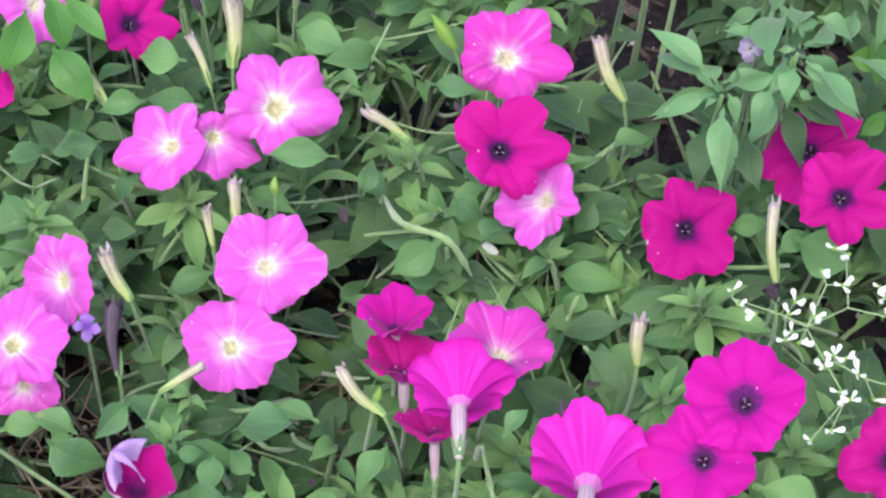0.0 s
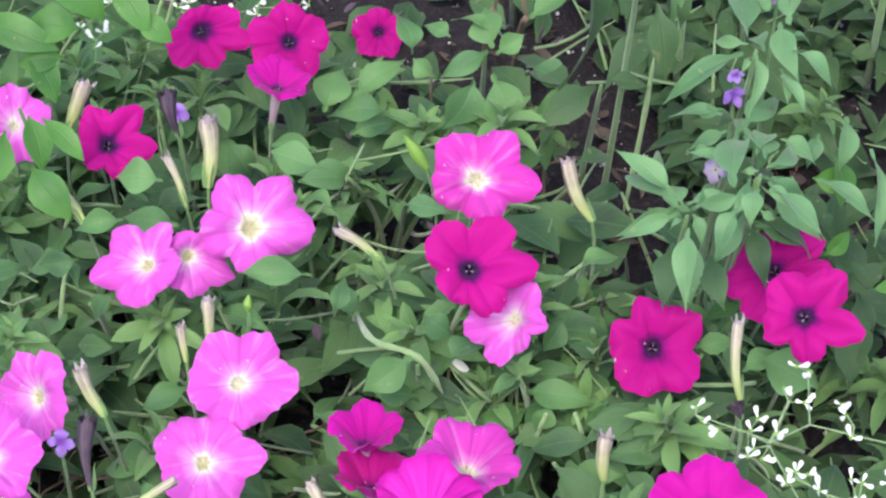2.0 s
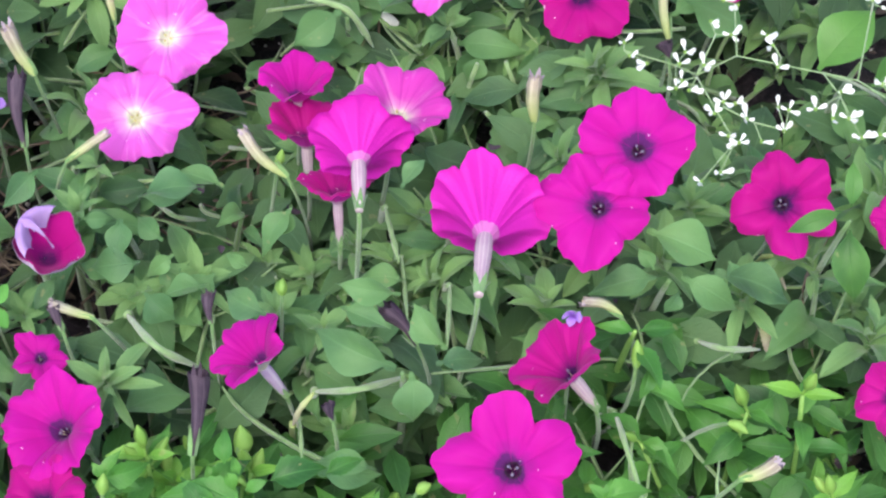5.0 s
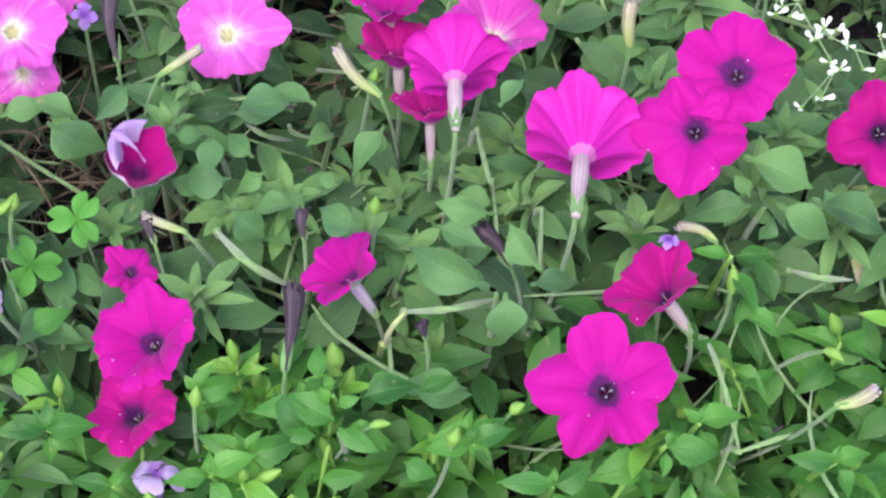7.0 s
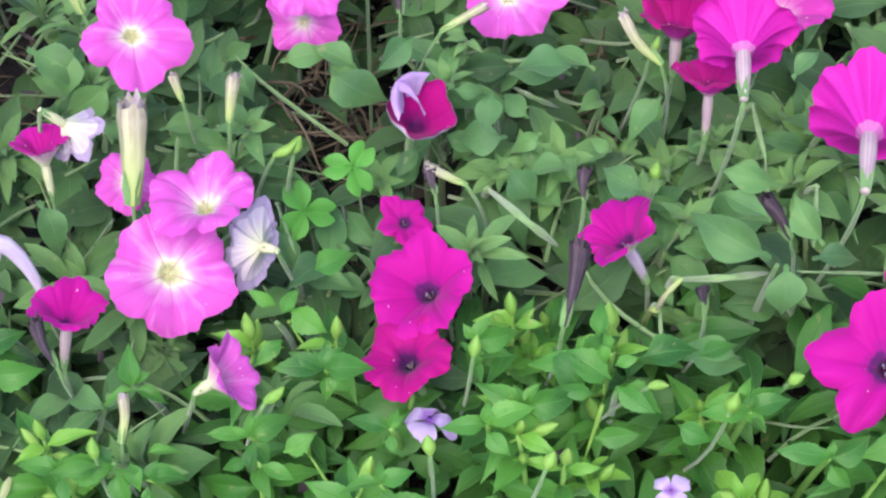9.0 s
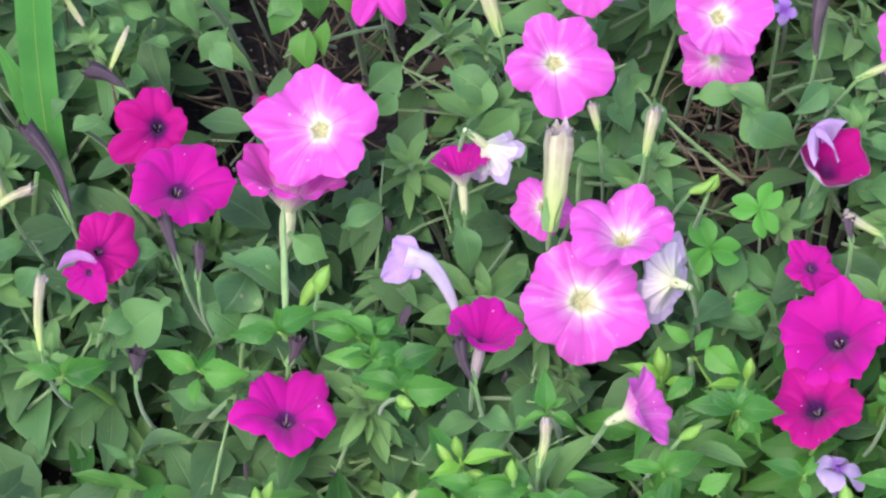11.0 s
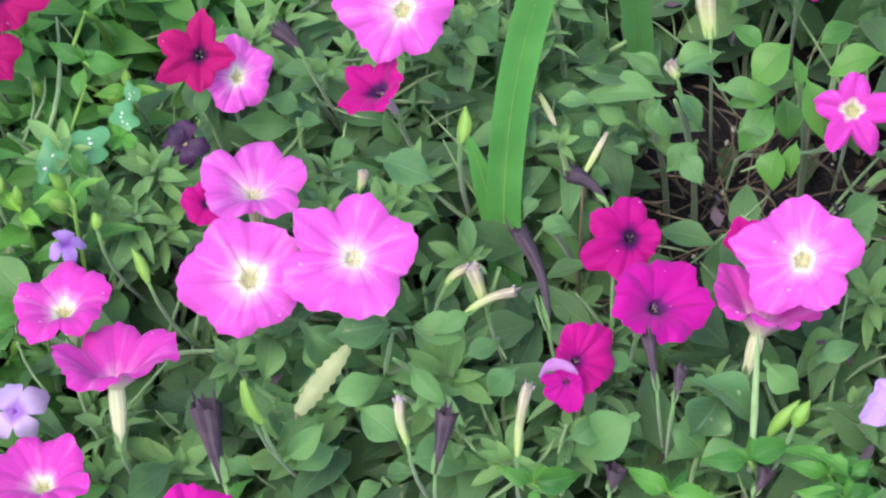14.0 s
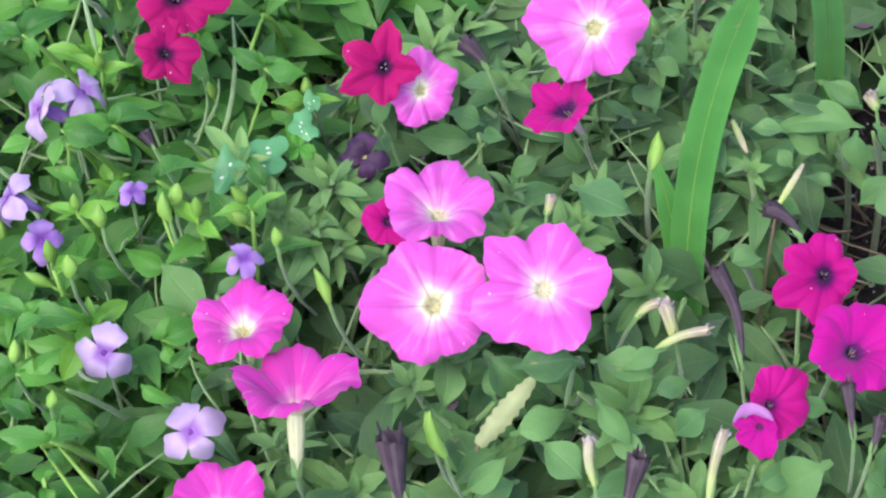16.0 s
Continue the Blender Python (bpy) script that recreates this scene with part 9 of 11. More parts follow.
blade(sp, "petunia", (-0.5748, -0.2175, 0.221), (-0.5599, -0.2027, 0.2304), 0.33, 373)
blade(sp, "petunia", (-0.5736, -0.2365, 0.2064), (-0.5475, -0.2255, 0.2118), 0.36, 374)
blade(sp, "petunia", (-0.6151, -0.2264, 0.2188), (-0.6338, -0.2418, 0.2094), 0.3, 375)
blade(sp, "petunia", (-0.6051, -0.2359, 0.2105), (-0.6242, -0.2473, 0.2041), 0.3, 376)
blade(sp, "petunia", (-0.677, -0.2541, 0.2051), (-0.6968, -0.2723, 0.1936), 0.25, 377)
blade(sp, "petunia", (-0.6551, -0.2492, 0.2062), (-0.6407, -0.2521, 0.2024), 0.33, 378)
blade(sp, "petunia", (-0.6316, -0.1954, 0.2442), (-0.5989, -0.2067, 0.2319), 0.28, 379)
blade(sp, "petunia", (-0.5725, -0.2108, 0.2258), (-0.5508, -0.2177, 0.2181), 0.3, 380)
sp = sprig("leafy_shoot", (-0.4322, -0.189, 0.235), "petunia shoot with downy ovate leaves", "plant")
blade(sp, "petunia", (-0.4221, -0.2073, 0.22), (-0.4453, -0.2193, 0.2136), 0.28, 381)
blade(sp, "petunia", (-0.4235, -0.176, 0.2438), (-0.4052, -0.1833, 0.2361), 0.32, 382)
blade(sp, "petunia", (-0.4, -0.1724, 0.2438), (-0.3825, -0.1619, 0.2497), 0.3, 383)
blade(sp, "petunia", (-0.4743, -0.2044, 0.2281), (-0.5024, -0.2239, 0.2167), 0.32, 384)
blade(sp, "petunia", (-0.4387, -0.19, 0.235), (-0.4497, -0.2079, 0.2227), 0.42, 385)
blade(sp, "petunia", (-0.3752, -0.2193, 0.2055), (-0.3528, -0.2185, 0.2036), 0.32, 386)
blade(sp, "petunia", (-0.3852, -0.2111, 0.2129), (-0.3728, -0.2023, 0.2181), 0.3, 387)
blade(sp, "petunia", (-0.394, -0.1989, 0.2231), (-0.4146, -0.2116, 0.2158), 0.3, 388)
blade(sp, "petunia", (-0.3493, -0.1645, 0.244), (-0.3377, -0.1832, 0.2285), 0.3, 389)
blade(sp, "petunia", (-0.4784, -0.188, 0.241), (-0.494, -0.1864, 0.244), 0.3, 390)
blade(sp, "petunia", (-0.4641, -0.1817, 0.2441), (-0.4803, -0.1761, 0.2502), 0.3, 391)
sp = sprig("leafy_shoot", (-0.3421, -0.0775, 0.235), "petunia shoot with downy ovate leaves", "plant")
blade(sp, "petunia", (-0.3615, -0.0707, 0.2402), (-0.3328, -0.0822, 0.2314), 0.33, 392)
blade(sp, "petunia", (-0.3399, -0.0707, 0.2401), (-0.3453, -0.0892, 0.2262), 0.35, 393)
blade(sp, "petunia", (-0.3237, -0.0835, 0.2304), (-0.34, -0.0979, 0.2196), 0.33, 394)
blade(sp, "petunia", (-0.2772, -0.085, 0.2291), (-0.2715, -0.0699, 0.2404), 0.33, 395)
blade(sp, "petunia", (-0.2609, -0.0778, 0.2344), (-0.2572, -0.0922, 0.2235), 0.36, 396)
blade(sp, "petunia", (-0.3007, -0.1022, 0.2162), (-0.278, -0.098, 0.2193), 0.2, 397)
blade(sp, "petunia", (-0.3815, -0.0807, 0.2328), (-0.394, -0.0913, 0.2249), 0.38, 398)
blade(sp, "petunia", (-0.3889, -0.1238, 0.2003), (-0.4086, -0.1308, 0.1951), 0.28, 399)
blade(sp, "petunia", (-0.4302, -0.1338, 0.193), (-0.4193, -0.1453, 0.1843), 0.28, 400)
blade(sp, "petunia", (-0.2431, -0.0778, 0.2343), (-0.2207, -0.0735, 0.2374), 0.28, 401)
blade(sp, "petunia", (-0.398, -0.0817, 0.2321), (-0.382, -0.069, 0.2416), 0.35, 402)
blade(sp, "petunia", (-0.4142, -0.1412, 0.1873), (-0.4248, -0.1306, 0.1954), 0.3, 403)
sp = sprig("leafy_shoot", (-0.144, -0.1099, 0.235), "petunia shoot with downy ovate leaves", "plant")
blade(sp, "petunia", (-0.2194, -0.0943, 0.2472), (-0.1983, -0.1105, 0.2348), 0.36, 404)
blade(sp, "petunia", (-0.1366, -0.097, 0.2447), (-0.1066, -0.097, 0.2446), 0.27, 405)
blade(sp, "petunia", (-0.1452, -0.1041, 0.2394), (-0.1471, -0.1187, 0.2284), 0.42, 406)
blade(sp, "petunia", (-0.163, -0.1026, 0.2406), (-0.1489, -0.1049, 0.2388), 0.28, 407)
blade(sp, "petunia", (-0.1383, -0.121, 0.2266), (-0.1613, -0.1224, 0.2257), 0.32, 408)
blade(sp, "petunia", (-0.1226, -0.1195, 0.2277), (-0.1367, -0.1266, 0.2224), 0.32, 409)
blade(sp, "petunia", (-0.1101, -0.1323, 0.218), (-0.1279, -0.1352, 0.2159), 0.42, 410)
blade(sp, "petunia", (-0.1383, -0.1323, 0.2182), (-0.1261, -0.1435, 0.2096), 0.38, 411)
blade(sp, "petunia", (-0.0659, -0.1071, 0.2368), (-0.0837, -0.1225, 0.2253), 0.28, 412)
blade(sp, "petunia", (-0.0161, -0.1394, 0.2122), (-0.0396, -0.1344, 0.2161), 0.24, 413)
blade(sp, "petunia", (-0.0162, -0.1548, 0.2006), (-0.0546, -0.1521, 0.2028), 0.28, 414)
blade(sp, "petunia", (-0.1804, -0.0828, 0.2556), (-0.1987, -0.0932, 0.2479), 0.35, 415)
blade(sp, "petunia", (-0.0867, -0.1579, 0.1986), (-0.1023, -0.1496, 0.2049), 0.3, 416)
sp = sprig("leafy_shoot", (-0.3654, -0.231, 0.24), "upright shoot with bright green toothed leaves", "plant")
blade(sp, "torenia", (-0.3804, -0.2288, 0.2417), (-0.3966, -0.2217, 0.2472), 0.3, 417)
blade(sp, "torenia", (-0.3794, -0.2281, 0.2423), (-0.3714, -0.2217, 0.247), 0.33, 418)
blade(sp, "torenia", (-0.3753, -0.2393, 0.2338), (-0.3542, -0.2393, 0.2337), 0.32, 419)
blade(sp, "torenia", (-0.3804, -0.2329, 0.2386), (-0.3969, -0.2387, 0.2343), 0.3, 420)
blade(sp, "torenia", (-0.3703, -0.2465, 0.2283), (-0.3848, -0.2503, 0.2255), 0.3, 421)
sp = sprig("leafy_shoot", (-0.3041, -0.2618, 0.24), "upright shoot with bright green toothed leaves", "plant")
blade(sp, "torenia", (-0.3041, -0.2624, 0.2396), (-0.3055, -0.2476, 0.2507), 0.25, 422)
blade(sp, "torenia", (-0.3041, -0.2609, 0.2407), (-0.3126, -0.2552, 0.2451), 0.28, 423)
blade(sp, "torenia", (-0.3041, -0.2609, 0.2407), (-0.296, -0.2571, 0.2435), 0.28, 424)
blade(sp, "torenia", (-0.305, -0.248, 0.2505), (-0.3059, -0.243, 0.2542), 0.3, 425)
blade(sp, "torenia", (-0.3041, -0.2631, 0.239), (-0.3175, -0.2666, 0.2365), 0.22, 426)
blade(sp, "torenia", (-0.3032, -0.2631, 0.239), (-0.2889, -0.2666, 0.2363), 0.25, 427)
sp = sprig("leafy_shoot", (-0.2441, -0.2315, 0.24), "upright shoot with bright green toothed leaves", "plant")
blade(sp, "torenia", (-0.2378, -0.2268, 0.2435), (-0.223, -0.2359, 0.2365), 0.36, 428)
blade(sp, "torenia", (-0.2441, -0.2257, 0.2444), (-0.2562, -0.2198, 0.2488), 0.3, 429)
blade(sp, "torenia", (-0.2417, -0.2286, 0.2422), (-0.2343, -0.2199, 0.2487), 0.3, 430)
blade(sp, "torenia", (-0.227, -0.2141, 0.253), (-0.2101, -0.2083, 0.2573), 0.33, 431)
blade(sp, "torenia", (-0.2417, -0.2373, 0.2356), (-0.2538, -0.2469, 0.2284), 0.3, 432)
sp = sprig("leafy_shoot", (-0.31, -0.3026, 0.245), "upright shoot with bright green toothed leaves", "plant")
blade(sp, "torenia", (-0.3151, -0.3037, 0.2442), (-0.3368, -0.3056, 0.2429), 0.2, 433)
blade(sp, "torenia", (-0.3088, -0.3061, 0.2424), (-0.3057, -0.3183, 0.2332), 0.32, 434)
blade(sp, "torenia", (-0.2963, -0.3001, 0.2469), (-0.2806, -0.2975, 0.2487), 0.2, 435)
blade(sp, "torenia", (-0.3104, -0.3026, 0.245), (-0.318, -0.2962, 0.2499), 0.3, 436)
blade(sp, "torenia", (-0.3031, -0.3026, 0.245), (-0.2985, -0.3119, 0.238), 0.3, 437)
sp = sprig("leafy_shoot", (-0.2535, -0.3001, 0.245), "upright shoot with bright green toothed leaves", "plant")
blade(sp, "torenia", (-0.2544, -0.3055, 0.241), (-0.2527, -0.2955, 0.2485), 0.32, 438)
blade(sp, "torenia", (-0.2558, -0.302, 0.2436), (-0.2662, -0.3057, 0.2409), 0.3, 439)
blade(sp, "torenia", (-0.2407, -0.3001, 0.2449), (-0.2268, -0.2946, 0.249), 0.3, 440)
blade(sp, "torenia", (-0.25, -0.3038, 0.2422), (-0.2362, -0.3094, 0.238), 0.3, 441)
sp = sprig("leafy_shoot", (-0.1026, -0.2758, 0.245), "upright shoot with bright green toothed leaves", "plant")
blade(sp, "torenia", (-0.1091, -0.2571, 0.2592), (-0.1071, -0.2449, 0.2683), 0.3, 442)
blade(sp, "torenia", (-0.1084, -0.2599, 0.257), (-0.1061, -0.2665, 0.2521), 0.36, 443)
blade(sp, "torenia", (-0.1026, -0.274, 0.2464), (-0.0862, -0.2824, 0.24), 0.33, 444)
blade(sp, "torenia", (-0.112, -0.2758, 0.245), (-0.1284, -0.274, 0.2465), 0.26, 445)
blade(sp, "torenia", (-0.0908, -0.2646, 0.2534), (-0.0673, -0.2618, 0.2554), 0.3, 446)
blade(sp, "torenia", (-0.0673, -0.2646, 0.2533), (-0.0509, -0.259, 0.2574), 0.3, 447)
blade(sp, "torenia", (-0.112, -0.2908, 0.2337), (-0.0932, -0.289, 0.2351), 0.3, 448)
blade(sp, "torenia", (-0.0768, -0.2871, 0.2364), (-0.0628, -0.2927, 0.2321), 0.33, 449)
sp = sprig("leafy_shoot", (-0.1575, -0.0922, 0.23), "petunia shoot with downy ovate leaves", "plant")
blade(sp, "petunia", (-0.2068, -0.082, 0.233), (-0.227, -0.0732, 0.2376), 0.3, 450)
blade(sp, "petunia", (-0.2004, -0.0956, 0.2236), (-0.2198, -0.0804, 0.2329), 0.3, 451)
blade(sp, "petunia", (-0.1656, -0.0934, 0.2284), (-0.1471, -0.0945, 0.2293), 0.25, 452)
blade(sp, "petunia", (-0.1273, -0.1066, 0.2223), (-0.1394, -0.0965, 0.2285), 0.33, 453)
blade(sp, "petunia", (-0.107, -0.0919, 0.2349), (-0.1353, -0.0842, 0.2379), 0.28, 454)
blade(sp, "petunia", (-0.0963, -0.0911, 0.2365), (-0.1165, -0.0822, 0.2411), 0.3, 455)
blade(sp, "petunia", (-0.1207, -0.118, 0.2145), (-0.1298, -0.1276, 0.2066), 0.4, 456)
blade(sp, "petunia", (-0.1052, -0.122, 0.213), (-0.117, -0.1313, 0.2051), 0.38, 457)
blade(sp, "petunia", (-0.0893, -0.1218, 0.2146), (-0.0993, -0.1164, 0.2177), 0.35, 458)
blade(sp, "petunia", (-0.0656, -0.1012, 0.2319), (-0.0778, -0.1147, 0.2209), 0.28, 459)
blade(sp, "petunia", (-0.1786, -0.1132, 0.2127), (-0.1879, -0.1249, 0.2033), 0.35, 460)
blade(sp, "petunia", (-0.1526, -0.1185, 0.2112), (-0.1676, -0.1102, 0.2159), 0.3, 461)
sp = sprig("leafy_shoot", (-0.1894, 0.0796, 0.225), "petunia shoot with downy ovate leaves", "plant")
blade(sp, "petunia", (-0.1932, 0.0975, 0.2402), (-0.2137, 0.0954, 0.2364), 0.3, 462)
blade(sp, "petunia", (-0.1774, 0.0827, 0.2288), (-0.1901, 0.0732, 0.2193), 0.33, 463)
blade(sp, "petunia", (-0.2428, 0.0941, 0.2326), (-0.2234, 0.0997, 0.2392), 0.3, 464)
blade(sp, "petunia", (-0.2454, 0.0835, 0.2231), (-0.2339, 0.0692, 0.2118), 0.33, 465)
blade(sp, "petunia", (-0.2223, 0.0701, 0.2137), (-0.2356, 0.0803, 0.2212), 0.33, 466)
blade(sp, "petunia", (-0.1687, 0.1101, 0.2534), (-0.1947, 0.1108, 0.2515), 0.25, 467)
blade(sp, "petunia", (-0.147, 0.1231, 0.2666), (-0.1725, 0.128, 0.2686), 0.33, 468)
blade(sp, "petunia", (-0.1403, 0.1049, 0.2515), (-0.1713, 0.1126, 0.2553), 0.28, 469)
blade(sp, "petunia", (-0.1413, 0.0417, 0.1966), (-0.1652, 0.0356, 0.189), 0.28, 470)
blade(sp, "petunia", (-0.0594, 0.1027, 0.2571), (-0.0761, 0.1089, 0.2609), 0.25, 471)
blade(sp, "petunia", (-0.2127, -0.0291, 0.1284), (-0.2314, -0.014, 0.1398), 0.33, 472)
blade(sp, "petunia", (-0.2255, 0.0137, 0.1644), (-0.2465, 0.0073, 0.1568), 0.28, 473)
blade(sp, "petunia", (-0.1835, 0.0005, 0.1568), (-0.1675, 0.014, 0.1701), 0.3, 474)
sp = sprig("leafy_shoot", (-0.4996, -0.0291, 0.235), "petunia shoot with downy ovate leaves", "plant")
blade(sp, "petunia", (-0.5308, -0.0292, 0.2405), (-0.4964, -0.0244, 0.2381), 0.22, 475)
blade(sp, "petunia", (-0.5133, -0.011, 0.2516), (-0.491, -0.0161, 0.2436), 0.26, 476)
blade(sp, "petunia", (-0.4888, -0.0134, 0.2453), (-0.4666, 0.0025, 0.2537), 0.22, 477)
blade(sp, "petunia", (-0.4644, -0.0147, 0.2398), (-0.4354, -0.0111, 0.2374), 0.3, 478)
blade(sp, "petunia", (-0.4513, -0.0296, 0.2258), (-0.4328, -0.0167, 0.2325), 0.33, 479)
blade(sp, "petunia", (-0.5423, -0.0827, 0.2009), (-0.5214, -0.0848, 0.1955), 0.33, 480)
blade(sp, "petunia", (-0.5037, -0.0366, 0.2299), (-0.524, -0.0344, 0.2353), 0.28, 481)
blade(sp, "petunia", (-0.4699, -0.0359, 0.2243), (-0.4808, -0.0516, 0.214), 0.3, 482)
blade(sp, "petunia", (-0.4956, -0.0482, 0.2194), (-0.5105, -0.0448, 0.2247), 0.25, 483)
sp = sprig("leafy_shoot", (-0.5827, -0.2181, 0.235), "petunia shoot with downy ovate leaves", "plant")
blade(sp, "petunia", (-0.6116, -0.2278, 0.2326), (-0.588, -0.2152, 0.2382), 0.27, 484)
blade(sp, "petunia", (-0.5991, -0.2261, 0.2317), (-0.5777, -0.2335, 0.2221), 0.3, 485)
blade(sp, "petunia", (-0.5786, -0.2071, 0.2428), (-0.5593, -0.217, 0.2316), 0.28, 486)
blade(sp, "petunia", (-0.453, -0.1862, 0.2364), (-0.4225, -0.1936, 0.2251), 0.32, 487)
blade(sp, "petunia", (-0.4621, -0.2039, 0.2243), (-0.4398, -0.2095, 0.2159), 0.3, 488)
blade(sp, "petunia", (-0.5052, -0.2197, 0.2197), (-0.4842, -0.2067, 0.2261), 0.28, 489)
blade(sp, "petunia", (-0.6069, -0.1398, 0.3005), (-0.5798, -0.1434, 0.2928), 0.3, 490)
blade(sp, "petunia", (-0.6163, -0.2053, 0.2511), (-0.59, -0.1955, 0.2539), 0.28, 491)
blade(sp, "petunia", (-0.5539, -0.1836, 0.2567), (-0.5695, -0.1951, 0.2506), 0.28, 492)
blade(sp, "petunia", (-0.5556, -0.2001, 0.2441), (-0.5396, -0.1906, 0.2487), 0.26, 493)
blade(sp, "petunia", (-0.5302, -0.1986, 0.2407), (-0.5429, -0.2114, 0.233), 0.3, 494)
blade(sp, "petunia", (-0.6272, -0.252, 0.2166), (-0.6099, -0.2361, 0.2259), 0.28, 495)
sp = sprig("leafy_shoot", (-0.6693, -0.0393, 0.22), "petunia shoot with downy ovate leaves", "plant")
blade(sp, "petunia", (-0.668, -0.0458, 0.2147), (-0.6858, -0.044, 0.2193), 0.33, 496)
blade(sp, "petunia", (-0.6651, -0.0315, 0.2253), (-0.6827, -0.0308, 0.229), 0.3, 497)
blade(sp, "petunia", (-0.6379, -0.0506, 0.2055), (-0.6528, -0.0629, 0.1985), 0.3, 498)
blade(sp, "petunia", (-0.734, -0.1057, 0.1799), (-0.7182, -0.1113, 0.1726), 0.4, 499)
blade(sp, "petunia", (-0.5961, -0.0278, 0.2157), (-0.6142, -0.0249, 0.2212), 0.28, 500)
blade(sp, "petunia", (-0.5775, -0.0056, 0.2297), (-0.5956, -0.0027, 0.2352), 0.24, 501)
blade(sp, "petunia", (-0.5918, 0.0072, 0.2422), (-0.5761, 0.0016, 0.235), 0.28, 502)
sp = sprig("leafy_shoot", (-0.7961, -0.1133, 0.245), "upright shoot with bright green toothed leaves", "plant")
blade(sp, "torenia", (-0.7922, -0.1629, 0.2083), (-0.8161, -0.1603, 0.215), 0.25, 503)
blade(sp, "torenia", (-0.7952, -0.1615, 0.21), (-0.7749, -0.1551, 0.2104), 0.22, 504)
blade(sp, "torenia", (-0.8153, -0.1358, 0.2325), (-0.8298, -0.1439, 0.2296), 0.3, 505)
blade(sp, "torenia", (-0.7647, -0.1404, 0.219), (-0.7791, -0.1265, 0.232), 0.36, 506)
blade(sp, "torenia", (-0.7559, -0.1205, 0.2317), (-0.7693, -0.1108, 0.2414), 0.3, 507)
blade(sp, "torenia", (-0.7995, -0.189, 0.1909), (-0.8165, -0.1868, 0.1959), 0.3, 508)
blade(sp, "torenia", (-0.7876, -0.1925, 0.1859), (-0.7803, -0.1775, 0.1954), 0.33, 509)
blade(sp, "torenia", (-0.8416, -0.1404, 0.2345), (-0.8586, -0.1382, 0.2396), 0.3, 510)
blade(sp, "torenia", (-0.8288, -0.1701, 0.2105), (-0.8102, -0.1675, 0.2086), 0.3, 511)
blade(sp, "torenia", (-0.8658, -0.1312, 0.2461), (-0.8803, -0.1394, 0.2431), 0.3, 512)
blade(sp, "torenia", (-0.8546, -0.1768, 0.2108), (-0.8696, -0.1718, 0.2174), 0.3, 513)
sp = sprig("leafy_shoot", (-0.8023, -0.2592, 0.245), "upright shoot with bright green toothed leaves", "plant")
blade(sp, "torenia", (-0.8142, -0.2725, 0.2378), (-0.8304, -0.2685, 0.244), 0.28, 514)
blade(sp, "torenia", (-0.8045, -0.271, 0.2369), (-0.7883, -0.2648, 0.2382), 0.26, 515)
blade(sp, "torenia", (-0.8028, -0.2675, 0.2391), (-0.7933, -0.2752, 0.2316), 0.36, 516)
blade(sp, "torenia", (-0.7857, -0.2753, 0.23), (-0.7738, -0.2824, 0.2225), 0.33, 517)
blade(sp, "torenia", (-0.818, -0.2572, 0.2496), (-0.808, -0.2465, 0.2554), 0.28, 518)
blade(sp, "torenia", (-0.821, -0.2864, 0.2291), (-0.8104, -0.2776, 0.2334), 0.28, 519)
blade(sp, "torenia", (-0.7613, -0.2406, 0.2503), (-0.7536, -0.2305, 0.256), 0.3, 520)
blade(sp, "torenia", (-0.8179, -0.2369, 0.2643), (-0.8303, -0.2482, 0.2587), 0.28, 521)
blade(sp, "torenia", (-0.7718, -0.2494, 0.246), (-0.7556, -0.2533, 0.2399), 0.3, 522)
sp = sprig("leafy_shoot", (0.1897, 0.1056, 0.24), "low shoot with rounded mid-green oval leaves", "plant")
blade(sp, "broad", (0.209, 0.1192, 0.2536), (0.2128, 0.0986, 0.2361), 0.36, 523)
blade(sp, "broad", (0.1963, 0.1116, 0.2458), (0.2161, 0.1072, 0.2439), 0.3, 524)
blade(sp, "broad", (0.1312, 0.0603, 0.1953), (0.1525, 0.0647, 0.2011), 0.3, 525)
blade(sp, "broad", (0.1988, 0.0799, 0.2186), (0.2139, 0.0873, 0.2264), 0.3, 526)
sp = sprig("leafy_shoot", (0.0346, 0.0512, 0.22), "petunia shoot with downy ovate leaves", "plant")
blade(sp, "petunia", (0.055, 0.049, 0.2201), (0.042, 0.0377, 0.2078), 0.32, 527)
blade(sp, "petunia", (0.0707, 0.0303, 0.2039), (0.057, 0.0403, 0.212), 0.3, 528)
blade(sp, "petunia", (-0.0156, 0.0503, 0.2136), (-0.0062, 0.0556, 0.2198), 0.4, 529)
blade(sp, "petunia", (-0.0238, 0.0279, 0.1912), (-0.0469, 0.0325, 0.1931), 0.3, 530)
blade(sp, "petunia", (0.0461, 0.0203, 0.1916), (0.0302, 0.0093, 0.1793), 0.3, 531)
blade(sp, "petunia", (0.0661, 0.0139, 0.1876), (0.0733, -0.0017, 0.1734), 0.33, 532)
blade(sp, "petunia", (0.0241, 0.0354, 0.2037), (0.0133, 0.0451, 0.2117), 0.3, 533)
blade(sp, "petunia", (-0.0557, 0.061, 0.2195), (-0.0602, 0.0742, 0.2317), 0.3, 534)
blade(sp, "petunia", (-0.0701, 0.0923, 0.2479), (-0.0945, 0.0843, 0.2376), 0.25, 535)
blade(sp, "petunia", (-0.06, 0.0191, 0.1788), (-0.0769, 0.0273, 0.1848), 0.25, 536)
blade(sp, "petunia", (0.0625, 0.0651, 0.2364), (0.0838, 0.0713, 0.2447), 0.25, 537)

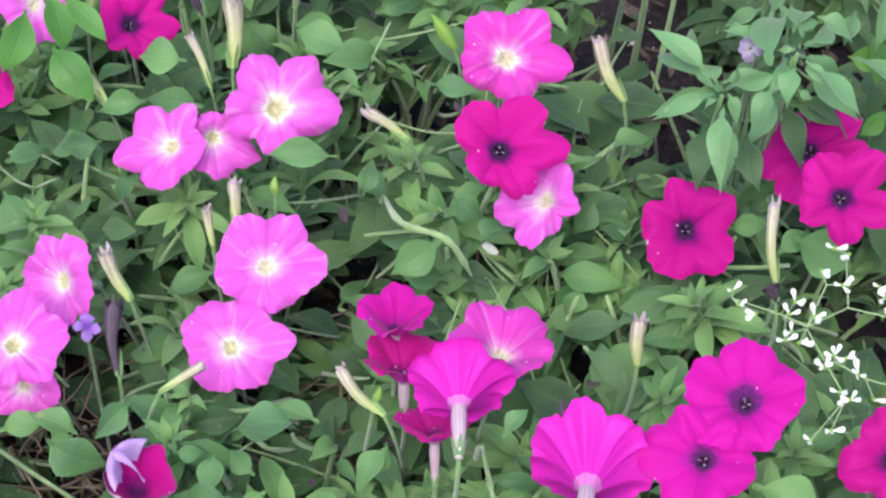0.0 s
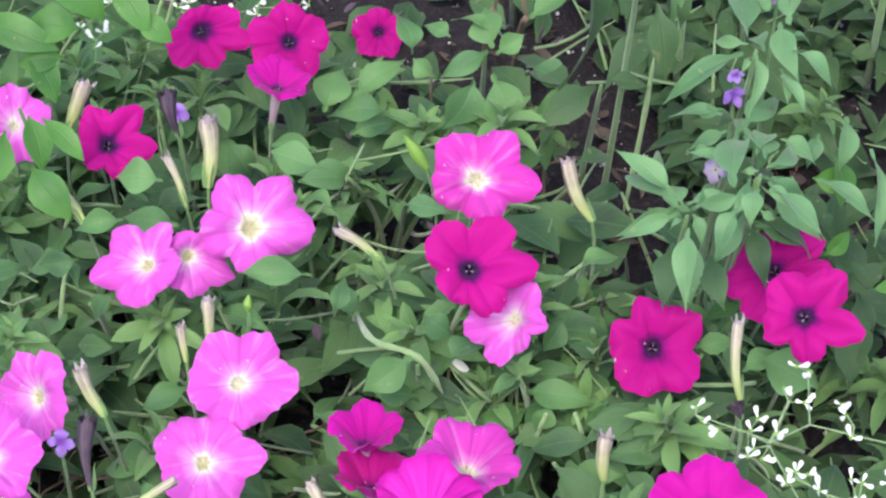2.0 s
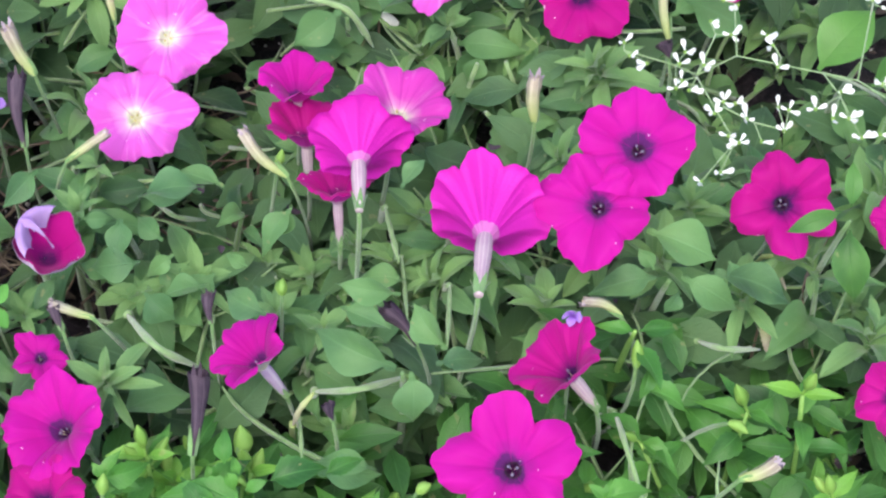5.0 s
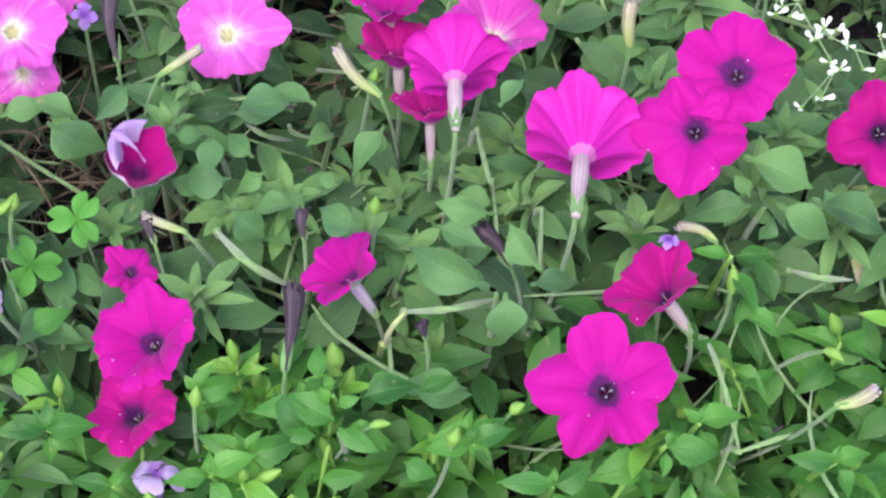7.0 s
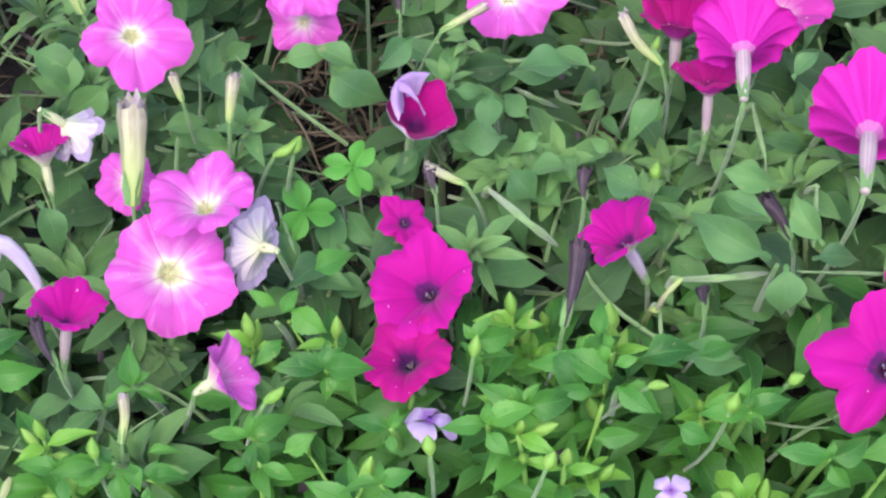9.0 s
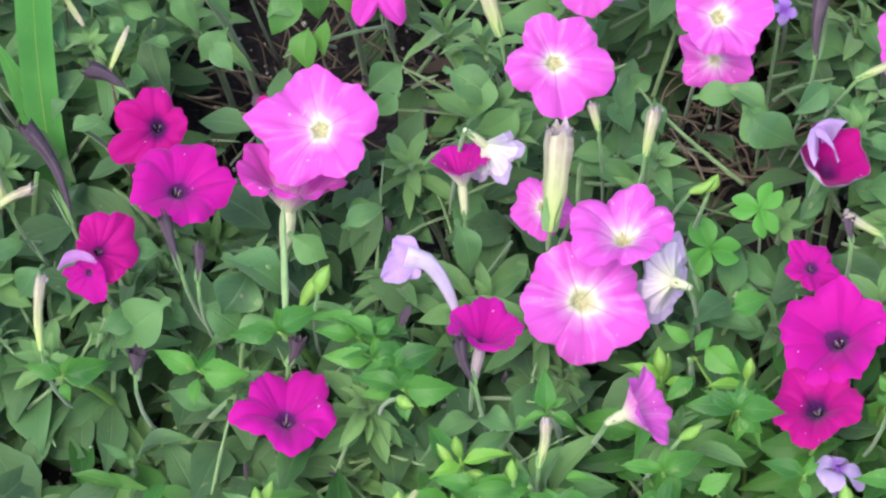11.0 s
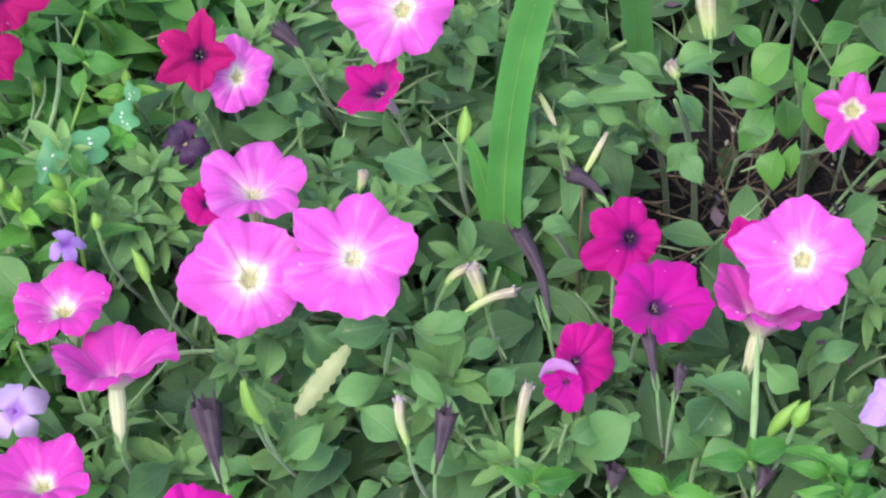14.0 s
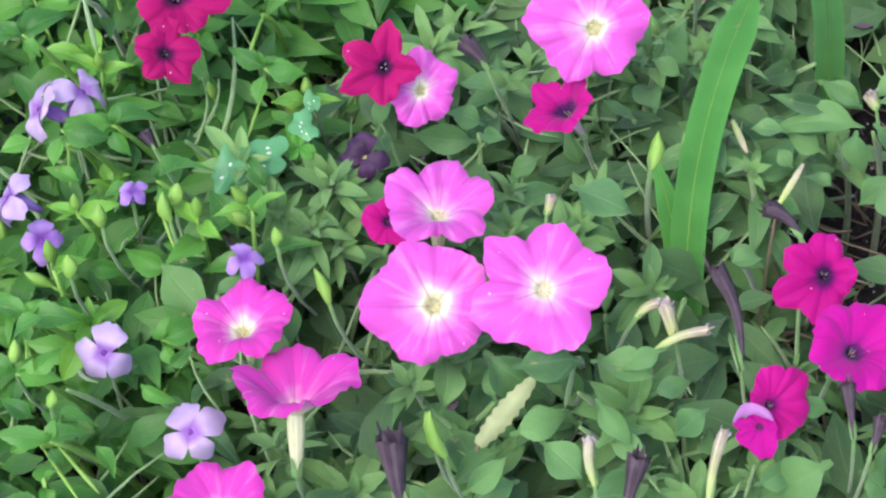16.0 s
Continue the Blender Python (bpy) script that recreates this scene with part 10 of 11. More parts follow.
# lobed leaves with drops
lobed_leaf((-0.7741, -0.1169, 0.235), (0.26, -0.43, 0.87), 0.0110, 1)
lobed_leaf((-0.7614, -0.1054, 0.235), (0.32, -0.32, 0.89), 0.0127, 2)
lobed_leaf((-0.7481, -0.0827, 0.235), (0.16, -0.16, 0.97), 0.0083, 3)
lobed_leaf((-0.7488, -0.0676, 0.235), (0.21, -0.37, 0.9), 0.0056, 4)

# bare stems between the leaves
loose_stem([(-0.0508, 0.0843, 0.195), (-0.0458, 0.0388, 0.225), (-0.0244, 0.0251, 0.225), (-0.0114, 0.0252, 0.195)], 0.0040, M_STEM_PALE, "hairy pale green petunia stem")
loose_stem([(0.1304, 0.2227, 0.24), (0.1251, 0.2156, 0.19), (0.1164, 0.2065, 0.13)], 0.0037, M_STEM_PALE, "hairy pale green petunia stem")
loose_stem([(0.009, 0.2739, 0.2), (0.0065, 0.2644, 0.14)], 0.0027, M_WOODY, "thin brown woody stem")
loose_stem([(0.069, 0.3751, 0.2), (0.0589, 0.3689, 0.16)], 0.0043, M_WOODY, "thin brown woody stem")
loose_stem([(0.0718, 0.3692, 0.2), (0.0781, 0.3589, 0.16)], 0.0043, M_WOODY, "thin brown woody stem")
loose_stem([(0.0753, 0.2595, 0.16), (0.0755, 0.2448, 0.1)], 0.0028, M_WOODY, "thin brown woody stem")
loose_stem([(0.0754, 0.0994, 0.208), (0.0531, 0.0813, 0.208)], 0.0035, M_STEM_PALE, "hairy pale green petunia stem")
loose_stem([(-0.1475, -0.1343, 0.205), (-0.134, -0.1759, 0.235), (-0.1173, -0.1687, 0.205)], 0.0041, M_STEM_PALE, "hairy pale green petunia stem")
loose_stem([(-0.0658, -0.1968, 0.215), (-0.0482, -0.2184, 0.245), (-0.0251, -0.1947, 0.215)], 0.0036, M_STEM_PALE, "hairy pale green petunia stem")
loose_stem([(-0.0675, -0.2141, 0.24), (-0.0742, -0.2183, 0.235), (-0.0779, -0.2166, 0.22)], 0.0030, M_WITHER, "hairy pale green petunia stem")
loose_stem([(-0.0745, -0.2057, 0.208), (-0.0755, -0.2269, 0.208)], 0.0025, M_STEM_PALE, "hairy pale green petunia stem")
loose_stem([(0.0671, -0.2204, 0.205), (0.0631, -0.2582, 0.235), (0.0706, -0.2806, 0.205)], 0.0029, M_STEM_PALE, "hairy pale green petunia stem")
loose_stem([(0.0699, -0.2824, 0.208), (0.0936, -0.2765, 0.208)], 0.0030, M_STEM_PALE, "hairy pale green petunia stem")
loose_stem([(-0.1678, -0.0442, 0.208), (-0.1705, -0.0725, 0.208)], 0.0027, M_STEM_PALE, "hairy pale green petunia stem")
loose_stem([(-0.1559, -0.0345, 0.18), (-0.1302, -0.0593, 0.21), (-0.1075, -0.0309, 0.18)], 0.0026, M_STEM_PALE, "hairy pale green petunia stem")
loose_stem([(-0.1315, -0.0401, 0.17), (-0.121, -0.0752, 0.2), (-0.1072, -0.0558, 0.17)], 0.0028, M_STEM_PALE, "hairy pale green petunia stem")
loose_stem([(-0.1023, -0.2308, 0.205), (-0.106, -0.2697, 0.235), (-0.1139, -0.2829, 0.205)], 0.0024, M_BUD, "bright green upright stem")
loose_stem([(0.1128, -0.1879, 0.205), (0.1162, -0.2139, 0.235), (0.14, -0.1966, 0.205)], 0.0031, M_STEM_PALE, "hairy pale green petunia stem")
loose_stem([(0.0019, -0.1524, 0.223), (-0.0045, -0.1872, 0.223)], 0.0028, M_STEM_PALE, "hairy pale green petunia stem")
loose_stem([(-0.0217, -0.1024, 0.223), (-0.0196, -0.1367, 0.223)], 0.0031, M_STEM_PALE, "hairy pale green petunia stem")
loose_stem([(-0.246, -0.1414, 0.208), (-0.2374, -0.1709, 0.208)], 0.0021, M_STEM_PALE, "hairy pale green petunia stem")
loose_stem([(-0.2398, -0.2159, 0.218), (-0.2273, -0.24, 0.218)], 0.0020, M_BUD, "bright green upright stem")
loose_stem([(-0.2319, -0.2864, 0.223), (-0.2177, -0.3126, 0.223)], 0.0019, M_BUD, "bright green upright stem")
loose_stem([(-0.4277, -0.1607, 0.245), (-0.4216, -0.217, 0.22)], 0.0040, M_STEM_PALE, "hairy pale green petunia stem")
loose_stem([(-0.5956, -0.1662, 0.208), (-0.5943, -0.1922, 0.208)], 0.0031, M_STEM_PALE, "hairy pale green petunia stem")
loose_stem([(-0.5575, -0.2118, 0.208), (-0.5446, -0.2253, 0.208)], 0.0020, M_STEM_PALE, "hairy pale green petunia stem")
loose_stem([(-0.5066, -0.2038, 0.208), (-0.508, -0.2196, 0.208)], 0.0023, M_STEM_PALE, "hairy pale green petunia stem")
loose_stem([(-0.5479, -0.162, 0.208), (-0.5402, -0.1723, 0.208)], 0.0018, M_STEM_PALE, "hairy pale green petunia stem")
loose_stem([(-0.8818, -0.0244, 0.228), (-0.8631, -0.0572, 0.228)], 0.0034, M_STEM_PALE, "hairy pale green petunia stem")
loose_stem([(-0.7905, -0.0129, 0.228), (-0.7892, -0.0491, 0.228)], 0.0028, M_BUD, "bright green upright stem")
loose_stem([(-0.7772, -0.0573, 0.223), (-0.7758, -0.087, 0.223)], 0.0022, M_BUD, "bright green upright stem")
loose_stem([(-0.805, -0.137, 0.228), (-0.7868, -0.1637, 0.228)], 0.0024, M_BUD, "bright green upright stem")
loose_stem([(-0.8568, -0.1162, 0.228), (-0.8469, -0.1402, 0.228)], 0.0024, M_BUD, "bright green upright stem")
loose_stem([(-0.8388, -0.2207, 0.228), (-0.8277, -0.2481, 0.228)], 0.0020, M_BUD, "bright green upright stem")
loose_stem([(-0.8053, -0.2741, 0.223), (-0.7786, -0.2936, 0.223)], 0.0024, M_BUD, "bright green upright stem")
loose_stem([(-0.8129, -0.2743, 0.218), (-0.7877, -0.2963, 0.218)], 0.0022, M_BUD, "bright green upright stem")
loose_stem([(-0.2514, 0.1864, 0.15), (-0.2298, 0.1175, 0.18), (-0.2183, 0.1524, 0.15)], 0.0019, M_WOODY, "thin brown woody stem")
loose_stem([(-0.2586, -0.0316, 0.13), (-0.2263, -0.0591, 0.16), (-0.2063, -0.0265, 0.13)], 0.0020, M_WOODY, "thin brown woody stem")
loose_stem([(-0.2527, -0.0179, 0.14), (-0.2362, -0.0623, 0.17), (-0.2264, -0.0723, 0.14)], 0.0017, M_WOODY, "thin brown woody stem")
loose_stem([(-0.2201, -0.035, 0.138), (-0.2062, -0.0514, 0.138)], 0.0017, M_WOODY, "thin brown woody stem")
loose_stem([(-0.2483, -0.0409, 0.168), (-0.2396, -0.0596, 0.168)], 0.0017, M_WOODY, "thin brown woody stem")
loose_stem([(-0.2345, -0.0418, 0.138), (-0.2026, -0.0457, 0.138)], 0.0017, M_WOODY, "thin brown woody stem")
loose_stem([(-0.4875, -0.0151, 0.138), (-0.463, -0.019, 0.138)], 0.0018, M_WOODY, "thin brown woody stem")
loose_stem([(-0.0888, 0.1539, 0.17), (-0.0619, 0.165, 0.2), (-0.0465, 0.2074, 0.17)], 0.0019, M_STEM_PALE, "hairy pale green petunia stem")
loose_stem([(-0.0577, 0.2701, 0.14), (-0.0326, 0.1984, 0.17), (-0.0088, 0.2411, 0.14)], 0.0024, M_STEM_PALE, "hairy pale green petunia stem")
loose_stem([(-0.0165, -0.1214, 0.208), (-0.019, -0.1608, 0.208)], 0.0021, M_STEM_PALE, "hairy pale green petunia stem")
loose_stem([(-0.0483, 0.1774, 0.208), (-0.0365, 0.2033, 0.208)], 0.0019, M_STEM_PALE, "hairy pale green petunia stem")
loose_stem([(0.2003, -0.1097, 0.17), (0.1694, -0.1626, 0.2), (0.1738, -0.1815, 0.17)], 0.0019, M_WOODY, "thin brown woody stem")
loose_stem([(0.1572, -0.1466, 0.208), (0.1592, -0.167, 0.208)], 0.0024, M_WITHER, "pale dried stalk under a bloom")

# ---- ground ----


def joined(name, verts, faces, mat, label, category, uvs=()):
    me = bpy.data.meshes.new(name)
    me.from_pydata(verts, [], faces)
    if uvs:
        lay = me.uv_layers.new()
        for k, u in enumerate(uvs):
            lay.data[k].uv = u
    me.materials.append(mat)
    for p in me.polygons:
        p.use_smooth = True
    tagged(new(name, me), label, category, kind="stuff")


def build_ground():
    """One sheet to the horizon, crumbled and fine where the bed lies."""
    bm = bmesh.new()
    def axis(lo, hi, n):
        far = [-400, -60, -10, -3, -1.5]
        return far + [lo + (hi - lo) * i / n for i in range(n + 1)] + [1.2, 3, 10, 60, 400]
    xs, ys = axis(-1.1, 0.5, 130), axis(-0.5, 0.7, 100)
    rows = []
    for y in ys:
        row = []
        for x in xs:
            p = Vector((x, y, 0))
            near = 1.0 if (-1.2 < x < 0.6 and -0.6 < y < 0.8) else 0.0
            z = GROUND + near * (0.012 * noise.noise(p * 9) + 0.008 * noise.noise(p * 45) + 0.005 * noise.noise(p * 120))
            row.append((x, y, z))
        rows.append(row)
    sheet(bm, rows)
    ob = new("ground", mesh_of("ground", bm, M_SOIL))
    tagged(ob, "dark crumbly potting soil of a flower bed", "ground", kind="structure")
    # perlite grains, too many to count
    rng = random.Random(5)
    verts, faces = [], []
    for _ in range(5000):
        x, y = rng.uniform(-1.0, 0.4), rng.uniform(-0.4, 0.6)
        s = rng.choice((0.0005, 0.0007, 0.0010, 0.0014, 0.0022))
        z = GROUND + 0.012 * noise.noise(Vector((x, y, 0)) * 9) + 0.006 * noise.noise(Vector((x, y, 0)) * 45) + s * 0.9
        m = pose(x, y, z, rng.uniform(0, 180), rng.uniform(0, 180), 0)
        q = len(verts)
        for k, d in enumerate(((1, 0, 0), (0, 1, 0), (-1, 0, 0), (0, -1, 0), (0, 0, 1), (0, 0, -1))):
            verts.append(m @ (Vector(d) * s * rng.uniform(0.6, 1.1)))
        for k in range(4):
            faces += [(q + k, q + (k + 1) % 4, q + 4), (q + (k + 1) % 4, q + k, q + 5)]
    joined("perlite_grains", verts, faces, M_PERLITE, "white perlite grains scattered over the dark soil", "soil grains")


build_ground()

# ---- foliage ----
GAPS = [(-0.087, 0.452, 0.116, 0.123), (-0.034, 0.401, 0.056, 0.11), (-0.118, 0.426, 0.046, 0.102), (0.3, 0.17, 0.1, 0.18), (0.205, 0.1, 0.03, 0.05), (-0.389, 0.018, 0.056, 0.081), (-0.454, 0.009, 0.036, 0.072), (0.11, 0.266, 0.031, 0.112), (0.121, 0.192, 0.026, 0.087), (0.089, 0.238, 0.032, 0.105), (0.015, 0.31, 0.028, 0.095), (0.094, 0.314, 0.056, 0.105), (0.029, 0.442, 0.106, 0.123), (0.086, 0.414, 0.056, 0.121), (-0.208, -0.031, 0.036, 0.066), (-0.459, 0.024, 0.061, 0.086), (-0.458, 0.009, 0.051, 0.08), (-0.224, -0.036, 0.036, 0.063), (-0.028, 0.15, 0.028, 0.075), (0.136, 0.268, 0.036, 0.093), (0.202, -0.001, 0.026, 0.069)]
# stretches where the plants stand thin and low, with dry twigs below
THIN = [(-0.24, -0.032, 0.03, 0.026), (-0.1, -0.033, 0.028, 0.022), (-0.224, -0.078, 0.042, 0.034), (-0.214, -0.122, 0.022, 0.018), (-0.077, 0.052, 0.036, 0.034), (-0.172, 0.045, 0.032, 0.03), (-0.088, 0.024, 0.032, 0.052), (-0.103, -0.017, 0.029, 0.023), (-0.21, -0.007, 0.03, 0.03), (-0.244, 0.01, 0.029, 0.032), (-0.103, -0.01, 0.032, 0.025), (-0.494, -0.096, 0.04, 0.033), (-0.451, 0.026, 0.036, 0.024), (-0.335, 0.016, 0.041, 0.028), (-0.716, -0.189, 0.025, 0.044), (-0.526, -0.073, 0.019, 0.026), (-0.461, -0.149, 0.025, 0.018), (-0.17, 0.12, 0.03, 0.034), (0.092, 0.263, 0.029, 0.053), (-0.765, 0.0, 0.033, 0.033)]
rng_bed = random.Random(11)


def bare(x, y):
    """Open soil between the plants."""
    for cx, cy, rx, ry in GAPS:
        if ((x - cx) / rx) ** 2 + ((y - cy) / ry) ** 2 < 1:
            return True
    return False


def thin(x, y):
    """How far the canopy sinks at a place where the plants stand thin, 0 to 1."""
    return max([0.0] + [1 - ((x - cx) / rx) ** 2 - ((y - cy) / ry) ** 2 for cx, cy, rx, ry in THIN])


def in_bed(x, y):
    """The bed's uneven outline."""
    return ((x + 0.325) / 0.725) ** 6 + ((y - 0.025) / 0.475) ** 6 < 0.9 + 0.35 * noise.noise(Vector((x * 9, y * 9, 5)))


def species(x, y):
    edge = -0.195 - 0.25 * max(0.0, -0.15 - x) + 0.02 * math.sin(9 * x + 1) + 0.05 * noise.noise(Vector((x * 30, y * 30, 2)))
    if y < edge or (x < -0.74 + 0.04 * math.sin(13 * y)):
        return "torenia"
    if x > 0.125 and y > 0.02:
        return "salvia"
    return "petunia"


def canopy(x, y):
    low = 0.075 * min(1.0, max(0.0, (x - 0.10) / 0.06)) * min(1.0, max(0.0, (y + 0.06) / 0.05))
    low += 0.05 * math.exp(-(((x + 0.055) / 0.05) ** 2) - ((y + 0.265) / 0.03) ** 2)
    low += 0.065 * min(1.0, 2 * thin(x, y))
    return 0.205 - low + 0.026 * noise.noise(Vector((x * 7, y * 7, 3))) + 0.024 * noise.noise(Vector((x * 22, y * 22, 8)))


def bud_mesh(seed):
    """A pointed ribbed calyx bud, one unit high."""
    bm = bmesh.new()
    rows = []
    for j, w in enumerate((0.06, 0.15, 0.20, 0.185, 0.12, 0.02)):
        rows.append([(w * (1.12 if i % 2 else 0.88) * math.cos(i * math.pi / 5), w * (1.12 if i % 2 else 0.88) * math.sin(i * math.pi / 5), 0.35 + j / 5 + 0.02 * seed) for i in range(10)])
    sheet(bm, rows, closed=True)
    tube(bm, [(0, 0, -0.3), (0.02, 0, 0.1), (0, 0, 0.4 + 0.02 * seed)], 0.05, 5)
    return mesh_of("bud", bm, M_BUD)


BUDS = [bud_mesh(k) for k in range(3)]


def plant(kind, x, y, rng):
    say = {"petunia": "low petunia plant with grey-green downy leaves", "torenia": "bushy bedding plant with bright green toothed leaves", "salvia": "sage plant with long narrow dull green leaves"}[kind]
    top = thing(kind + "_plant", (x, y, GROUND), say, "plant", kind + " plants")
    inv = Matrix.Translation(-top.location)
    for s in range(6 if kind == "petunia" else 4):
        a = rng.uniform(0, 6.28)
        reach = rng.uniform(0.015, 0.06)
        h = canopy(x + reach * math.cos(a), y + reach * math.sin(a)) + rng.uniform(-0.05, 0.010)
        end = Vector((x + reach * math.cos(a), y + reach * math.sin(a), h))
        pts = bend((x, y, GROUND - 0.01), (x + 0.5 * reach * math.cos(a + 0.5), y + 0.5 * reach * math.sin(a + 0.5), GROUND + 0.6 * (h - GROUND)), end, 8)
        bm = bmesh.new()
        tube(bm, pts, [(0.0018 if kind == "petunia" else 0.0016) - 0.00008 * k for k in range(9)], 6)
        bm.transform(inv)
        stem = part("stem", bm, M_STEM_BRIGHT if kind == "torenia" else M_STEM_PALE if s % 2 else M_STEM, top)
        turn = rng.uniform(0, 6.28)
        for k in range(1, 5):
            v = (0.55, 0.74, 0.87, 0.96, 1.0)[k]
            i = v * 8
            p = pts[int(i)].lerp(pts[min(8, int(i) + 1)], i % 1)
            if shades_bloom(p + Vector((0, -0.008, 0.008))) or shades_bloom(p + Vector((0, 0, 0.02))):
                continue
            turn += 1.57 if kind == "torenia" else 2.3
            size = rng.uniform(0.022, 0.043) * (1.05, 1.1, 1.0, 0.8, 0.6)[k] * {"torenia": 0.82, "petunia": 1.0, "salvia": 1.6}[kind]
            if k == 4 and kind == "torenia" and rng.random() < 0.55:
                # a shoot's end: two toothed leaves side by side and a pointed calyx bud standing between them
                t = rng.uniform(0, 6.28)
                for side in (0, math.pi):
                    toward = Vector((math.cos(t + side), math.sin(t + side), rng.uniform(0.05, 0.45)))
                    if not shades_bloom(p + toward * 0.02):
                        add_leaf("torenia", top, p, toward, (rng.uniform(-0.2, 0.2), rng.uniform(-0.5, 0.1), 1), rng.uniform(0.018, 0.029), rng.randrange(99), squash=rng.uniform(0.6, 0.95))
                ob = new("bud", BUDS[rng.randrange(3)])
                ob.parent = stem
                ob.matrix_parent_inverse = inv
                ob.matrix_basis = pose(*p, rng.uniform(-25, 25), rng.uniform(-30, 30), rng.uniform(0, 360)) @ Matrix.Scale(rng.uniform(0.010, 0.016), 4)
                continue
            if k == 4 and rng.random() < (0.7 if kind == "petunia" else 0.6):
                ob = new("shoot_tip", TIPS["torenia" if kind == "torenia" else "petunia"][rng.randrange(9)])
                ob.parent = stem
                ob.matrix_parent_inverse = inv
                ob.matrix_basis = pose(*p, rng.uniform(-25, 45), rng.uniform(-30, 30), rng.uniform(0, 360)) @ Matrix.Scale(rng.uniform(0.019, 0.036) * (0.75 if kind == "torenia" else 1.0), 4)
                if kind == "torenia" and rng.random() < 0.4:
                    ob = new("bud", BUDS[rng.randrange(3)])
                    ob.parent = stem
                    ob.matrix_parent_inverse = inv
                    ob.matrix_basis = pose(*p, rng.uniform(-30, 40), rng.uniform(-35, 35), rng.uniform(0, 360)) @ Matrix.Scale(rng.uniform(0.010, 0.017), 4)
                continue
            for side in ((0, math.pi) if kind != "petunia" and k < 4 else (0,)):
                t = turn + side + rng.uniform(-0.3, 0.3)
                up = rng.uniform(-0.1, 0.55) + (0.5 if k == 4 else 0)
                toward = Vector((math.cos(t), math.sin(t), up))
                mid = p + toward * size * 0.7
                if shades_bloom(mid) or shades_bloom(p + toward * size) or (bare(mid.x, mid.y) and rng.random() < 0.7) or (thin(mid.x, mid.y) > 0.15 and rng.random() < 0.5):
                    continue
                add_leaf("shade_sage" if kind == "salvia" else kind, top, p, toward, (rng.uniform(-0.6, 0.6), rng.uniform(-0.9, 0.3), 1), size, rng.randrange(99), squash=rng.uniform(0.7, 1.25))
    return top


def build_bed():
    step = 0.0785
    for i in range(int(1.3 / step)):
        for j in range(int(0.84 / step)):
            x = -0.98 + i * step + rng_bed.uniform(-0.02, 0.02) + (step / 2 if j % 2 else 0)
            y = -0.39 + j * step + rng_bed.uniform(-0.02, 0.02)
            if not in_bed(x, y) or bare(x, y) and (x < 0.19 or rng_bed.random() < 0.15):
                continue
            if species(x, y) == "salvia" and rng_bed.random() < 0.45:
                continue
            plant(species(x, y), x, y, rng_bed)


def shade_plant(x, y, low, high, mat, label, rng):
    """A tall leafy plant added behind or beside the bed to shade it: a stem with whorls of long leaves above its bare
    foot.
    """
    top = thing("shade_plant", (x, y, GROUND), label, "plant", "tall plants")
    lean = Vector((rng.uniform(-0.04, 0.04), rng.uniform(-0.04, 0.04), 0))
    pts = [Vector((0, 0, -0.01)) + Vector((0, 0, high - GROUND)) * v + lean * v * v for v in (i / 6 for i in range(7))]
    bm = bmesh.new()
    tube(bm, pts, [0.0028 - 0.0003 * k for k in range(7)], 6)
    part("stem", bm, M_STEM, top)
    bm = bmesh.new()
    for k in range(34):
        z = low + (high - low) * k / 33 - GROUND
        v = z / (high - GROUND)
        a = k * 1.7 + rng.uniform(-0.4, 0.4)
        ln = rng.uniform(0.05, 0.075)
        d = Vector((math.cos(a), math.sin(a), rng.uniform(-0.2, 0.5))).normalized()
        s = d.cross(Vector((0, 0, 1))).normalized()
        n = s.cross(d)
        rows = []
        for t, w in ((0, 0.05), (0.2, 0.6), (0.45, 1.0), (0.7, 0.75), (1, 0.04)):
            c = Vector((0, 0, z)) + lean * v * v + d * ln * t - Vector((0, 0, 0.35 * ln * t * t))
            rows.append([c + s * q * w * 0.17 * ln + n * abs(q) * w * 0.06 * ln for q in (-1, 0, 1)])
        sheet(bm, rows)
    part("foliage", bm, mat, top)


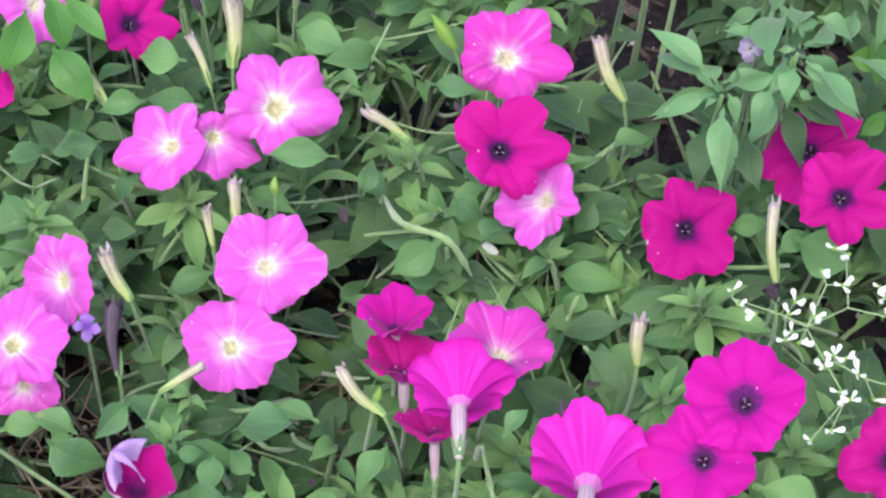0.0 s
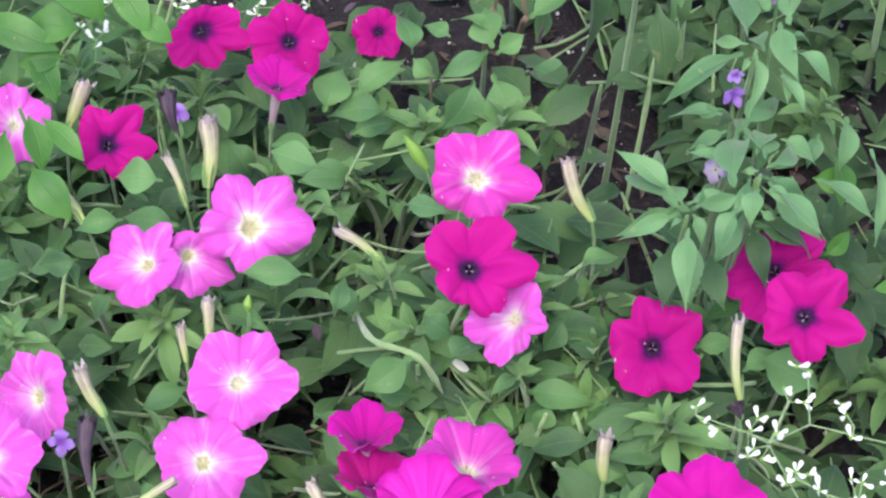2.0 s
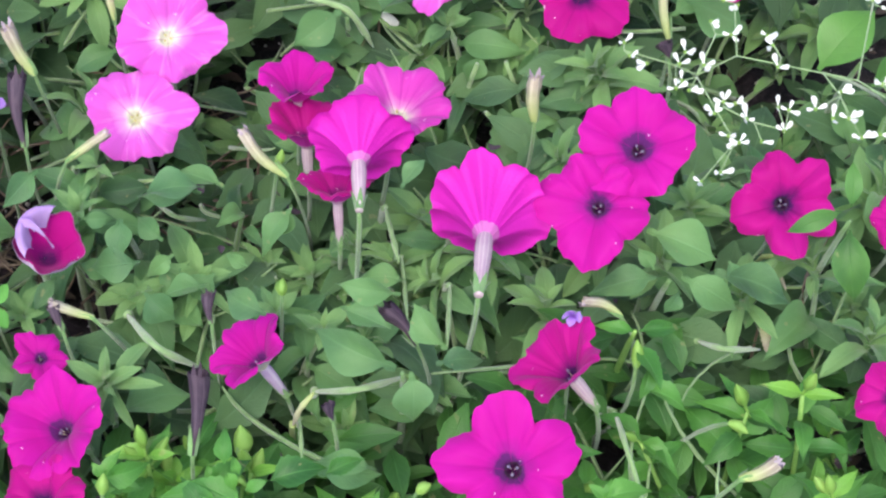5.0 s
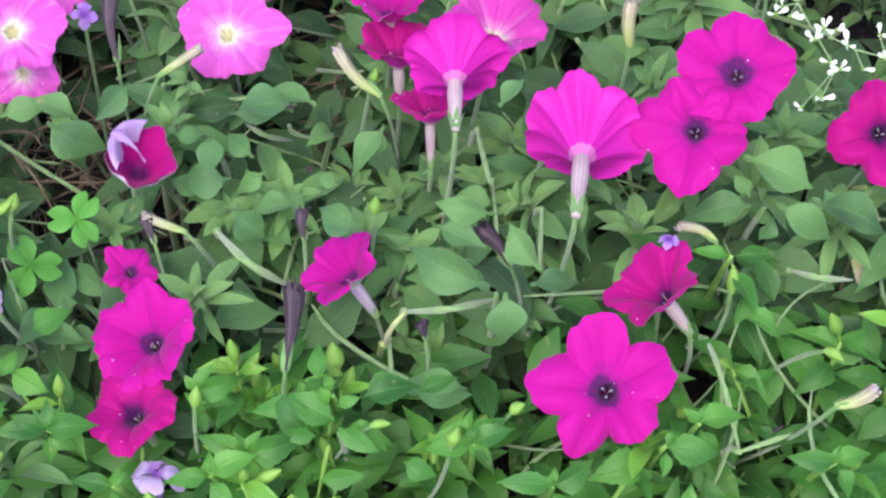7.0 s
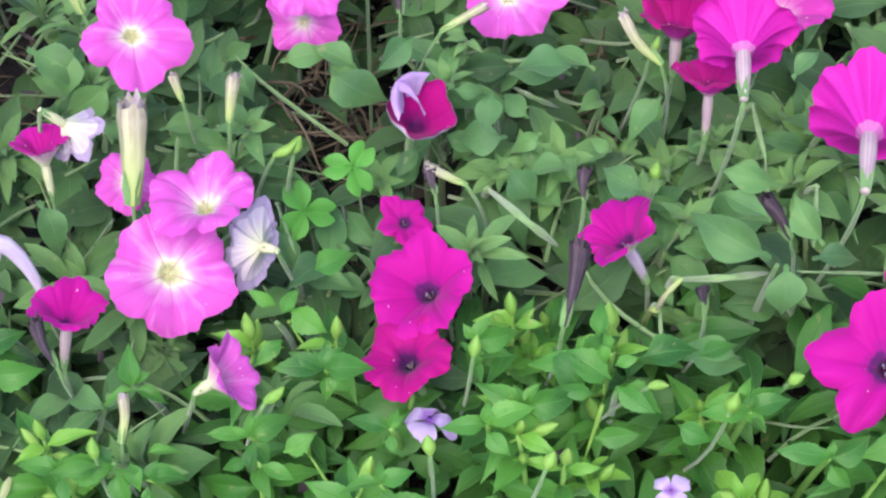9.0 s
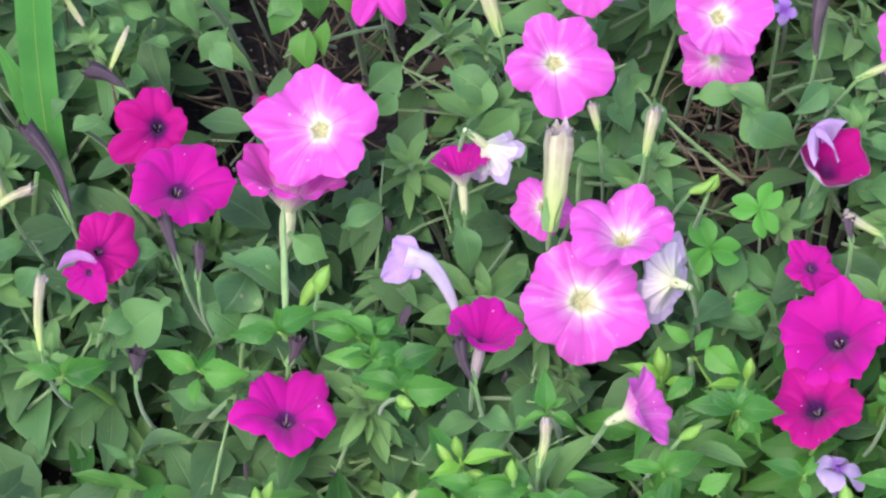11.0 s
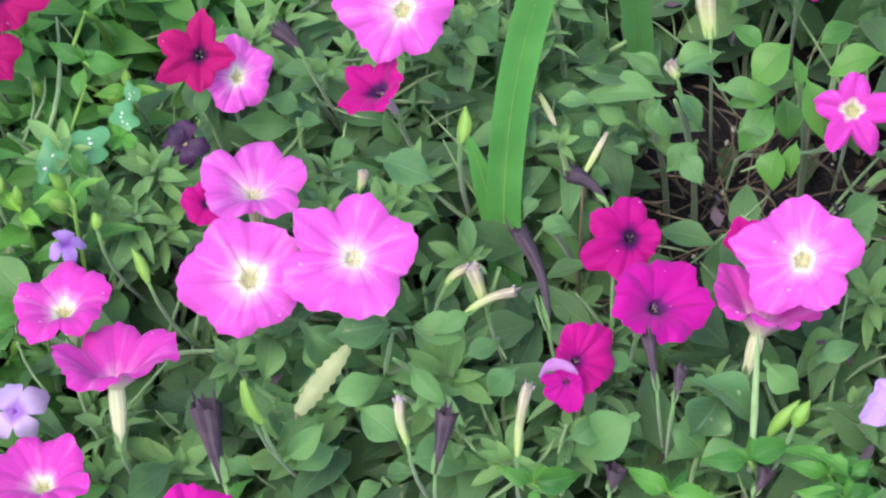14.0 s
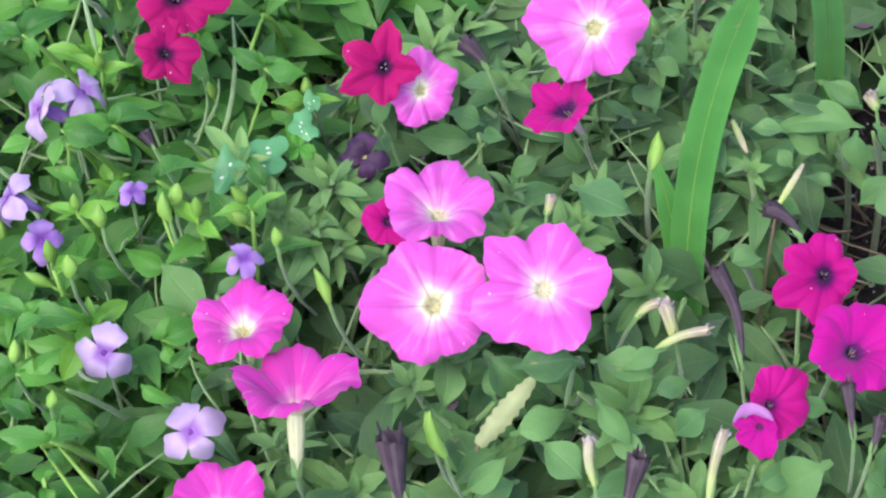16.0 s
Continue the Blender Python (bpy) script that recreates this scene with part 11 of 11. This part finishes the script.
def bud_shoot(x, y, high, rng):
    """An upright shoot of the bushy front plants: leaf pairs set crosswise, a calyx bud on top and two on short stalks."""
    top = thing("bud_shoot", (x, y, GROUND), "upright bright green shoot with paired toothed leaves and pointed buds", "plant", "bud shoots")
    inv = Matrix.Translation(-top.location)
    end = Vector((x + rng.uniform(-0.015, 0.015), y + rng.uniform(-0.02, 0.01), high))
    pts = bend((x, y, GROUND - 0.01), (x, y, GROUND + 0.6 * (high - GROUND)), end, 8)
    bm = bmesh.new()
    tube(bm, pts, [0.0016 - 0.00007 * k for k in range(9)], 6)
    bm.transform(inv)
    part("stem", bm, M_STEM_BRIGHT, top)
    turn = rng.uniform(-0.5, 0.5)
    for k, (v, size) in enumerate(((0.72, 0.030), (0.87, 0.026), (1.0, 0.019))):
        i = min(7.999, v * 8)
        p = pts[int(i)].lerp(pts[int(i) + 1], i % 1)
        for side in (0, math.pi):
            t = turn + k * 1.57 + side + rng.uniform(-0.25, 0.25)
            toward = Vector((math.cos(t), math.sin(t), rng.uniform(0.05, 0.5)))
            if not shades_bloom(p + toward * size * 0.6):
                add_leaf("torenia" if k < 2 else "torenia_young", top, p, toward, (rng.uniform(-0.25, 0.25), rng.uniform(-0.6, 0.0), 1), size * rng.uniform(0.85, 1.2), rng.randrange(99), squash=rng.uniform(0.65, 0.95))
    for k in range(3 if rng.random() < 0.6 else 1):
        ob = new("bud", BUDS[rng.randrange(3)])
        ob.parent = top
        ob.matrix_parent_inverse = inv
        tip = pts[8] if k == 0 else pts[7].lerp(pts[8], rng.random())
        ob.matrix_basis = pose(*tip, rng.uniform(-20, 25) if k == 0 else rng.uniform(30, 65), 0, rng.uniform(0, 360)) @ Matrix.Scale(rng.uniform(0.011, 0.015), 4)


def petunia_shoot(x, y, high, rng):
    """An upright petunia shoot: a thick pale stem, pairs of oval leaves, and narrow young leaves round a slim bud."""
    top = thing("petunia_shoot", (x, y, GROUND), "upright pale hairy petunia shoot with oval leaves", "plant", "petunia shoots")
    inv = Matrix.Translation(-top.location)
    end = Vector((x + rng.uniform(-0.02, 0.02), y + rng.uniform(-0.03, 0.005), high))
    pts = bend((x, y, GROUND - 0.01), (x + rng.uniform(-0.01, 0.01), y + 0.008, GROUND + 0.6 * (high - GROUND)), end, 8)
    bm = bmesh.new()
    tube(bm, pts, [0.0021 - 0.00008 * k for k in range(9)], 7)
    bm.transform(inv)
    stem = part("stem", bm, M_STEM_PALE, top)
    turn = rng.uniform(0, 6.28)
    for k, (v, size) in enumerate(((0.70, 0.040), (0.84, 0.034), (0.95, 0.024))):
        i = v * 8
        p = pts[int(i)].lerp(pts[int(i) + 1], i % 1)
        for side in (0, 2.6):
            t = turn + k * 1.9 + side + rng.uniform(-0.3, 0.3)
            toward = Vector((math.cos(t), math.sin(t), rng.uniform(0.0, 0.5)))
            if not shades_bloom(p + toward * size * 0.6) and not shades_bloom(p + toward * size):
                add_leaf("petunia", top, p, toward, (rng.uniform(-0.4, 0.4), rng.uniform(-0.8, 0.1), 1), size * rng.uniform(0.85, 1.15), rng.randrange(99), squash=rng.uniform(0.75, 1.05))
    for k in range(8):
        t = turn + k * 2.4
        toward = Vector((math.cos(t), math.sin(t), 0.25 + 0.2 * k))
        if not shades_bloom(pts[8] + toward.normalized() * 0.012):
            add_leaf("petunia_young", stem, pts[8], toward, (rng.uniform(-0.3, 0.3), rng.uniform(-0.6, 0.0), 1), rng.uniform(0.014, 0.021) - 0.0008 * k, rng.randrange(99), root=top)


def build_petunia_shoots():
    rng = random.Random(57)
    done = 0
    while done < 26:
        x, y = rng.uniform(-0.70, 0.10), rng.uniform(-0.21, 0.12)
        high = canopy(x, y) + rng.uniform(0.004, 0.026)
        if species(x, y) != "petunia" or bare(x, y) or thin(x, y) > 0.1 or shades_bloom(Vector((x, y, high))) or shades_bloom(Vector((x, y - 0.012, high + 0.012))):
            continue
        done += 1
        petunia_shoot(x, y, high, rng)


def build_bud_shoots():
    rng = random.Random(91)
    done = 0
    while done < 28:
        if done < 12:
            x, y = rng.uniform(-0.90, -0.73), rng.uniform(-0.30, 0.04)
        else:
            x = rng.uniform(-0.50, 0.16)
            y = -0.20 - 0.25 * max(0.0, -0.15 - x) - rng.uniform(0.0, 0.11)
        high = canopy(x, y) + rng.uniform(0.010, 0.034)
        if shades_bloom(Vector((x, y, high))) or shades_bloom(Vector((x, y - 0.01, high + 0.012))):
            continue
        done += 1
        bud_shoot(x, y, high, rng)


def build_shade_plants():
    rng = random.Random(77)
    # plants added out of view to shade the back and sides of the bed
    for k in range(26):
        shade_plant(-0.42 + 0.04 * k + rng.uniform(-0.02, 0.02), rng.uniform(0.60, 0.80), 0.12, rng.uniform(0.55, 0.75), M_SHADE_SAGE, "added tall sage plant with long dark green leaves, for shade", rng)
    for k in range(14):
        x, y = rng.uniform(0.06, 0.46), rng.uniform(0.30, 0.56)
        shade_plant(x, y, 0.40, rng.uniform(0.50, 0.62), M_SALVIA_LEAF, "added tall sage plant with whorls of pale green leaves, for shade", rng)
    for k in range(9):
        x, y = rng.uniform(0.38, 0.52), rng.uniform(-0.14, 0.30)
        shade_plant(x, y, 0.17, rng.uniform(0.42, 0.55), M_SHADE_SAGE, "added tall sage plant with long dark green leaves, for shade", rng)
    for k in range(6):
        x, y = rng.uniform(-0.46, -0.18), rng.uniform(0.34, 0.52)
        shade_plant(x, y, 0.40, rng.uniform(0.46, 0.55), M_BROAD_LEAF, "added tall leafy plant with bright green oval leaves, for shade", rng)


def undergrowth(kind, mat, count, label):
    """The lower leaves of the bed, joined into one; mat holds their shade in its colour."""
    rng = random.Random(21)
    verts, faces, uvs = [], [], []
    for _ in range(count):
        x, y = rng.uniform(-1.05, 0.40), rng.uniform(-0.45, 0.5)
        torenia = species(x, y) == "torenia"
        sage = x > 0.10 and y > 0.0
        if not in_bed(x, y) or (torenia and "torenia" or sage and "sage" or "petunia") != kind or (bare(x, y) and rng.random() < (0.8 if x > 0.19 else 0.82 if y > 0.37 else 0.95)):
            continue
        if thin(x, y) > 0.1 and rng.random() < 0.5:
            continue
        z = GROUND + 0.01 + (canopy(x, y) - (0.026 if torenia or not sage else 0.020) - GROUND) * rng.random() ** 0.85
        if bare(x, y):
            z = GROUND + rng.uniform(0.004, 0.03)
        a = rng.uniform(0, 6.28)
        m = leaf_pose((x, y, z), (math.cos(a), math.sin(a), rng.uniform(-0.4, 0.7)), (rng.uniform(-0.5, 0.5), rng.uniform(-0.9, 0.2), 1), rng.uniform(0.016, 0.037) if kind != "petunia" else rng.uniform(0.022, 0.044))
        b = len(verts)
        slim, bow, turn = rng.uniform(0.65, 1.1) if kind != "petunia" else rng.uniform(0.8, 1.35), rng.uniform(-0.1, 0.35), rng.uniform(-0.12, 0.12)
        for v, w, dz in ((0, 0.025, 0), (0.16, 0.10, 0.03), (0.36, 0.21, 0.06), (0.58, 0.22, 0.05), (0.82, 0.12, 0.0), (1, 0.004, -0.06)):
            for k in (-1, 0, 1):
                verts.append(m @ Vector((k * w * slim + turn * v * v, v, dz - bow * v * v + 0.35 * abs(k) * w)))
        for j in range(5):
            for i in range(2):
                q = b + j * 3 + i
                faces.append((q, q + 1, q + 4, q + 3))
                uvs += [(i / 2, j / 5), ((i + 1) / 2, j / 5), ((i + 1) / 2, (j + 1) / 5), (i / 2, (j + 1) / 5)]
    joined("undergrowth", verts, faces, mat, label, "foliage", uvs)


def stray_stems(count):
    """Thin pale side stems that wind up between the leaves, past counting."""
    rng = random.Random(31)
    bm = bmesh.new()
    for _ in range(count):
        x, y = rng.uniform(-1.0, 0.36), rng.uniform(-0.26, 0.42)
        if bare(x, y) and rng.random() < 0.6:
            continue
        h = canopy(x, y) + rng.uniform(-0.05, 0.004)
        a, reach = rng.uniform(0, 6.28), rng.uniform(0.02, 0.07)
        foot = Vector((x + reach * math.cos(a), y + reach * math.sin(a), h - rng.uniform(0.01, 0.06)))
        end = Vector((x, y, h))
        if shades_bloom(end) or shades_bloom(foot.lerp(end, 0.6)):
            continue
        mid = foot.lerp(end, 0.6) + Vector((rng.uniform(-0.012, 0.012), rng.uniform(-0.012, 0.012), rng.uniform(-0.012, 0.006)))
        w = rng.uniform(0.0006, 0.0013)
        tube(bm, bend(foot, mid, end, 5), [w, w, w, w * 0.9, w * 0.75, w * 0.4], 5)
    tagged(new("side_stems", mesh_of("side_stems", bm, M_STEM_PALE)), "thin pale green side stems between the leaves", "stems", kind="stuff")


def dry_twigs(count):
    """A tangle of thin dry brown twigs in the open and thin stretches of the bed, past counting."""
    rng = random.Random(41)
    bm = bmesh.new()
    done = 0
    while done < count:
        cx, cy, rx, ry = rng.choice(THIN + GAPS[5:7] + GAPS[14:18])
        x, y = cx + rx * rng.uniform(-1, 1), cy + ry * rng.uniform(-1, 1)
        done += 1
        z = GROUND + rng.uniform(0.01, 0.075)
        a, ln = rng.uniform(0, 6.28), rng.uniform(0.012, 0.045)
        p = Vector((x, y, z))
        q = p + Vector((math.cos(a) * ln, math.sin(a) * ln, rng.uniform(-0.012, 0.02)))
        mid = (p + q) / 2 + Vector((rng.uniform(-0.3, 0.3), rng.uniform(-0.3, 0.3), rng.uniform(-0.2, 0.4))) * ln
        w = rng.uniform(0.0004, 0.0010)
        tube(bm, bend(p, mid, q, 4), [w, w, w * 0.9, w * 0.7, w * 0.4], 5)
    tagged(new("dry_twigs", mesh_of("dry_twigs", bm, M_WOODY)), "tangle of thin dry brown twigs under the plants", "twigs", kind="stuff")


def scraps(name, count, mat, label, low):
    """Shrivelled bits: spent sepals caught among the leaves, or litter on the soil."""
    rng = random.Random(len(name))
    verts, faces = [], []
    done = 0
    while done < count:
        x, y = rng.uniform(-1.0, 0.38), rng.uniform(-0.30, 0.5)
        if low and not bare(x, y) and rng.random() < 0.7:
            continue
        done += 1
        z = GROUND + rng.uniform(0.004, 0.014) if low else canopy(x, y) - rng.uniform(0.0, 0.05)
        if shades_bloom(Vector((x, y, z))):
            continue
        ln = rng.choice((0.005, 0.007, 0.010, 0.020)) if low else rng.uniform(0.004, 0.012)
        m = pose(x, y, z, rng.uniform(-20, 20) if low else rng.uniform(0, 180), rng.uniform(-25, 25), rng.uniform(0, 360))
        b = len(verts)
        wd, cv = ln * rng.uniform(0.10, 0.32), rng.uniform(-0.3, 0.5)
        for j, w in enumerate((0.2, 0.8, 1.0, 0.7, 0.1)):
            v = j / 4
            for k in (-1, 0, 1):
                verts.append(m @ Vector((k * wd * w * rng.uniform(0.8, 1.2), ln * v, cv * ln * v * (1 - v) + abs(k) * wd * 0.5)))
        for j in range(4):
            for i in range(2):
                q = b + j * 3 + i
                faces.append((q, q + 1, q + 4, q + 3))
    joined(name, verts, faces, mat, label, "plant litter")


build_bed()
build_bud_shoots()
build_petunia_shoots()
build_shade_plants()
undergrowth("petunia", M_UNDER_SHADE, 11500, "dense lower leaves between the bedding plants, shade put into their green")
undergrowth("torenia", M_TORENIA_SHADE, 23000, "dense lower leaves of the front plants, their bright green darkened for shade")
undergrowth("sage", M_SHADE_SAGE, 24000, "lower leaves under the sage, their green darkened for shade")
stray_stems(1300)
dry_twigs(520)
scraps("leaf_litter", 900, M_LITTER, "brown and grey leaf litter lying on the soil", True)
scraps("withered_scraps", 420, M_WITHER_DARK, "small dark shrivelled flower remains among the leaves", False)
